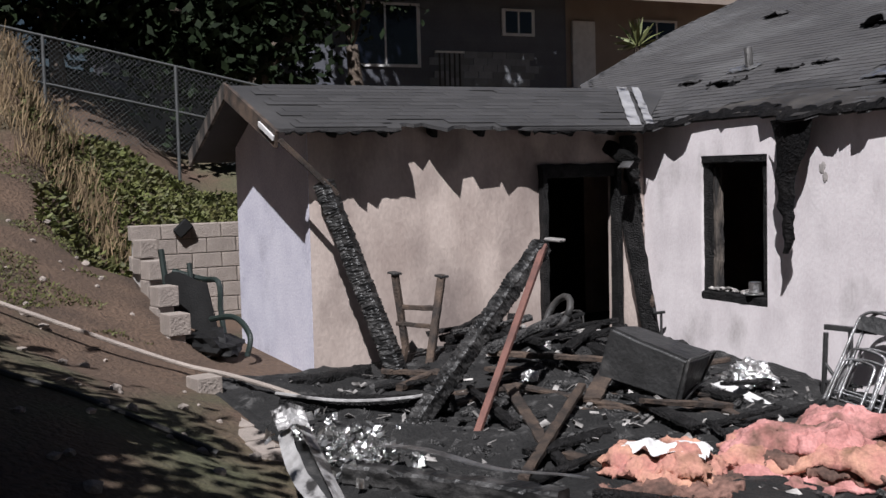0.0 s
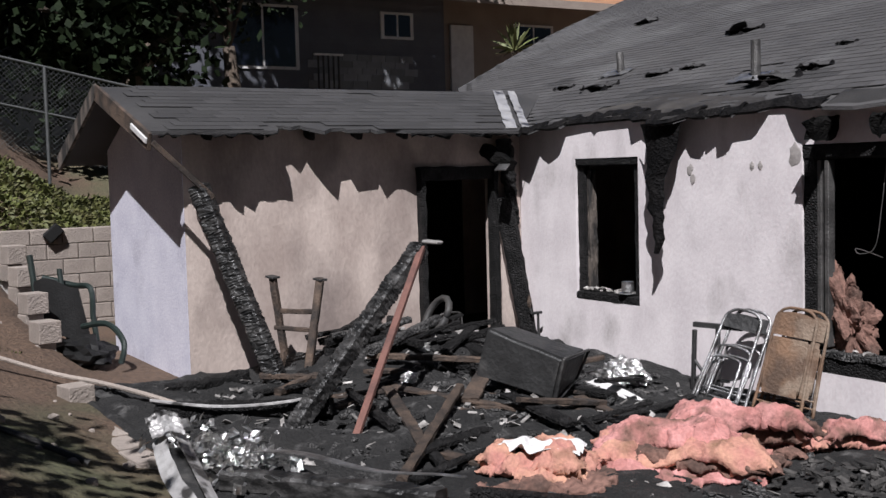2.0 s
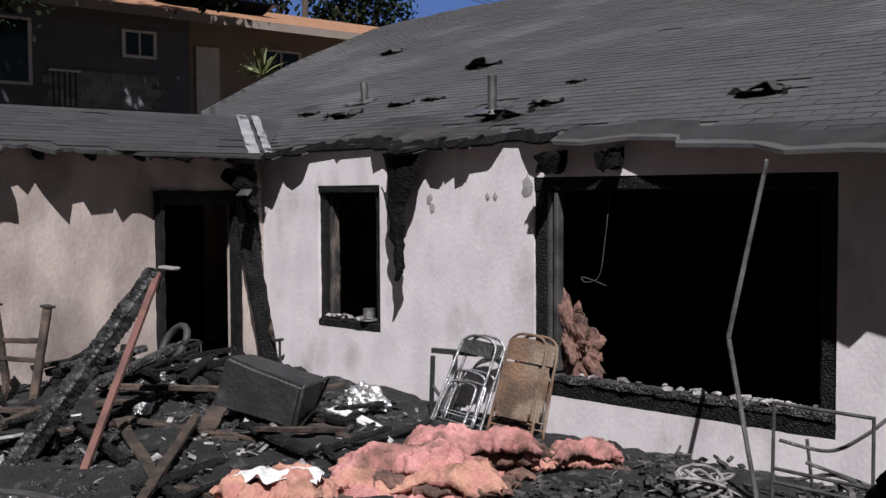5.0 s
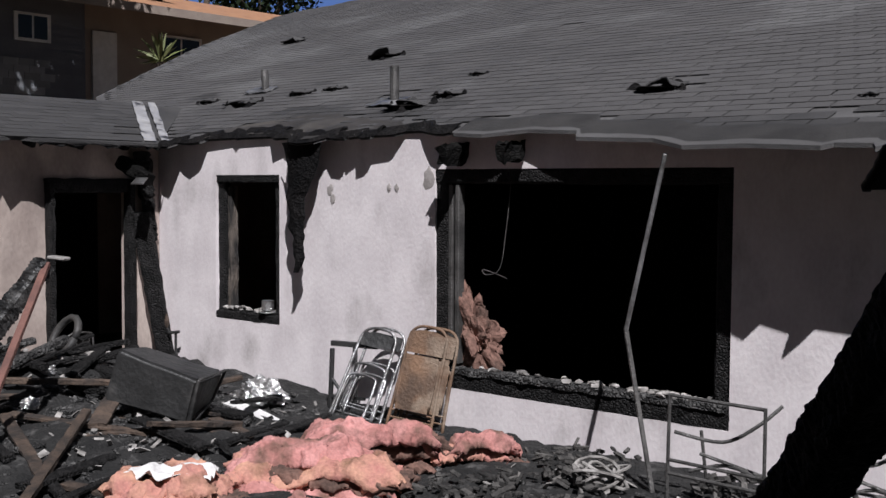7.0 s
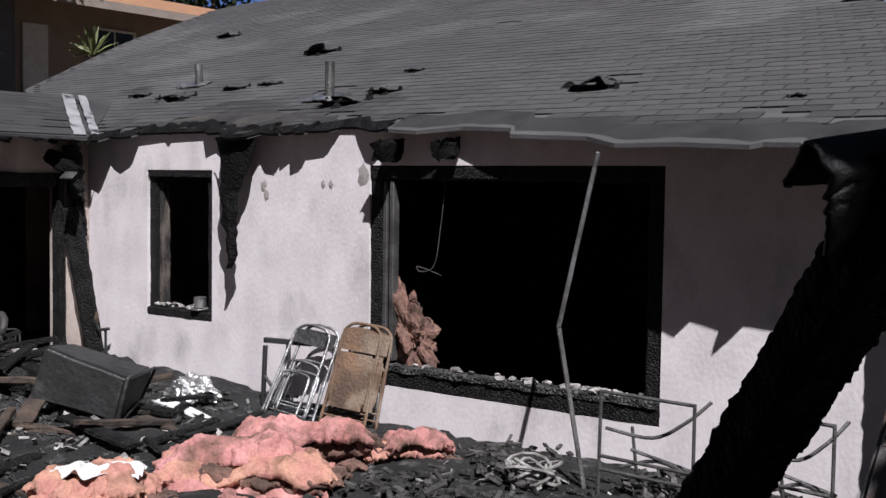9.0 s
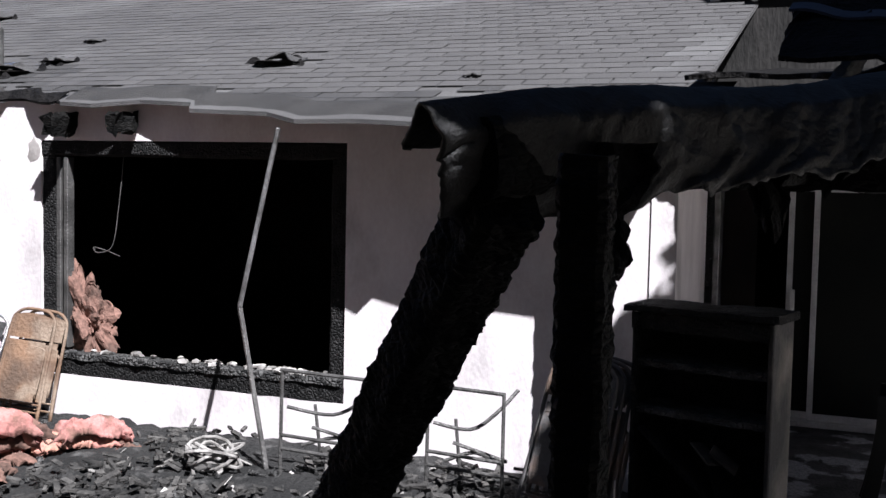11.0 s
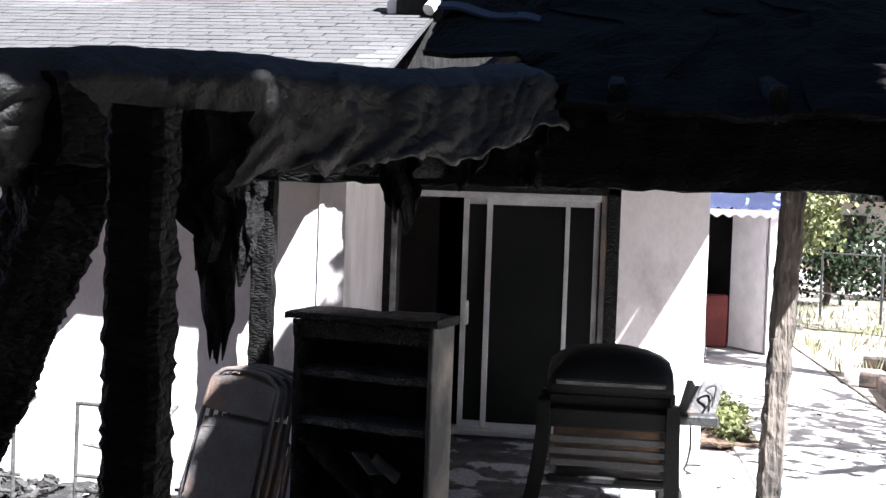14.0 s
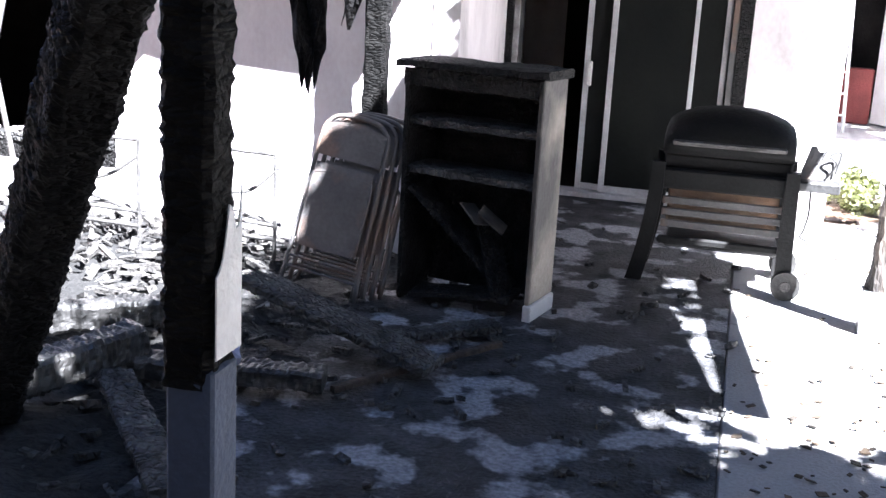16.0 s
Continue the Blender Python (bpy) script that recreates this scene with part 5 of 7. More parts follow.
for p in ((0.50, -3.18, 1.12), (0.56, -2.73, 1.07)):
    bm = B()
    obox(bm, pose(p[0], p[1], p[2], 0, 8, 20), 0.10, 0.10, 0.02, 0.004)
    part("foot_cap", bm, M_DKSTEEL, wf, "dark foot cap")
bx = thing("metal_tub", "overturned blackened sheet-metal tub lying on its side", "metal tub", (1.7, -0.95, 0.1))
bm = B()
m = pose(2.70, -1.88, 0.455, 0, 0, 0) @ Matrix.Diagonal((0.94, 0.94, 0.94, 1))
lo = [Vector((-0.32, -0.40, -0.12)), Vector((0.39, -0.07, -0.27)), Vector((0.21, 0.30, -0.14)), Vector((-0.50, -0.03, 0.0))]
hi = [Vector((-0.18, -0.34, 0.33)), Vector((0.475, -0.03, 0.11)), Vector((0.27, 0.40, 0.115)), Vector((-0.37, 0.06, 0.30))]
va, vb = [bm.verts.new(m @ v) for v in lo], [bm.verts.new(m @ v) for v in hi]
bm.faces.new(va[::-1])
bm.faces.new(vb)
for i in range(4):
    bm.faces.new((va[i], va[(i + 1) % 4], vb[(i + 1) % 4], vb[i]))
bmesh.ops.bevel(bm, geom=list(bm.edges), offset=0.03, segments=3, affect="EDGES")
bmesh.ops.subdivide_edges(bm, edges=list(bm.edges), cuts=2, use_grid_fill=True)
for v in bm.verts:
    v.co += noise.noise_vector(v.co * 3) * 0.015
part("tub", bm, M_DKSTEEL, bx)
bm = B()
for a, b in ((lo[1], hi[1]), (hi[1], hi[2]), (hi[2], lo[2]), (lo[2], lo[1])):
    bar(bm, m @ (a * 1.02), m @ (b * 1.02), 0.022, 0.022, 0.006)
part("rim", bm, M_DKSTEEL, bx, "folded metal rim")


def foil(c, r, seed, label, squash=(1.2, 1, 0.8), mat=M_FOIL):
    bm = B()
    res = bmesh.ops.create_icosphere(bm, subdivisions=4, radius=1)
    for v in res["verts"]:
        d = v.co.normalized()
        k = 0.72 + 0.55 * abs(noise.noise(d * 2.6 + Vector((seed, 0, 0)))) + 0.30 * abs(noise.noise(d * 6 + Vector((0, seed, 0))))
        v.co = Vector(c) + Vector((d.x * squash[0], d.y * squash[1], max(d.z, -0.5) * squash[2])) * r * k
    return whole("crumpled_foil", bm, mat, label, "foil")


foil((2.50, -0.72, 0.20), 0.19, 3, "crumpled bright foil on the ash by the wall")
foil((2.28, -0.75, 0.12), 0.15, 5, "crumpled bright foil on the ash by the wall", (1.6, 0.9, 0.6))
foil((1.15, -2.0, 0.42), 0.08, 8, "small piece of pale crumpled foil in the debris")
foil((1.85, -2.55, 0.30), 0.07, 9, "small piece of pale crumpled foil in the debris")
foil((0.6, -1.15, 0.40), 0.13, 12, "pale crumpled paper lying in the doorway", (1.8, 1.5, 0.3), M_PAPER)
ms = thing("bent_flashing", "bent bright sheet-metal flashing standing in the debris", "metal sheet", (3.4, -5.1, 0.1))
bm = B()
sheet(bm, lambda u, v: (3.18 + 1.05 * u, -5.05 - 0.12 * u + 0.085 * v, 0.46 - 0.28 * u - 0.05 * v + 0.012 * noise.noise(Vector((u * 7, v * 2, 1)))), 24, 5, 0.005)
part("flange", bm, M_FLASH, ms)
bm = B()
sheet(bm, lambda u, v: (3.22 + 0.95 * u, -5.20 - 0.07 * math.sin(u * 2.6) - 0.03 * u + 0.085 * v, 0.40 - 0.26 * u + 0.06 * v + 0.015 * noise.noise(Vector((u * 6, v * 2, 5)))), 24, 5, 0.005)
part("flange", bm, M_FLASH, ms)
bm = B()
sheet(bm, lambda u, v: (3.24 + 0.95 * u, -5.19 - 0.08 * u + 0.16 * v, 0.36 - 0.28 * u), 16, 4, 0.005)
part("web", bm, M_DKSTEEL, ms, "dark inside of the channel")
bm = B()
sheet(bm, lambda u, v: (3.06 + 0.24 * u + 0.02 * math.sin(v * 7), -5.19 + 0.21 * v - 0.03 * u, 0.53 - 0.08 * u + 0.03 * math.sin(v * 3.1) + 0.016 * math.sin(u * 26) * (1 - u) + 0.015 * noise.noise(Vector((u * 6, v * 6, 2)))), 30, 14, 0.005)
part("end_fold", bm, M_FLASH, ms, "pale crumpled end fold")
bm = B()
rg = random.Random(14)
for i in range(520):
    c = Vector((2.75 + rg.gauss(0, 0.40), -4.58 + rg.gauss(0, 0.17), 0.09 + rg.uniform(0, 0.14)))
    u = Vector((rg.gauss(0, 1), rg.gauss(0, 1), rg.gauss(0, 1))).normalized() * rg.uniform(0.03, 0.09)
    w = u.orthogonal().normalized() * rg.uniform(0.02, 0.06)
    q = [bm.verts.new(c), bm.verts.new(c + u), bm.verts.new(c + u + w), bm.verts.new(c + w + u.cross(w) * 4)]
    bm.faces.new(q)
tagged(link("foil_scraps", bm, M_FOIL), "heap of glittering foil and glass scraps", "scraps", kind="stuff")
timber("fallen_beam", (3.3, -4.75, 0.12), (4.6, -3.95, 0.14), 0.16, 0.14, M_CHARASH, "charred beam lying in the ash", 220)
bm = B()
sheet(bm, lambda u, v: (3.25 + 1.35 * u, -4.55 + 0.75 * u + 0.10 * v * (1 - 0.7 * u), 0.26 - 0.02 * u + 0.02 * math.sin(u * 8)), 20, 3, 0.008)
whole("metal_strip", bm, M_ALU, "bright torn strip of metal on a charred beam", "metal strip")
bm = B()
tube(bm, curve_pts([(1.35, -4.62, 0.30), (1.75, -4.2, 0.26), (2.1, -3.75, 0.30), (2.15, -3.35, 0.36)], 6), 0.014, 6)
whole("trim_strip", bm, M_FLASH, "long pale bent trim strip across the debris", "trim strip")
timber("fallen_beam", (1.30, -4.55, 0.20), (2.20, -3.45, 0.24), 0.16, 0.12, M_CHAR, "charred board under a pale trim strip", 222)
timber("burnt_log", (0.62, -4.22, 0.20), (0.55, -3.50, 0.24), 0.18, 0.12, M_CHAR, "short burnt log beside the wing wall", 223, 20, 0.03)
bm = B()
sheet(bm, lambda u, v: (2.58 + 0.95 * u, -1.22 - 0.09 * u + 0.11 * v, 0.21 - 0.14 * u + 0.03 * math.sin(u * 3) + 0.02 * v), 16, 3, 0.015)
whole("pale_board", bm, M_WHITEPAINT, "pale bent strip lying on the ash", "board")
for k, (p, q, w_, h_, mt) in enumerate((((2.10, -2.90, 0.30), (3.50, -3.38, 0.14), 0.09, 0.03, M_OLDWOOD), ((2.60, -2.52, 0.34), (4.0, -3.87, 0.12), 0.07, 0.05, M_OLDWOOD), ((2.2, -2.3, 0.22), (3.5, -1.9, 0.20), 0.10, 0.03, M_OLDWOOD),
                                         ((1.5, -2.0, 0.34), (3.2, -1.45, 0.22), 0.12, 0.05, M_CHAR), ((2.0, -2.8, 0.28), (3.3, -2.3, 0.22), 0.10, 0.025, M_OLDWOOD), ((2.6, -2.9, 0.18), (3.2, -2.2, 0.26), 0.09, 0.02, M_OLDWOOD), ((2.4, -1.9, 0.26), (3.0, -1.5, 0.22), 0.13, 0.03, M_OLDWOOD),
                                         ((0.9, -1.5, 0.40), (2.6, -1.65, 0.28), 0.12, 0.10, M_CHAR), ((1.2, -2.6, 0.42), (1.9, -1.8, 0.38), 0.08, 0.05, M_OLDWOOD), ((0.5, -2.2, 0.55), (1.3, -2.1, 0.48), 0.10, 0.06, M_CHAR), ((0.45, -1.9, 0.62), (1.2, -2.35, 0.50), 0.12, 0.05, M_CHAR),
                                         ((4.4, -3.6, 0.09), (5.9, -2.6, 0.09), 0.10, 0.06, M_CHAR), ((3.4, -2.6, 0.10), (4.3, -2.9, 0.12), 0.10, 0.04, M_CHAR), ((1.2, -3.1, 0.30), (1.5, -3.6, 0.26), 0.07, 0.06, M_OLDWOOD), ((0.9, -3.5, 0.30), (1.45, -3.0, 0.30), 0.06, 0.05, M_OLDWOOD))):
    timber("burnt_plank", p, q, w_, h_, mt, ("scorched brown plank" if mt is M_OLDWOOD else "charred black plank") + " lying across the debris", 230 + k, 16, 0.008, "burnt planks in the yard")
rg = random.Random(66)
for k in range(26):
    x, y, a = rg.uniform(1.3, 4.2), rg.uniform(-3.5, -1.0), rg.uniform(0, 6.28)
    l = rg.uniform(0.2, 0.55)
    hp = 0.30 * math.exp(-((x - 0.75) ** 2 / 0.5 + (y + 1.9) ** 2 / 0.9)) + 0.12 * math.exp(-((x - 3.0) ** 2 + (y + 2.2) ** 2) / 1.6)
    z = ground_z(x, y) + 0.10 + hp
    dx, dy, dz = math.cos(a) * l, math.sin(a) * l, rg.uniform(-0.10, 0.14)
    mt = M_CHAR if k % 3 else M_OLDWOOD
    timber("burnt_plank", (x - dx, y - dy, z - min(0, dz) * 0.5), (x + dx, y + dy, z + dz), rg.uniform(0.05, 0.15), rg.uniform(0.02, 0.05), mt, ("scorched brown plank" if mt is M_OLDWOOD else "charred black plank") + " lying across the debris", 500 + k, 12, 0.008, "burnt planks in the yard", rg.uniform(0.6, 1.0))
for k in range(16):
    x, y, a = rg.uniform(0.35, 1.3), rg.uniform(-2.6, -1.5), rg.uniform(-0.6, 0.9)
    l = rg.uniform(0.25, 0.5)
    z = 0.42 + 0.30 * rg.random() * math.exp(-((x - 0.6) ** 2 + (y + 2.1) ** 2) / 0.3)
    timber("burnt_plank", (max(0.1, x - math.sin(a) * l), y - math.cos(a) * l, z - 0.05), (x + math.sin(a) * l, y + math.cos(a) * l, z + rg.uniform(-0.05, 0.18)), rg.uniform(0.06, 0.14), rg.uniform(0.03, 0.07), M_CHAR if k % 6 else M_ASHCHAR, "burnt plank in the heap by the wing wall", 560 + k, 12, 0.01, "burnt planks in the heap", rg.uniform(0.6, 1.0))
bm = B()
rg = random.Random(77)
for i in range(900):
    x, y = rg.uniform(0.3, 8.6), rg.uniform(-4.7, -0.15)
    if rg.random() < 0.5:
        x, y = rg.gauss(2.2, 1.2), rg.gauss(-2.3, 0.9)
    if not (0.15 < x < 8.7 and -4.8 < y < -0.1):
        continue
    hp = 0.30 * math.exp(-((x - 0.75) ** 2 / 0.5 + (y + 1.9) ** 2 / 0.9)) + 0.12 * math.exp(-((x - 3.0) ** 2 + (y + 2.2) ** 2) / 1.6)
    z = ground_z(x, y) + 0.06 + hp
    l, w_ = rg.uniform(0.05, 0.26), rg.uniform(0.015, 0.06)
    obox(bm, pose(x, y, z, rg.uniform(-25, 25), rg.uniform(-25, 25), rg.uniform(0, 180)), l, w_, rg.uniform(0.01, 0.05))
tagged(link("charred_debris", bm, M_ASHCHAR), "scattered charred splinters and lumps", "debris", kind="stuff")
bm = B()
for i in range(220):
    x, y = rg.gauss(2.3, 1.4), rg.gauss(-2.6, 1.1)
    if i % 5 == 0:
        x, y = rg.uniform(5.0, 8.4), rg.uniform(-1.8, -0.2)
    if not (0.3 < x < 8.7 and -4.8 < y < -0.1):
        continue
    hp = 0.30 * math.exp(-((x - 0.75) ** 2 / 0.5 + (y + 1.9) ** 2 / 0.9)) + 0.12 * math.exp(-((x - 3.0) ** 2 + (y + 2.2) ** 2) / 1.6)
    obox(bm, pose(x, y, ground_z(x, y) + 0.085 + hp, rg.uniform(-40, 40), rg.uniform(-40, 40), rg.uniform(0, 180)), rg.uniform(0.03, 0.12), rg.uniform(0.02, 0.06), 0.006)
tagged(link("pale_scraps", bm, M_PAPER), "scattered pale scraps of plaster and paper", "scraps", kind="stuff")
bm = B()
tube(bm, [(0.62 + 0.17 * math.cos(a / 14 * 6.283), -1.5 + 0.10 * math.sin(a / 14 * 6.283), 0.62 + 0.17 * math.sin(a / 14 * 6.283)) for a in range(15)], 0.035, 8)
whole("rubber_ring", bm, M_RUBBER, "small burnt rubber ring in the heap", "rubber ring", smooth=True)
wr = thing("wire_rack", "bent wire rack standing in the doorway", "wire rack", (0.3, -1.1, 0.3))
for x in range(4):
    bm = B()
    tube(bm, [(0.25, -1.22 + x * 0.07, 0.3), (0.25, -1.22 + x * 0.07, 0.55)], 0.006, 5)
    part("wire", bm, M_STEEL, wr)
bm = B()
tube(bm, curve_pts([(0.25, -1.25, 0.28), (0.25, -1.25, 0.52), (0.25, -1.20, 0.58), (0.25, -1.02, 0.58), (0.25, -0.97, 0.52), (0.25, -0.97, 0.28)], 4), 0.009, 6)
part("hoop", bm, M_STEEL, wr)
bm = B()
tube(bm, [(1.68, 0.05, 0.80), (1.68, 0.05, 0.81)], 0.09, 14)
tube(bm, [(1.68, 0.05, 0.82), (1.68, 0.05, 0.92)], 0.06, 14)
whole("metal_pot", bm, M_FOIL, "small bright metal pot on the burnt window sill", "pot")


bm = B()
for i in range(900):
    x, y = rg.uniform(5.2, 8.4), rg.uniform(-2.3, -0.12)
    if noise.noise(Vector((x * 1.5, y * 1.5, 6))) < -0.05:
        continue
    obox(bm, pose(x, y, 0.06 + rg.uniform(0, 0.07), rg.uniform(-25, 25), rg.uniform(-25, 25), rg.uniform(0, 180)), rg.uniform(0.02, 0.16), rg.uniform(0.015, 0.05), rg.uniform(0.008, 0.03))
tagged(link("grey_rubble", bm, M_RUBBLE), "grey ashy lumps of rubble by the house wall", "rubble", kind="stuff")


# ---- insulation ----
def batt(name, c, size, yaw, mats, label, seed):
    """A torn heap of soft glass wool: slumped blankets lying folded over one another, ragged at the edges."""
    t = thing(name, label, "insulation", c, "torn insulation")
    rr = random.Random(seed)
    ca, sa = math.cos(radians(yaw)), math.sin(radians(yaw))
    n = len(mats)
    for k, mat in enumerate(mats):
        f = k / max(1, n - 1)
        L_, W_ = size[0] * (1 - 0.22 * f) * rr.uniform(0.86, 1.06), size[1] * (1 - 0.30 * f) * rr.uniform(0.85, 1.1)
        ox, oy, th = rr.uniform(-0.10, 0.10) * size[0], rr.uniform(-0.12, 0.12) * size[1], size[2] / n
        z0 = c[2] + th * (k + 0.75)
        ph = seed * 3.7 + k * 5.1

        def fold(u, v):
            eu = 1 + 0.16 * noise.noise(Vector((v * 3, ph, 0))) + 0.07 * noise.noise(Vector((v * 11, ph, 1)))
            ev = 1 + 0.34 * noise.noise(Vector((u * 4, ph, 2))) + 0.10 * noise.noise(Vector((u * 15, ph, 3)))
            x, y = (u - 0.5) * L_ * eu + ox, (v - 0.5) * W_ * ev + oy + 0.08 * W_ * math.sin(u * 5 + ph)
            e = max(abs(2 * u - 1), abs(2 * v - 1))
            z = z0 + size[2] * (0.34 * noise.noise(Vector((x * 3.2, y * 3.2, ph))) + 0.34 * (0.30 - abs(noise.noise(Vector((x * 4.2 + y * 2.0, y * 5.0 - x, ph)))))) + 0.010 * noise.noise(Vector((x * 30, y * 30, ph))) - size[2] * (0.16 + 0.30 * f) * e ** 5
            return Vector((c[0] + x * ca - y * sa, c[1] + x * sa + y * ca, max(z, c[2] + 0.01)))
        bm = B()
        sheet(bm, fold, 84, 40, th * 0.9)
        for v in bm.verts:
            v.co += noise.noise_vector(v.co * 38) * 0.013 + noise.noise_vector(v.co * 13) * 0.022
            v.co.z = max(v.co.z, c[2] - 0.02)
        part("blanket", bm, mat, t, smooth=True)
    return t


batt("insulation", (4.48, -1.47, 0.03), (1.20, 0.52, 0.36), 46, (M_BROWNPINK, M_PINK, M_BROWNPINK, M_PINK), "torn heap of pink glass-wool insulation on the ash", 3)
batt("insulation", (4.62, -2.12, 0.03), (1.35, 0.60, 0.30), 38, (M_PINK, M_BROWNPINK, M_ORANGE, M_PINK), "torn layers of pink glass-wool insulation on the ash", 4)
batt("insulation", (5.00, -0.88, 0.04), (0.66, 0.36, 0.22), 55, (M_BROWNPINK, M_ORANGE, M_PINK), "orange scorched scrap of glass wool on the ash", 5)
batt("insulation", (4.30, -3.02, 0.03), (0.95, 0.58, 0.28), 42, (M_BROWNPINK, M_ORANGE, M_ORANGE), "orange scorched glass-wool insulation on the ash", 6)
bm = B()
sheet(bm, lambda u, v: (4.05 + 0.42 * u + 0.12 * v, -3.12 + 0.34 * u - 0.16 * v + 0.04 * math.sin(u * 9), 0.300 + 0.05 * noise.noise(Vector((u * 5, v * 4, 1))) - 0.03 * (2 * u - 1) ** 4 - 0.03 * v), 30, 12, 0.003)
whole("facing_paper", bm, M_WHITEPAINT, "white torn facing paper on the insulation", "paper")
bm = B()
lump(bm, (4.08, 0.20, 0.78), 0.28, 5, 0.6, 2.4, 41, (0.72, 0.5, 1.15))
for v in bm.verts:
    v.co.x += 0.30 * (0.95 - v.co.z) * (1 if v.co.x > 4.05 else 0.2)
    v.co.z = max(v.co.z, 0.50)
whole("insulation", bm, M_BROWNPINK, "scorched pink glass wool sagging through the burnt window", "insulation", "torn insulation")

# ---- bank, blocks, retaining wall ----
def block(bm, m, sx=0.39, sy=0.19, sz=0.19):
    obox(bm, m, sx, sy, sz, 0.006)


bmb = B()
block(bmb, Matrix.Identity(4))
block_me = bpy.data.meshes.new("block")
bmb.to_mesh(block_me)
bmb.free()
block_me.materials.append(M_BLOCK)


def child_block(parent, loc, rz=0.0, name="block", scale=(1, 1, 1)):
    ob = new(name, block_me)
    ob.parent = parent
    ob.matrix_parent_inverse = Matrix.Translation(-Vector(parent.location))
    ob.matrix_basis = Matrix.LocRotScale(loc, Euler((0, 0, rz)), scale)
    return ob


sw = thing("block_edging", "stepped row of tan concrete blocks along the bank foot", "block wall", (-0.5, -4.95, 0.3))
for x, y, z in ((0.40, -4.96, 0.22), (-1.40, -4.79, 0.57), (-2.20, -4.72, 0.78), (-3.05, -4.64, 1.0), (-3.85, -4.57, 1.2)):
    child_block(sw, (x, y, z), 0.2, scale=(0.62, 1.2, 1.15))
    child_block(sw, (x - 0.02, y - 0.03, z - 0.21), 0.2, scale=(0.55, 1.0, 1.0))
for x in (1.1, 1.55, 2.0, 2.45):
    child_block(sw, (x, -5.0 - 0.03 * (x - 1), 0.06), 0.03)
rw = thing("retaining_wall", "tan concrete-block retaining wall below the ivy bank", "retaining wall", (-5.0, -3.6, 0.5))
for r in range(7):
    for c in range(5):
        y = -4.35 + c * 0.40 + (0.2 if r % 2 else 0)
        child_block(rw, (-5.0, y, 0.20 + r * 0.20 - 0.06), math.pi / 2)
bm = B()
box(bm, -5.12, -5.0, -4.5, -2.2, -0.1, 1.22)
part("mortar", bm, M_CONC, rw, "grey mortar core")
bm = B()
bar(bm, (-4.9, -3.95, 1.30), (-4.86, -3.78, 1.46), 0.16, 0.16, 0.02)
whole("black_can", bm, M_PLASTIC, "black can tilted on the retaining wall", "can")
gc = thing("garden_chair", "melted dark green plastic garden chair at the bank foot", "garden chair", (-2.4, -4.35, 0.3))
for nm, pts, r_ in (("back_post", [(-2.6, -4.55, 0.3), (-2.75, -4.62, 1.25)], 0.035), ("back_post", [(-2.3, -4.35, 0.35), (-2.45, -4.38, 1.1)], 0.03), ("arm", curve_pts([(-2.7, -4.5, 1.0), (-2.4, -4.25, 0.92), (-2.1, -4.15, 0.90), (-2.05, -4.15, 0.6)], 5), 0.03), ("leg", [(-2.05, -4.15, 0.62), (-2.0, -4.12, 0.25)], 0.03),
                    ("hoop", curve_pts([(-1.7, -4.35, 0.55), (-1.3, -4.2, 0.60), (-0.95, -4.15, 0.45), (-0.9, -4.2, 0.25)], 6), 0.03)):
    bm = B()
    tube(bm, pts, r_, 8)
    part(nm, bm, M_GREENPL, gc)
bm = B()
sheet(bm, lambda u, v: (-2.7 + 0.5 * u + 0.3 * v, -4.6 + 0.35 * u + 0.05 * v, 0.95 - 0.6 * v + 0.05 * math.sin(u * 5)), 10, 10, 0.02)
part("back_panel", bm, M_PLASTIC, gc, "sagging blackened back panel")
bm = B()
lump(bm, (-1.5, -4.4, 0.30), 0.32, 3, 0.5, 2.5, 9, (1.5, 0.8, 0.45), 0.2)
whole("melted_plastic", bm, M_PLASTIC, "lump of melted black plastic by the blocks", "plastic")
bm = B()
tube(bm, curve_pts([(-1.1, -7.3, 1.30), (-0.73, -6.49, 0.97), (-0.52, -5.95, 0.74), (-0.34, -5.39, 0.50), (-0.17, -4.98, 0.34), (0.27, -4.73, 0.30), (0.98, -4.54, 0.28), (1.53, -4.34, 0.22)], 10), 0.021, 8)
whole("fallen_pipe", bm, M_BLOCK, "long pale bent strip lying from the bank into the yard", "pipe")
bm = B()
tube(bm, curve_pts([(1.55, -7.3, 0.98), (1.80, -6.64, 0.72), (1.94, -6.29, 0.59), (2.45, -5.82, 0.40), (2.9, -5.5, 0.26)], 8), 0.022, 7)
whole("black_hose", bm, M_RUBBER, "black irrigation hose on the bank", "hose")
bm = B()
rg = random.Random(21)
for i in range(90):
    x, y = rg.uniform(-6, 4.5), rg.uniform(-7.4, -5.1)
    lump(bm, (x, y, ground_z(x, y) + 0.01), rg.uniform(0.015, 0.06), 1, 0.5, 2, i, (1.2, 1, 0.7))
tagged(link("stones", bm, M_BLOCK), "small stones and clods on the bank", "stones", kind="stuff")


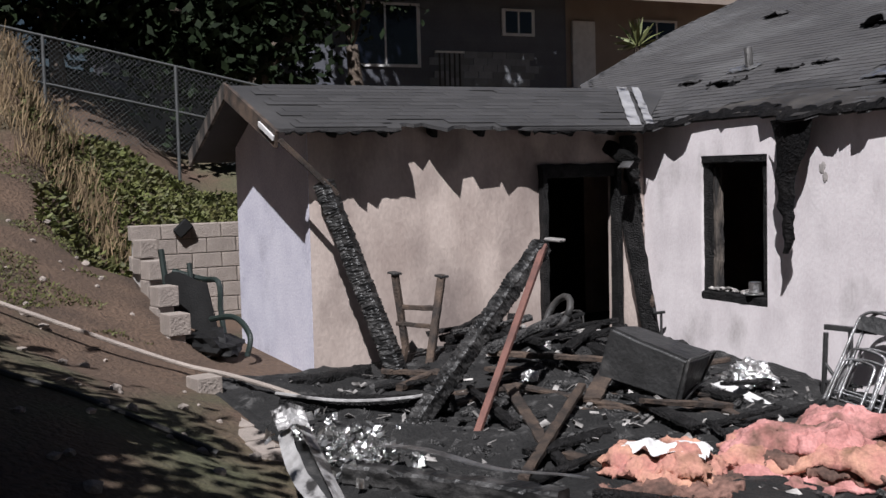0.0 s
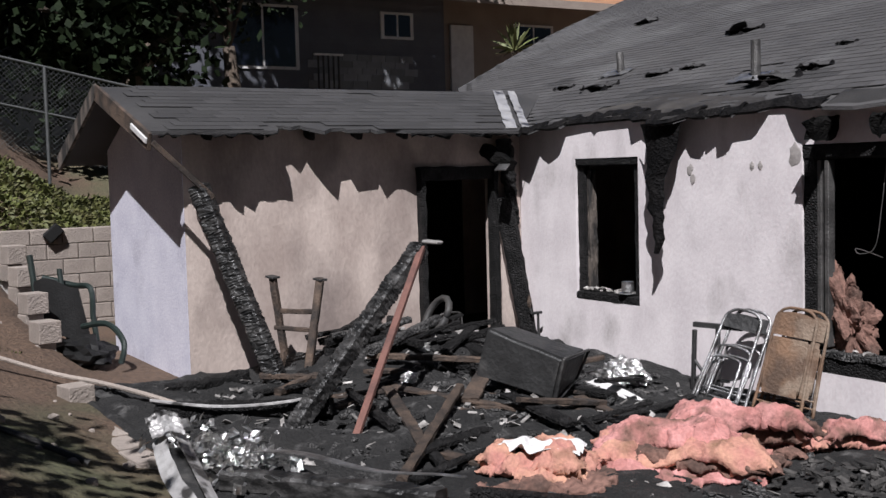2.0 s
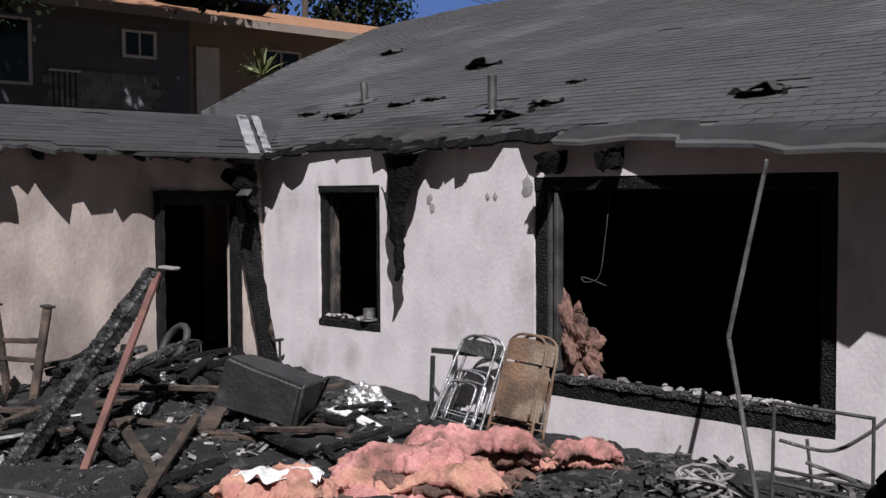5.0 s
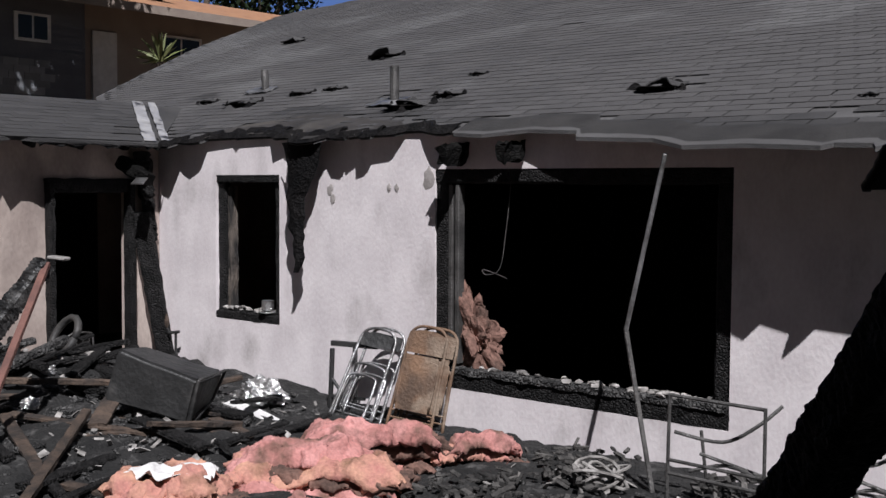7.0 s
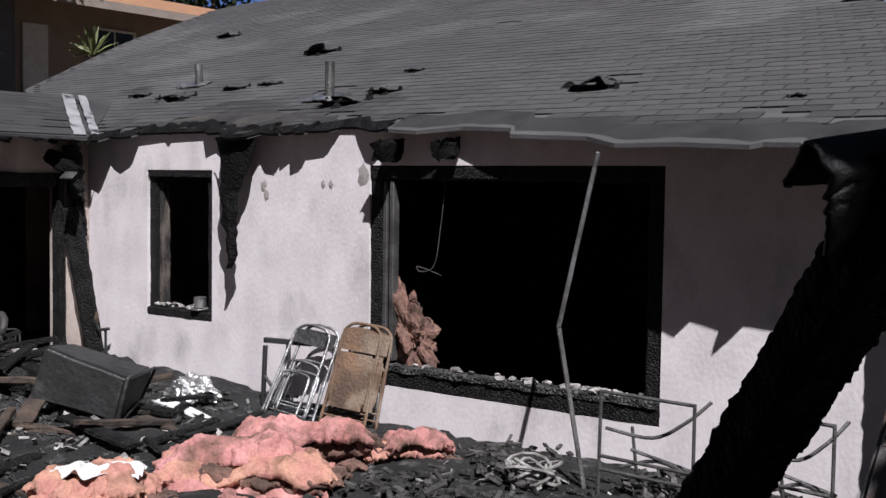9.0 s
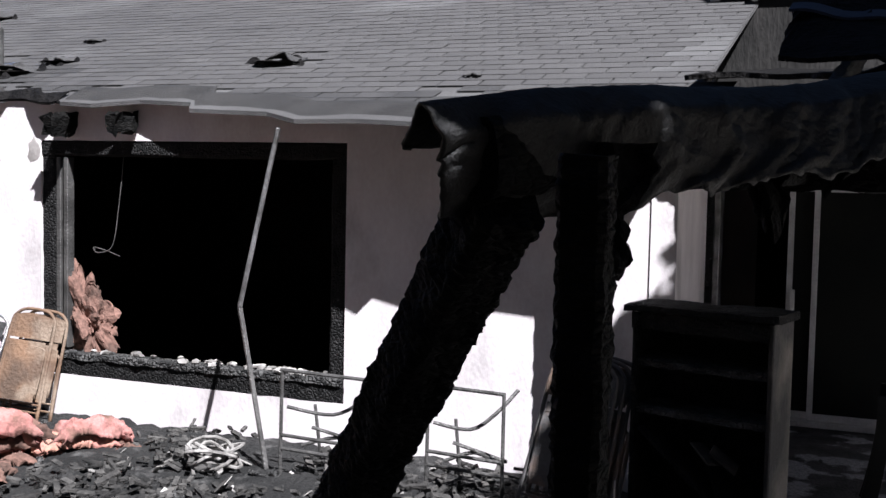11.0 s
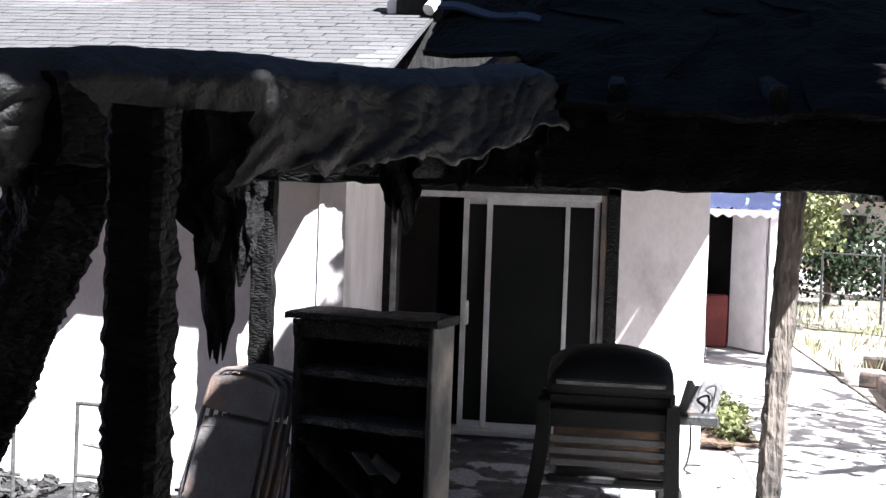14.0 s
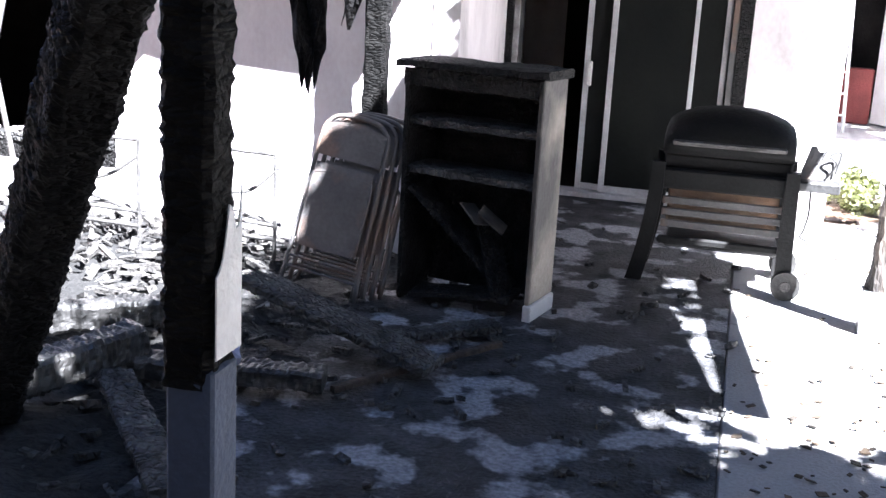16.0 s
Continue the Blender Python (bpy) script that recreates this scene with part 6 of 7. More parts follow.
def blades(name, n, region, size, mat, label, seed, up=1.0, spread=0.5, width=0.12, keep=None):
    """Blades or leaves strewn over the ground."""
    bm_v, bm_f = [], []
    rr = random.Random(seed)
    x0, x1, y0, y1 = region
    while n > 0:
        x, y = rr.uniform(x0, x1), rr.uniform(y0, y1)
        if keep and not keep(x, y):
            n -= 0.2
            continue
        n -= 1
        b = Vector((x, y, ground_z(x, y) - 0.01 + rr.random() * size * 0.5 * (up < 0.8)))
        u = Vector((rr.gauss(0, spread), rr.gauss(0, spread), up)).normalized() * size * rr.uniform(0.5, 1.4)
        w = Vector((rr.gauss(0, 1), rr.gauss(0, 1), rr.gauss(0, 0.3))).normalized() * size * width
        k = len(bm_v)
        bm_v += [b - w * 0.4, b + u * 0.5 + w, b + u, b + u * 0.5 - w]
        bm_f.append((k, k + 1, k + 2, k + 3))
    me = bpy.data.meshes.new(name)
    me.from_pydata(bm_v, [], bm_f)
    me.materials.append(mat)
    return tagged(new(name, me), label, name.replace("_", " "), kind="stuff")


blades("ivy", 26000, (-11.5, -5.2, -5.6, 1.2), 0.10, M_IVY, "sunlit green and brown ivy covering the bank", 1, 0.5, 0.9, 0.40, lambda x, y: x < -5.25 and ground_z(x, y) < 3.4 and y > -5.5 + 0.6 * noise.noise(Vector((x, y, 0))))
blades("dry_grass", 7000, (-14, -6.5, -7.6, -4.2), 0.32, M_DRY, "tall dry straw-coloured grass on the slope", 2, 1.0, 0.35, 0.03, lambda x, y: noise.noise(Vector((x * 0.8, y * 0.8, 5))) > -0.25)
blades("weeds", 9000, (-8, -1.0, -7.8, -5.0), 0.045, M_IVY, "low sparse weeds on the bank", 3, 0.7, 0.8, 0.25, lambda x, y: noise.noise(Vector((x * 0.9, y * 0.9, 2))) > 0.0)
blades("leaf_litter", 1500, (9.0, 13.0, -5.0, 3.0), 0.05, M_BARK, "brown fallen leaves and cinders on the paving", 4, 0.25, 1.0, 0.35)

# ---- chain-link fence ----
fn = thing("chain_link_fence", "galvanised chain-link fence on the slope", "fence", (-10, -4, 2.6))
FA, FB = Vector((-10, -7.6, 5.05)), Vector((-10, 2.4, 2.92))
for k in range(5):
    p = FA.lerp(FB, 0.05 + k * 0.22)
    bm = B()
    tube(bm, [(p.x, p.y, p.z - 2.0), (p.x, p.y, p.z)], 0.03, 8)
    part("post", bm, M_WIRE, fn)
for dz, r_ in ((0.0, 0.022), (-0.79, 0.02)):
    bm = B()
    tube(bm, [FA + Vector((0, 0, dz)), FB + Vector((0, 0, dz))], r_, 8)
    part("rail", bm, M_WIRE, fn)
bm_v, bm_f = [], []
d = FB - FA
H = 1.55
for sgn in (1, -1):
    k = -H
    while k < d.y + H:
        a, b = k, k + H
        pa, pb = (a, 0.0), (b, H)
        if sgn < 0:
            pa, pb = (a, H), (b, 0.0)
        if pa[0] >= 0 and pb[0] <= d.y:
            P3 = [FA + d * (q[0] / d.y) + Vector((0, 0, -q[1])) for q in (pa, pb)]
            i0 = len(bm_v)
            bm_v += [P3[0] + Vector((0, 0, 0.004)), P3[1] + Vector((0, 0, 0.004)), P3[1] - Vector((0, 0, 0.004)), P3[0] - Vector((0, 0, 0.004))]
            bm_f.append((i0, i0 + 1, i0 + 2, i0 + 3))
        k += 0.085
me = bpy.data.meshes.new("mesh")
me.from_pydata(bm_v, [], bm_f)
me.materials.append(M_WIRE)
ob = new("wire_mesh", me)
ob.parent = fn
ob.matrix_parent_inverse = Matrix.Translation(-fn.location)

bm = B()
box(bm, -420, -419, 80, 1100, -20, 300)
whole("backdrop", bm, M_SKY, "clear blue sky far behind the hill", "sky", kind="structure")

# ---- house on the hill ----
HX = -16.0
fh = thing("hill_house", "grey-blue sided house with an orange-brown roof on the hill", "house", (HX, 8, 3.5))
bm = B()
box(bm, HX - 7, HX, -2.0, 9.2, 2.5, 6.8)
part("wall", bm, M_BLUEWALL, fh)
bm = B()
box(bm, HX - 7, HX - 0.6, 9.21, 19.0, 2.5, 6.92)
part("wall", bm, M_TANWALL, fh, "tan painted wall")
k = 0
for r in range(20):
    z = 3.0 + r * 0.19
    bm = B()
    y0 = 2.0
    obox(bm, pose(HX + 0.02, 3.6, z, 0, 6, 0), 0.02, 11.0, 0.20)
    part("siding_board", bm, M_BLUEWALL, fh)


for r in range(5):
    for c in range(7):
        bm = B()
        obox(bm, pose(HX + 0.045, 5.30 + c * 0.42 + 0.14 * (r % 3), 4.34 + r * 0.17, 0, 7, 0), 0.02, 0.41, 0.19)
        part("siding_shingle", bm, M_PALESIDE, fh, "pale grey siding shingle")


def far_window(y0, y1, z0, z1, x=HX + 0.05, mull=True):
    bm = B()
    box(bm, x - 0.04, x + 0.03, y0 - 0.07, y1 + 0.07, z0 - 0.07, z1 + 0.07)
    w = part("window", bm, M_WHITEPAINT, fh, "pale-framed window")
    n = 2 if mull else 1
    for i in range(n):
        a = y0 + (y1 - y0) * i / n
        bm = B()
        box(bm, x + 0.025, x + 0.04, a + 0.03, a + (y1 - y0) / n - 0.03, z0, z1)
        part("pane", bm, M_WINDARK, w)


far_window(3.0, 4.78, 4.75, 6.2)
far_window(7.28, 8.12, 5.62, 6.18)
far_window(11.95, 13.25, 5.45, 6.15, HX - 0.55)
bm = B()
box(bm, HX - 0.62, HX - 0.52, 9.75, 10.5, 4.1, 6.1, 0.01)
part("door", bm, M_WHITEPAINT, fh, "pale entrance door")
bm = B()
a = [bm.verts.new(p) for p in ((HX + 0.8, -2.6, 6.72), (HX + 0.8, 20, 6.72), (HX - 3.5, 20, 7.85), (HX - 3.5, -2.6, 7.85))]
b = [bm.verts.new((v.co.x, v.co.y, v.co.z - 0.16)) for v in a]
bm.faces.new(a)
bm.faces.new(b[::-1])
for i in range(4):
    bm.faces.new((a[i], b[i], b[(i + 1) % 4], a[(i + 1) % 4]))
bmesh.ops.recalc_face_normals(bm, faces=bm.faces)
part("roof", bm, M_ORROOF, fh)
bm = B()
box(bm, HX + 0.80, HX + 0.84, -2.6, 20, 6.52, 6.74)
part("gutter", bm, M_TANWALL, fh, "tan gutter")
bm = B()
obox(bm, pose(HX - 1.6, 11.0, 7.42, 0, -14.6, 0), 1.4, 3.6, 0.05)
part("roof_panel", bm, M_WINDARK, fh, "dark solar panel")
rail = thing("balcony_rail", "short dark railing below the hill house window", "railing", (HX + 0.6, 5.3, 4.4))
for i in range(5):
    bm = B()
    box(bm, HX + 0.58, HX + 0.62, 5.1 + i * 0.14, 5.13 + i * 0.14, 4.0, 5.0)
    part("baluster", bm, M_DKSTEEL, rail)
bm = B()
box(bm, HX + 0.57, HX + 0.63, 5.0, 5.8, 5.0, 5.05)
part("top_rail", bm, M_WHITEPAINT, rail)


def yucca(at, r, n, label, seed):
    t = thing("yucca", label, "yucca", at)
    rr = random.Random(seed)
    bm = B()
    tube(bm, [at, (at[0], at[1], at[2] + r * 0.8)], r * 0.10, 7)
    part("trunk", bm, M_BARK, t)
    c = Vector((at[0], at[1], at[2] + r * 0.8))
    for i in range(n):
        a, e = rr.uniform(0, 6.28), rr.uniform(-0.2, 1.5)
        d_ = Vector((math.cos(a) * math.cos(e), math.sin(a) * math.cos(e), math.sin(e)))
        w_ = d_.orthogonal().normalized() * r * 0.05
        bm = B()
        p0, p1, p2 = c, c + d_ * r * 0.5, c + d_ * r + Vector((0, 0, -0.1 * r))
        v = [bm.verts.new(q) for q in (p0 - w_ * 0.4, p1 - w_, p2, p1 + w_, p0 + w_ * 0.4)]
        bm.faces.new(v)
        part("leaf", bm, M_YELLEAF, t)


yucca((-12.5, 9.0, 4.3), 0.8, 26, "spiky green yucca in front of the hill house", 4)
# trees on the hill, dark against the house; their shade is in the leaf colour
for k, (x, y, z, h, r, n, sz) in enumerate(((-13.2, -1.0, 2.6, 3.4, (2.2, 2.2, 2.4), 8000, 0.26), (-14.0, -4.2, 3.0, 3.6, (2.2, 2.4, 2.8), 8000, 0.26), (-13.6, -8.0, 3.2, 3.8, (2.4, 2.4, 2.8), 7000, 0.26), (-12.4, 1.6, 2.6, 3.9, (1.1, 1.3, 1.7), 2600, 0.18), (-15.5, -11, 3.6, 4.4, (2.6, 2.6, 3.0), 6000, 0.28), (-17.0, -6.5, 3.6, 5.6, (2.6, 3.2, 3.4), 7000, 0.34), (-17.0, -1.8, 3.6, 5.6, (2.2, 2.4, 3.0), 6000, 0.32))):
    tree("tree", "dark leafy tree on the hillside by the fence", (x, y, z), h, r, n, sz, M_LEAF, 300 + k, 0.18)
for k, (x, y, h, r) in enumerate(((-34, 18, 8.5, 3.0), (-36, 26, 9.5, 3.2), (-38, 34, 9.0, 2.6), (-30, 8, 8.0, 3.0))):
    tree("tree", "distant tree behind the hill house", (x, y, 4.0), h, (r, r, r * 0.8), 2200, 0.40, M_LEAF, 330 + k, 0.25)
up = thing("utility_pole", "distant wooden utility pole with crossarm", "utility pole", (-30, 24, 4))
bm = B()
tube(bm, [(-30, 24, 4), (-30, 24, 13.5)], 0.14, 8)
part("pole", bm, M_BARK, up)
bm = B()
box(bm, -30.1, -29.9, 23, 25, 12.4, 12.6)
part("crossarm", bm, M_BARK, up)
for k in range(3):
    bm = B()
    tube(bm, [(-30, 23.2 + 0.8 * k, 12.7), (-34, 60, 11.5 + 0.4 * k)], 0.02, 5)
    part("cable", bm, M_RUBBER, up)
# crown sits above the view, added to cast shade on the hill house
tt = tree("tree", "tall tree with an unseen crown added to shade the hill house", (-12.8, -1.4, 2.6), 8.4, (2.2, 4.6, 1.6), 3400, 0.34, M_LEAF, 345, 0.2, (0.6, 5.6), clumps=40)
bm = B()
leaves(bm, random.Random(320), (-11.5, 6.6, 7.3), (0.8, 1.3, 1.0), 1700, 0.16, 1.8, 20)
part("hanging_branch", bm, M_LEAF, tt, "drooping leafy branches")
# unseen trees added on the slope behind the viewer to block low sky light
for k, (x, y) in enumerate(((0.5, -15.5), (4.5, -16.5), (8.5, -16.0), (12.5, -16.5), (16.5, -15.5), (20.5, -14.0), (22.5, -9.5))):
    tree("unseen_slope_tree", "unseen leafy tree added behind the yard to block sky light", (x, y, ground_z(x, y) - 0.2), 5.2, (2.5, 2.3, 3.4), 2600, 0.5, M_LEAF, 380 + k, 0.2, clumps=60)
# out-of-view trees, added to shade the near ground, paving and patio cover
tree("unseen_shade_tree", "unseen leafy tree shading the near bank", (5.2, -11.4, 1.2), 4.2, (3.4, 1.7, 1.3), 9000, 0.24, M_LEAF, 350, 0.2, (0.2, 1.4))
tree("unseen_shade_tree", "unseen dense leafy tree added to shade the patio cover", (13.6, -7.6, 0.0), 5.1, (1.2, 1.9, 0.55), 5200, 0.26, M_LEAF, 351, 0.2, (-1.45, 1.75), clumps=80)
tree("unseen_shade_tree", "unseen broad leafy tree added to shade the bare soil", (13.0, -11.0, 0.3), 5.6, (2.0, 1.9, 0.8), 5200, 0.30, M_LEAF, 356, 0.2, (-0.6, 1.6), clumps=110)
tree("unseen_shade_tree", "unseen broad leafy tree added to shade the bare soil", (16.5, -12.0, 0.6), 5.6, (2.2, 1.9, 0.8), 5200, 0.30, M_LEAF, 357, 0.2, (-0.3, 1.4), clumps=110)
tree("unseen_shade_tree", "leafy tree dappling the front of the paving", (15.8, -9.0, 0.0), 5.1, (1.6, 1.25, 0.5), 2600, 0.22, M_LEAF, 354, 0.2, (-1.2, 3.05), clumps=46)
tree("unseen_shade_tree", "unseen dense leafy tree added over the patio cover for shade", (12.7, -7.0, 0.0), 5.1, (0.98, 1.55, 0.5), 4600, 0.28, M_LEAF, 353, 0.18, (-0.65, 4.1), clumps=110)
tree("unseen_shade_tree", "leafy tree dappling the paving", (16.5, 1.5, 0.0), 5.2, (2.0, 3.2, 1.1), 1000, 0.22, M_LEAF, 352, 0.2, (-0.9, 0.0), clumps=22)

# ---- beyond the patio ----
gh = thing("outbuilding", "white outbuilding with an open door and a blue awning", "outbuilding", (12.2, 9.5, 0))
for bxs in ((11.2, 11.69, 9.0, 9.15, -0.1, 3.0), (12.64, 12.82, 9.0, 9.15, -0.1, 3.0), (11.70, 12.63, 9.0, 9.15, 2.15, 3.0), (12.68, 12.82, 9.16, 13.0, -0.1, 3.0), (11.2, 12.65, 10.6, 10.7, -0.1, 3.0)):
    bm = B()
    box(bm, *bxs)
    part("wall", bm, M_WHITE if bxs[2] < 10 else M_SOOT, gh)
bm = B()
obox(bm, pose(12.43, 9.50, 1.02, 0, 0, -58), 0.72, 0.04, 2.0, 0.004)
part("door", bm, M_WHITEPAINT, gh, "white door standing open")
bm = B()
box(bm, 11.74, 12.2, 9.7, 9.9, 0.0, 0.75, 0.02)
part("red_cabinet", bm, M_RED, gh, "dull red cabinet inside the door")
bm = B()
sheet(bm, lambda u, v: (11.66 + 1.12 * u, 8.98 - 0.55 * v, 2.34 - 0.38 * v + (0.03 * math.sin(u * 40) if v > 0.98 else 0)), 44, 8, 0.01)
part("awning", bm, M_AWN, gh, "blue striped awning with a scalloped edge")
bm = B()
sheet(bm, lambda u, v: (11.66 + 1.12 * u, 8.425, 1.965 - (0.09 + 0.02 * math.sin(u * 44)) * v), 60, 2, 0.008)
part("valance", bm, M_WHITEPAINT, gh, "white scalloped valance")
bm = B()
box(bm, 10.9, 13.0, 8.7, 13.2, 3.0, 3.12)
part("roof", bm, M_SHINGLE, gh)
ld = thing("ladder", "white step ladder leaning by the outbuilding door", "ladder", (11.75, 8.6, 0))
for p, q in (((11.52, 8.55, 0.0), (11.54, 8.75, 1.65)), ((11.79, 8.55, 0.0), (11.725, 8.75, 1.65))):
    bm = B()
    bar(bm, p, q, 0.03, 0.05, 0.004)
    part("rail", bm, M_WHITEPAINT, ld)
for k in range(6):
    bm = B()
    z = 0.22 + 0.27 * k
    bar(bm, (11.53, 8.55 + z * 0.11, z), (11.785 - 0.038 * z, 8.55 + z * 0.11, z), 0.06, 0.025, 0.004)
    part("rung", bm, M_WHITEPAINT, ld)
tb = thing("flower_bed", "low yellow-green shrubs at the wall corner", "shrub", (11.45, 2.95, 0))
bm = B()
leaves(bm, random.Random(71), (11.48, 3.25, 0.14), (0.20, 0.62, 0.13), 1500, 0.06, 0.1, 40)
part("foliage", bm, M_YELLEAF, tb)
bm = B()
sheet(bm, lambda u, v: (11.25 + 0.48 * u, 2.70 + 1.65 * v, 0.02 + 0.03 * noise.noise(Vector((u * 4, v * 9, 3)))), 10, 24, 0.02)
part("soil", bm, M_DIRT, tb, "brown soil of the bed")
bm = B()
for x0, x1, y0, y1 in ((13.2, 19, -8, 30),):
    sheet(bm, lambda u, v: (13.22 + 8 * u, -6 + 40 * v, 0.02 + 0.02 * noise.noise(Vector((u * 9, v * 30, 0)))), 30, 60, 0.02)
whole("verge", bm, M_PALESOIL, "dry straw-coloured verge beside the paving", "verge", kind="structure")
bm = B()
sheet(bm, lambda u, v: (12.5 + 22 * u, 26 + 7 * v, 0.12), 8, 4, 0.05)
whole("road", bm, M_CONC, "pale sunlit road beyond the fence", "road", kind="structure")
wl = thing("timber_edging", "low split timber edging along the verge", "edging", (13.9, 7, 0))
for k, (p, q) in enumerate((((13.3, 6.4, 0.1), (14.3, 6.0, 0.12)), ((13.7, 8.0, 0.1), (14.9, 7.3, 0.12)), ((13.3, 4.4, 0.08), (13.5, 6.2, 0.10)))):
    bm = B()
    log(bm, p, q, 0.14, 0.16, 14, 0.015, 400 + k)
    part("timber", bm, M_OLDWOOD, wl)
bm = B()
box(bm, 13.24, 13.66, 6.60, 6.95, -0.02, 0.16, 0.015)
whole("concrete_slab", bm, M_CONC, "pale concrete slab lying at the edge of the verge", "slab")
pf = thing("wire_fence", "thin wire fence along the verge", "fence", (14, 14, 0))
for k in range(6):
    bm = B()
    tube(bm, [(13.6 + 0.9 * k, 16 - 0.8 * k, 0), (13.6 + 0.9 * k, 16 - 0.8 * k, 1.3)], 0.025, 6)
    part("post", bm, M_WIRE, pf)
for z in (0.5, 1.25):
    bm = B()
    tube(bm, [(13.6, 16, z), (18.1, 12, z)], 0.014, 5)
    part("wire", bm, M_WIRE, pf)
pt = thing("palm_trunk", "thick pale palm trunk beside the verge", "palm", (14.25, 6.6, 0))
bm = B()
tube(bm, [(14.25, 6.6, 0), (14.26, 6.6, 0.9), (14.25, 6.6, 2.0), (14.25, 6.6, 6.0)], 0.20, 14)
part("trunk", bm, M_GREYWOOD, pt)
for k in range(12):
    bm = B()
    z = 0.25 + k * 0.33
    bmesh.ops.create_cone(bm, cap_ends=True, segments=14, radius1=0.212, radius2=0.204, depth=0.03, matrix=Matrix.Translation((14.255, 6.6, z)))
    part("ring", bm, M_BARK, pt)
bm = B()
leaves(bm, random.Random(72), (14.25, 6.5, 5.0), (0.9, 1.0, 0.7), 900, 0.3, 1.0, 14)
part("fronds", bm, M_YELLEAF, pt)
for k, (x, y, h, r, mt) in enumerate(((14.6, 20, 3.4, 1.4, M_YELLEAF), (16.2, 23, 3.6, 1.6, M_LEAF), (18.5, 26, 4.4, 2.0, M_LEAF), (14.2, 40, 6.0, 2.6, M_LEAF), (18, 42, 6, 3, M_LEAF), (22, 40, 7, 3, M_LEAF), (15.8, 11.5, 5.4, 1.5, M_YELLEAF), (10, 46, 7, 3, M_LEAF), (26, 44, 7, 3, M_LEAF))):
    tree("tree", "sunlit green tree beyond the fence" if y < 30 else "far tree beyond the road", (x, y, 0), h, (r, r, r * 0.9), 1700 if y < 30 else 1300, 0.16 if y < 30 else 0.4, mt, 360 + k, 0.14, droop=0.8)
blades("verge_grass", 3000, (13.3, 19, 4, 18), 0.28, M_PALEGRASS, "tall pale grass along the verge", 8, 1.0, 0.4, 0.05, lambda x, y: noise.noise(Vector((x * 0.7, y * 0.7, 8))) > -0.1)
fb = thing("far_house", "pale low house with a flat grey roof beyond the road", "house", (17, 44, 0))
bm = B()
box(bm, 13.5, 24, 44, 50, 0, 2.7)
part("wall", bm, M_WHITEPAINT, fb)
bm = B()
box(bm, 13.0, 24.5, 43.2, 50.5, 2.7, 3.0, 0.05)
part("roof", bm, M_SHINGLE, fb)
for x0 in (14.6, 17.2, 20.4):
    bm = B()
    box(bm, x0, x0 + 1.3, 43.95, 44.0, 1.0, 2.1)
    part("window", bm, M_WINDARK, fb, "dark window")
for k, (x, y, h, r, mt) in enumerate(((13.9, 15.5, 1.9, 0.9, M_YELLEAF), (15.2, 18.5, 1.2, 1.0, M_LEAF), (17.0, 21.0, 1.0, 1.2, M_LEAF), (15.0, 30.0, 3.8, 1.8, M_LEAF))):
    tree("shrub", "sunlit grey-green shrub beyond the fence", (x, y, 0), h, (r, r, r * 0.8), 1500, 0.14, mt, 395 + k, 0.07, droop=0.8)
bm = B()
box(bm, 13.72, 13.98, 6.36, 6.52, 0.03, 0.38, 0.03)
whole("yellow_tub", bm, M_YELLEAF, "bright yellow plastic tub on the verge", "tub")

# ---- debris on the patio floor ----
for k, (p, q, w_, h_) in enumerate((((8.38, -1.90, 0.32), (9.32, -2.04, 0.06), 0.22, 0.05), ((8.20, -2.80, 0.12), (8.85, -3.55, 0.06), 0.14, 0.05), ((8.15, -2.62, 0.10), (8.95, -2.42, 0.08), 0.15, 0.09), ((7.25, -2.60, 0.14), (8.10, -2.0, 0.16), 0.15, 0.13), ((7.75, -3.55, 0.12), (8.17, -2.56, 0.20), 0.16, 0.14), ((8.9, -1.75, 0.04), (9.45, -1.35, 0.06), 0.12, 0.05))):
    timber("charred_plank", p, q, w_, h_, M_CHARASH if k in (2, 3, 4) else M_ASHCHAR, "charred plank fallen across the patio", 420 + k, 30, 0.008, "charred planks on the patio", scales=0.012 if k in (2, 3, 4) else 0.006)
bm = B()
log(bm, (8.98, -2.40, 0.03), (9.52, -1.58, 0.05), 0.035, 0.03, 14, 0.006, 431)
whole("burnt_stick", bm, M_OLDWOOD, "thin scorched stick on the patio floor", "stick")
bm = B()
lump(bm, (8.55, -2.55, 0.18), 0.07, 2, 0.6, 2, 4, (1.2, 1, 1))
whole("blue_scrap", bm, M_TRIMBLUE, "small blue plastic scrap among the charred planks", "scrap")
bm = B()
rg = random.Random(91)
for i in range(420):
    x, y = rg.uniform(7.2, 10.6), rg.uniform(-4.2, 1.5)
    if x > 9.4 and rg.random() < 0.55:
        continue
    obox(bm, pose(x, y, 0.015, rg.uniform(-20, 20), rg.uniform(-20, 20), rg.uniform(0, 180)), rg.uniform(0.02, 0.12), rg.uniform(0.01, 0.05), rg.uniform(0.008, 0.03))
tagged(link("cinders", bm, M_ASHCHAR), "black cinders strewn over the patio", "cinders", kind="stuff")

bm = B()
rg = random.Random(93)
for i in range(520):
    x, y = rg.uniform(10.58, 13.1), rg.uniform(-4.6, 7.0)
    if rg.random() < 0.6:
        x, y = rg.uniform(10.58, 11.9), rg.gauss(-2.6, 1.1)
    if y > 2.4 and x < 11.3 or y < -5.0:
        continue
    k = rg.uniform(0.010, 0.028)
    obox(bm, pose(x, y, 0.010, rg.uniform(-15, 15), rg.uniform(-15, 15), rg.uniform(0, 180)), k * 1.6, k, 0.004)
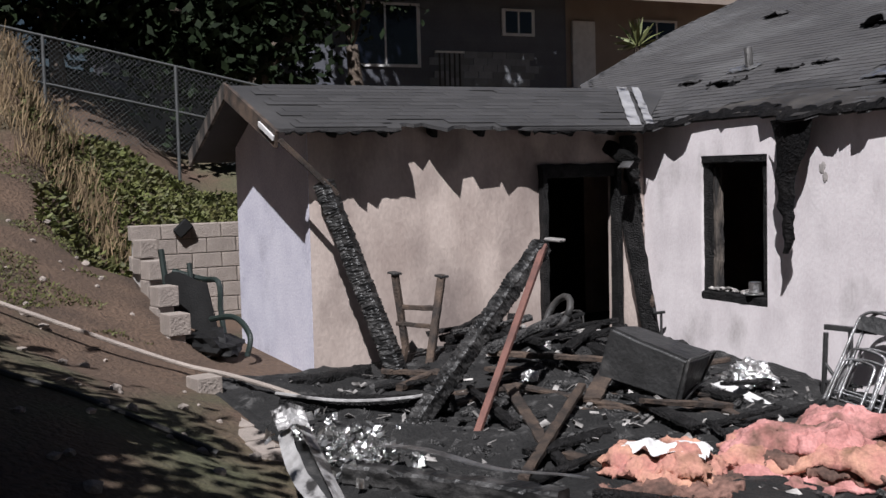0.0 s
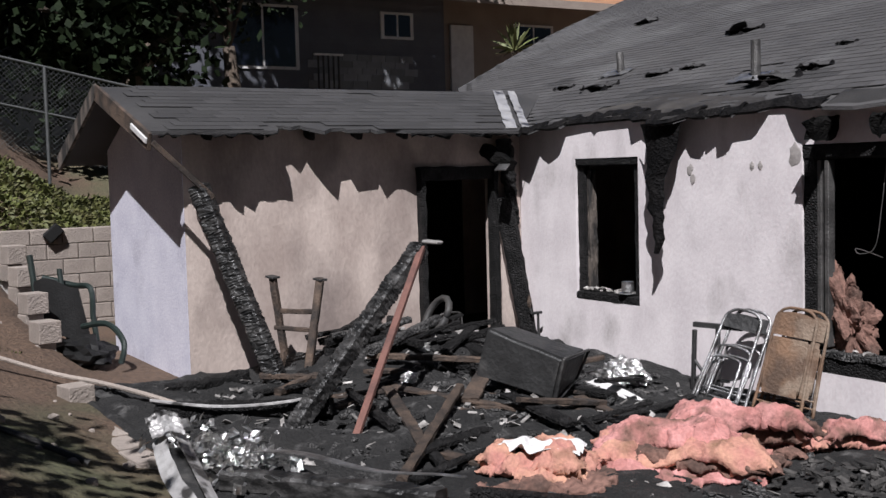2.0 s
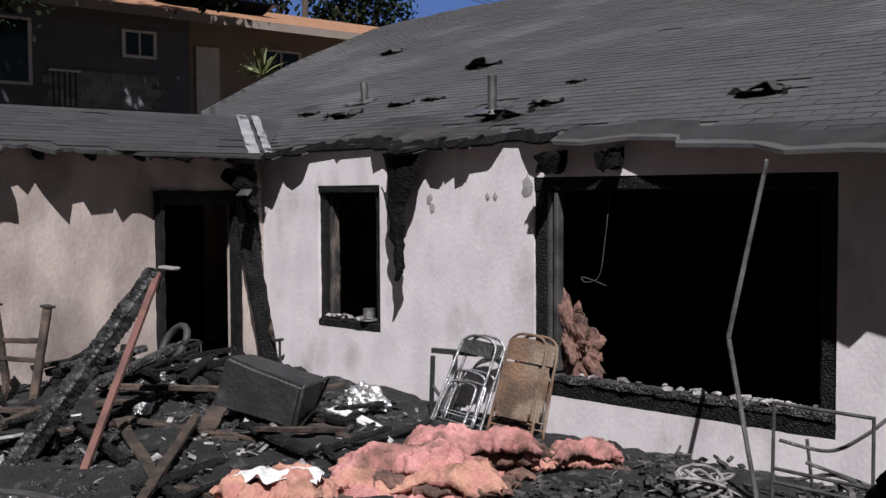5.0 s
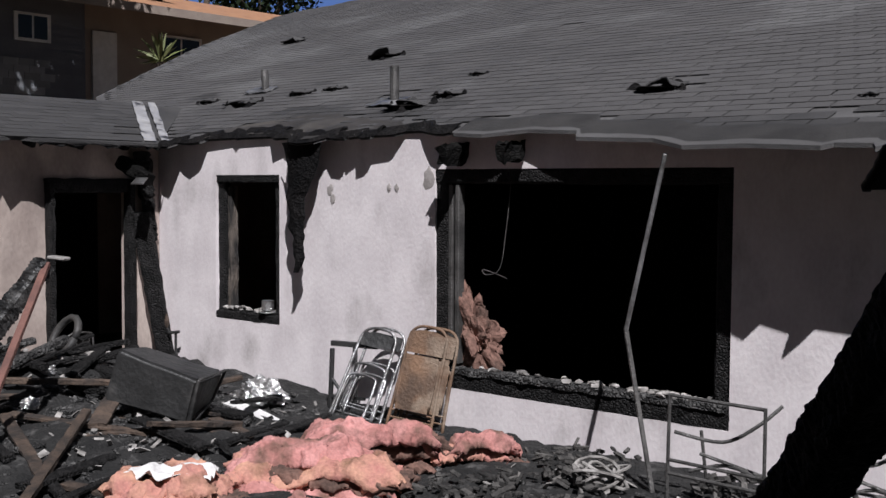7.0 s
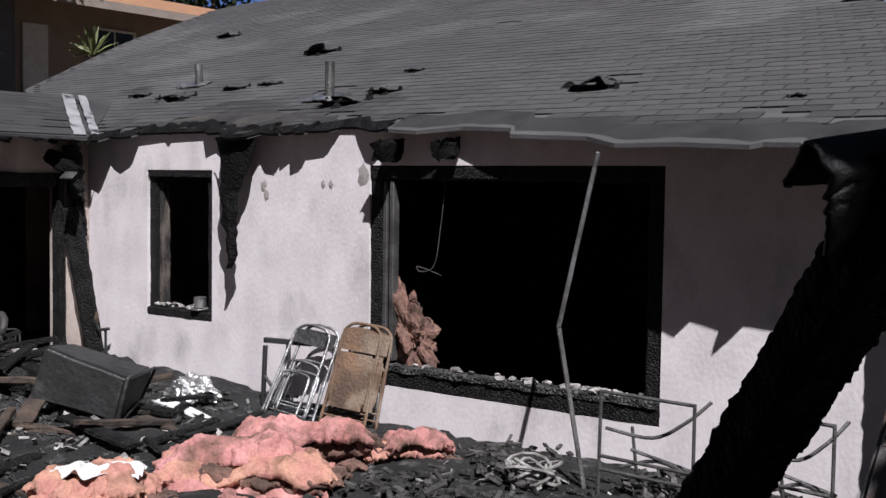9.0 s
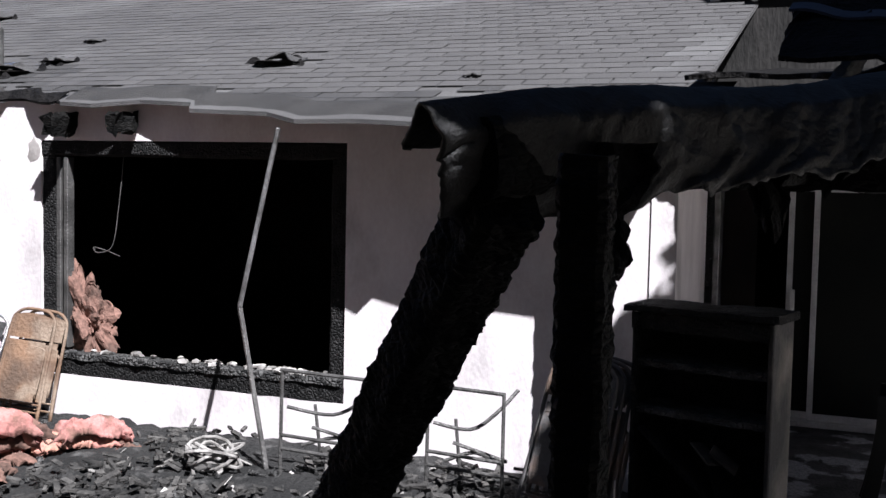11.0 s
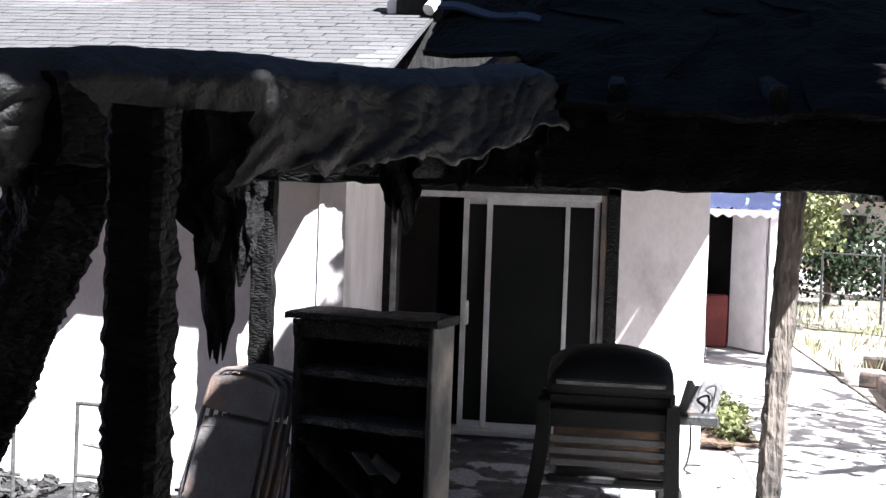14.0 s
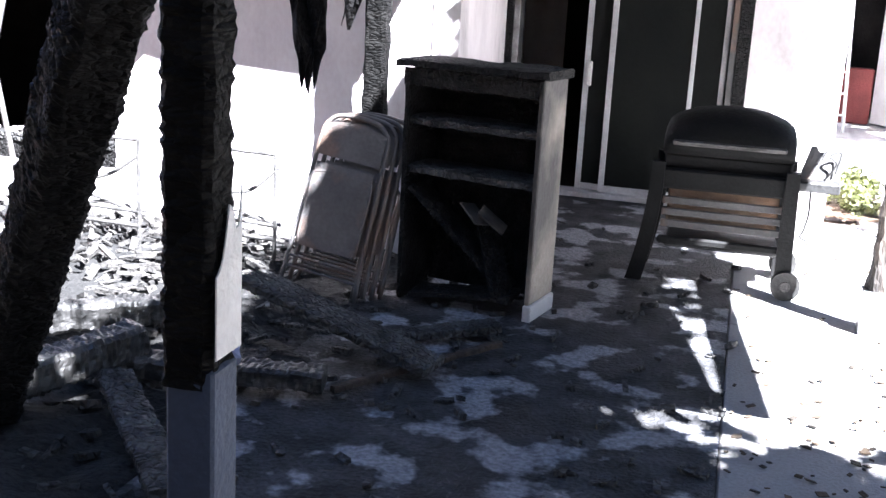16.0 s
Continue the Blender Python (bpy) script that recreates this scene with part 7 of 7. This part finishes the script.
tagged(link("leaf_litter", bm, M_LITTER), "dry brown leaves and cinders scattered on the paving", "leaf litter", kind="stuff")

# ---- shingles ----
def tab_mesh(name, w, h, mat):
    me = bpy.data.meshes.new(name)
    t = 0.0045
    v = [(-w / 2, 0, 0.004), (w / 2, 0, 0.004), (w / 2, h, 0), (-w / 2, h, 0), (-w / 2, 0, 0.004 + t), (w / 2, 0, 0.004 + t), (w / 2, h, t * 0.5), (-w / 2, h, t * 0.5)]
    me.from_pydata(v, [], [(4, 5, 6, 7), (0, 1, 5, 4), (1, 2, 6, 5), (3, 0, 4, 7), (2, 3, 7, 6), (3, 2, 1, 0)])
    me.materials.append(mat)
    return me


POLY = EDGE + LEFT
CS = 1 / math.sqrt(1 + SL * SL)
rg = random.Random(55)
tab = tab_mesh("shingle", 0.288, 0.17, M_SHINGLE)
near, verts, faces, dverts, dfaces = [], [], [], [], []
row, y = 0, -0.66
while y < 8.8:
    x = -7.4 + (row % 3) * 0.1
    while x < 8.95:
        x += 0.30
        if not (inside(x - 0.12, y + 0.02, POLY) and inside(min(x + 0.12, 8.94), y + 0.02, POLY)):
            continue
        scorched = 0.20 * math.exp(-((x - 2.0) ** 2) / 5.0)
        burnt = y < scorched * 2.2 + 0.25 * noise.noise(Vector((x * 2, y * 2, 0)))
        if (burnt and rg.random() < 0.22) or rg.random() < 0.0008 or (x > 4.1 and y < edge_y(x) + 0.22):
            continue
        if (x - 5.55) ** 2 + (y - 0.95) ** 2 < 0.05 or (x - 2.35) ** 2 + (y - 1.05) ** 2 < 0.03:
            continue
        j = rg.uniform(-0.004, 0.004)
        ob_m = Matrix.Translation((x, y + j, main_z(y) + 0.002)) @ Matrix.Rotation(math.atan(SL) + rg.uniform(0, 0.015), 4, "X") @ Matrix.Rotation(rg.uniform(-0.012, 0.012), 4, "Z")
        if 4.6 < x < 8.6 and y < 2.6 and not burnt and len(near) < 300:
            near.append(ob_m)
        elif burnt or noise.noise(Vector((x * 1.1, y * 1.6, 9))) * 0.9 + 1.0 * math.exp(-((x - 2.2) ** 2) / 2.2 - (y - 0.5) ** 2 / 0.35) > 0.62:
            k0 = len(dverts)
            dverts += [ob_m @ v.co for v in tab.vertices]
            dfaces += [tuple(k0 + i for i in p.vertices) for p in tab.polygons]
        else:
            k0 = len(verts)
            verts += [Vector((min(w_.x, 8.945), w_.y, w_.z)) for w_ in (ob_m @ v.co for v in tab.vertices)]
            faces += [tuple(k0 + i for i in p.vertices) for p in tab.polygons]
    y += 0.140 * CS
    row += 1
me = bpy.data.meshes.new("shingles")
me.from_pydata(verts, [], faces)
me.materials.append(M_SHINGLE)
ob = tagged(new("shingles", me), "rows of grey asphalt shingles", kind="stuff")
ob.parent = roof_main
for m_ in near:
    ob = new("shingle", tab)
    ob.parent = roof_main
    ob.matrix_basis = m_
me = bpy.data.meshes.new("scorched_shingles")
me.from_pydata(dverts, [], dfaces)
me.materials.append(M_WSHINGLE)
ob = tagged(new("scorched_shingles", me), "scorched dark patches of shingles", kind="stuff")
ob.parent = roof_main
wtab = tab_mesh("shingle", 0.296, 0.17, M_WSHINGLE)
verts, faces = [], []
ws = WS
WPOLY = NOTCH + [(RX, 1.2), (RX, -4.22)]
x = 0.36
row = 0
while x > RX + 0.05:
    y = -4.2 + (row % 3) * 0.1
    while y < 0.9:
        y += 0.30
        if y > -0.35 + (0.38 - x) * 0.75 or rg.random() < 0.02 or not (inside(x - 0.01, y - 0.13, WPOLY) and inside(x - 0.01, y + 0.13, WPOLY)):
            continue
        z = 2.455 + (0.38 - x) * ws
        ob_m = Matrix.Translation((x, y, z + 0.004)) @ Matrix.Rotation(math.pi / 2, 4, "Z") @ Matrix.Rotation(math.atan(ws) + rg.uniform(0, 0.03), 4, "X")
        ob = new("shingle", wtab)
        ob.parent = roof_wing
        ob.matrix_basis = ob_m
    x -= 0.13
    row += 1
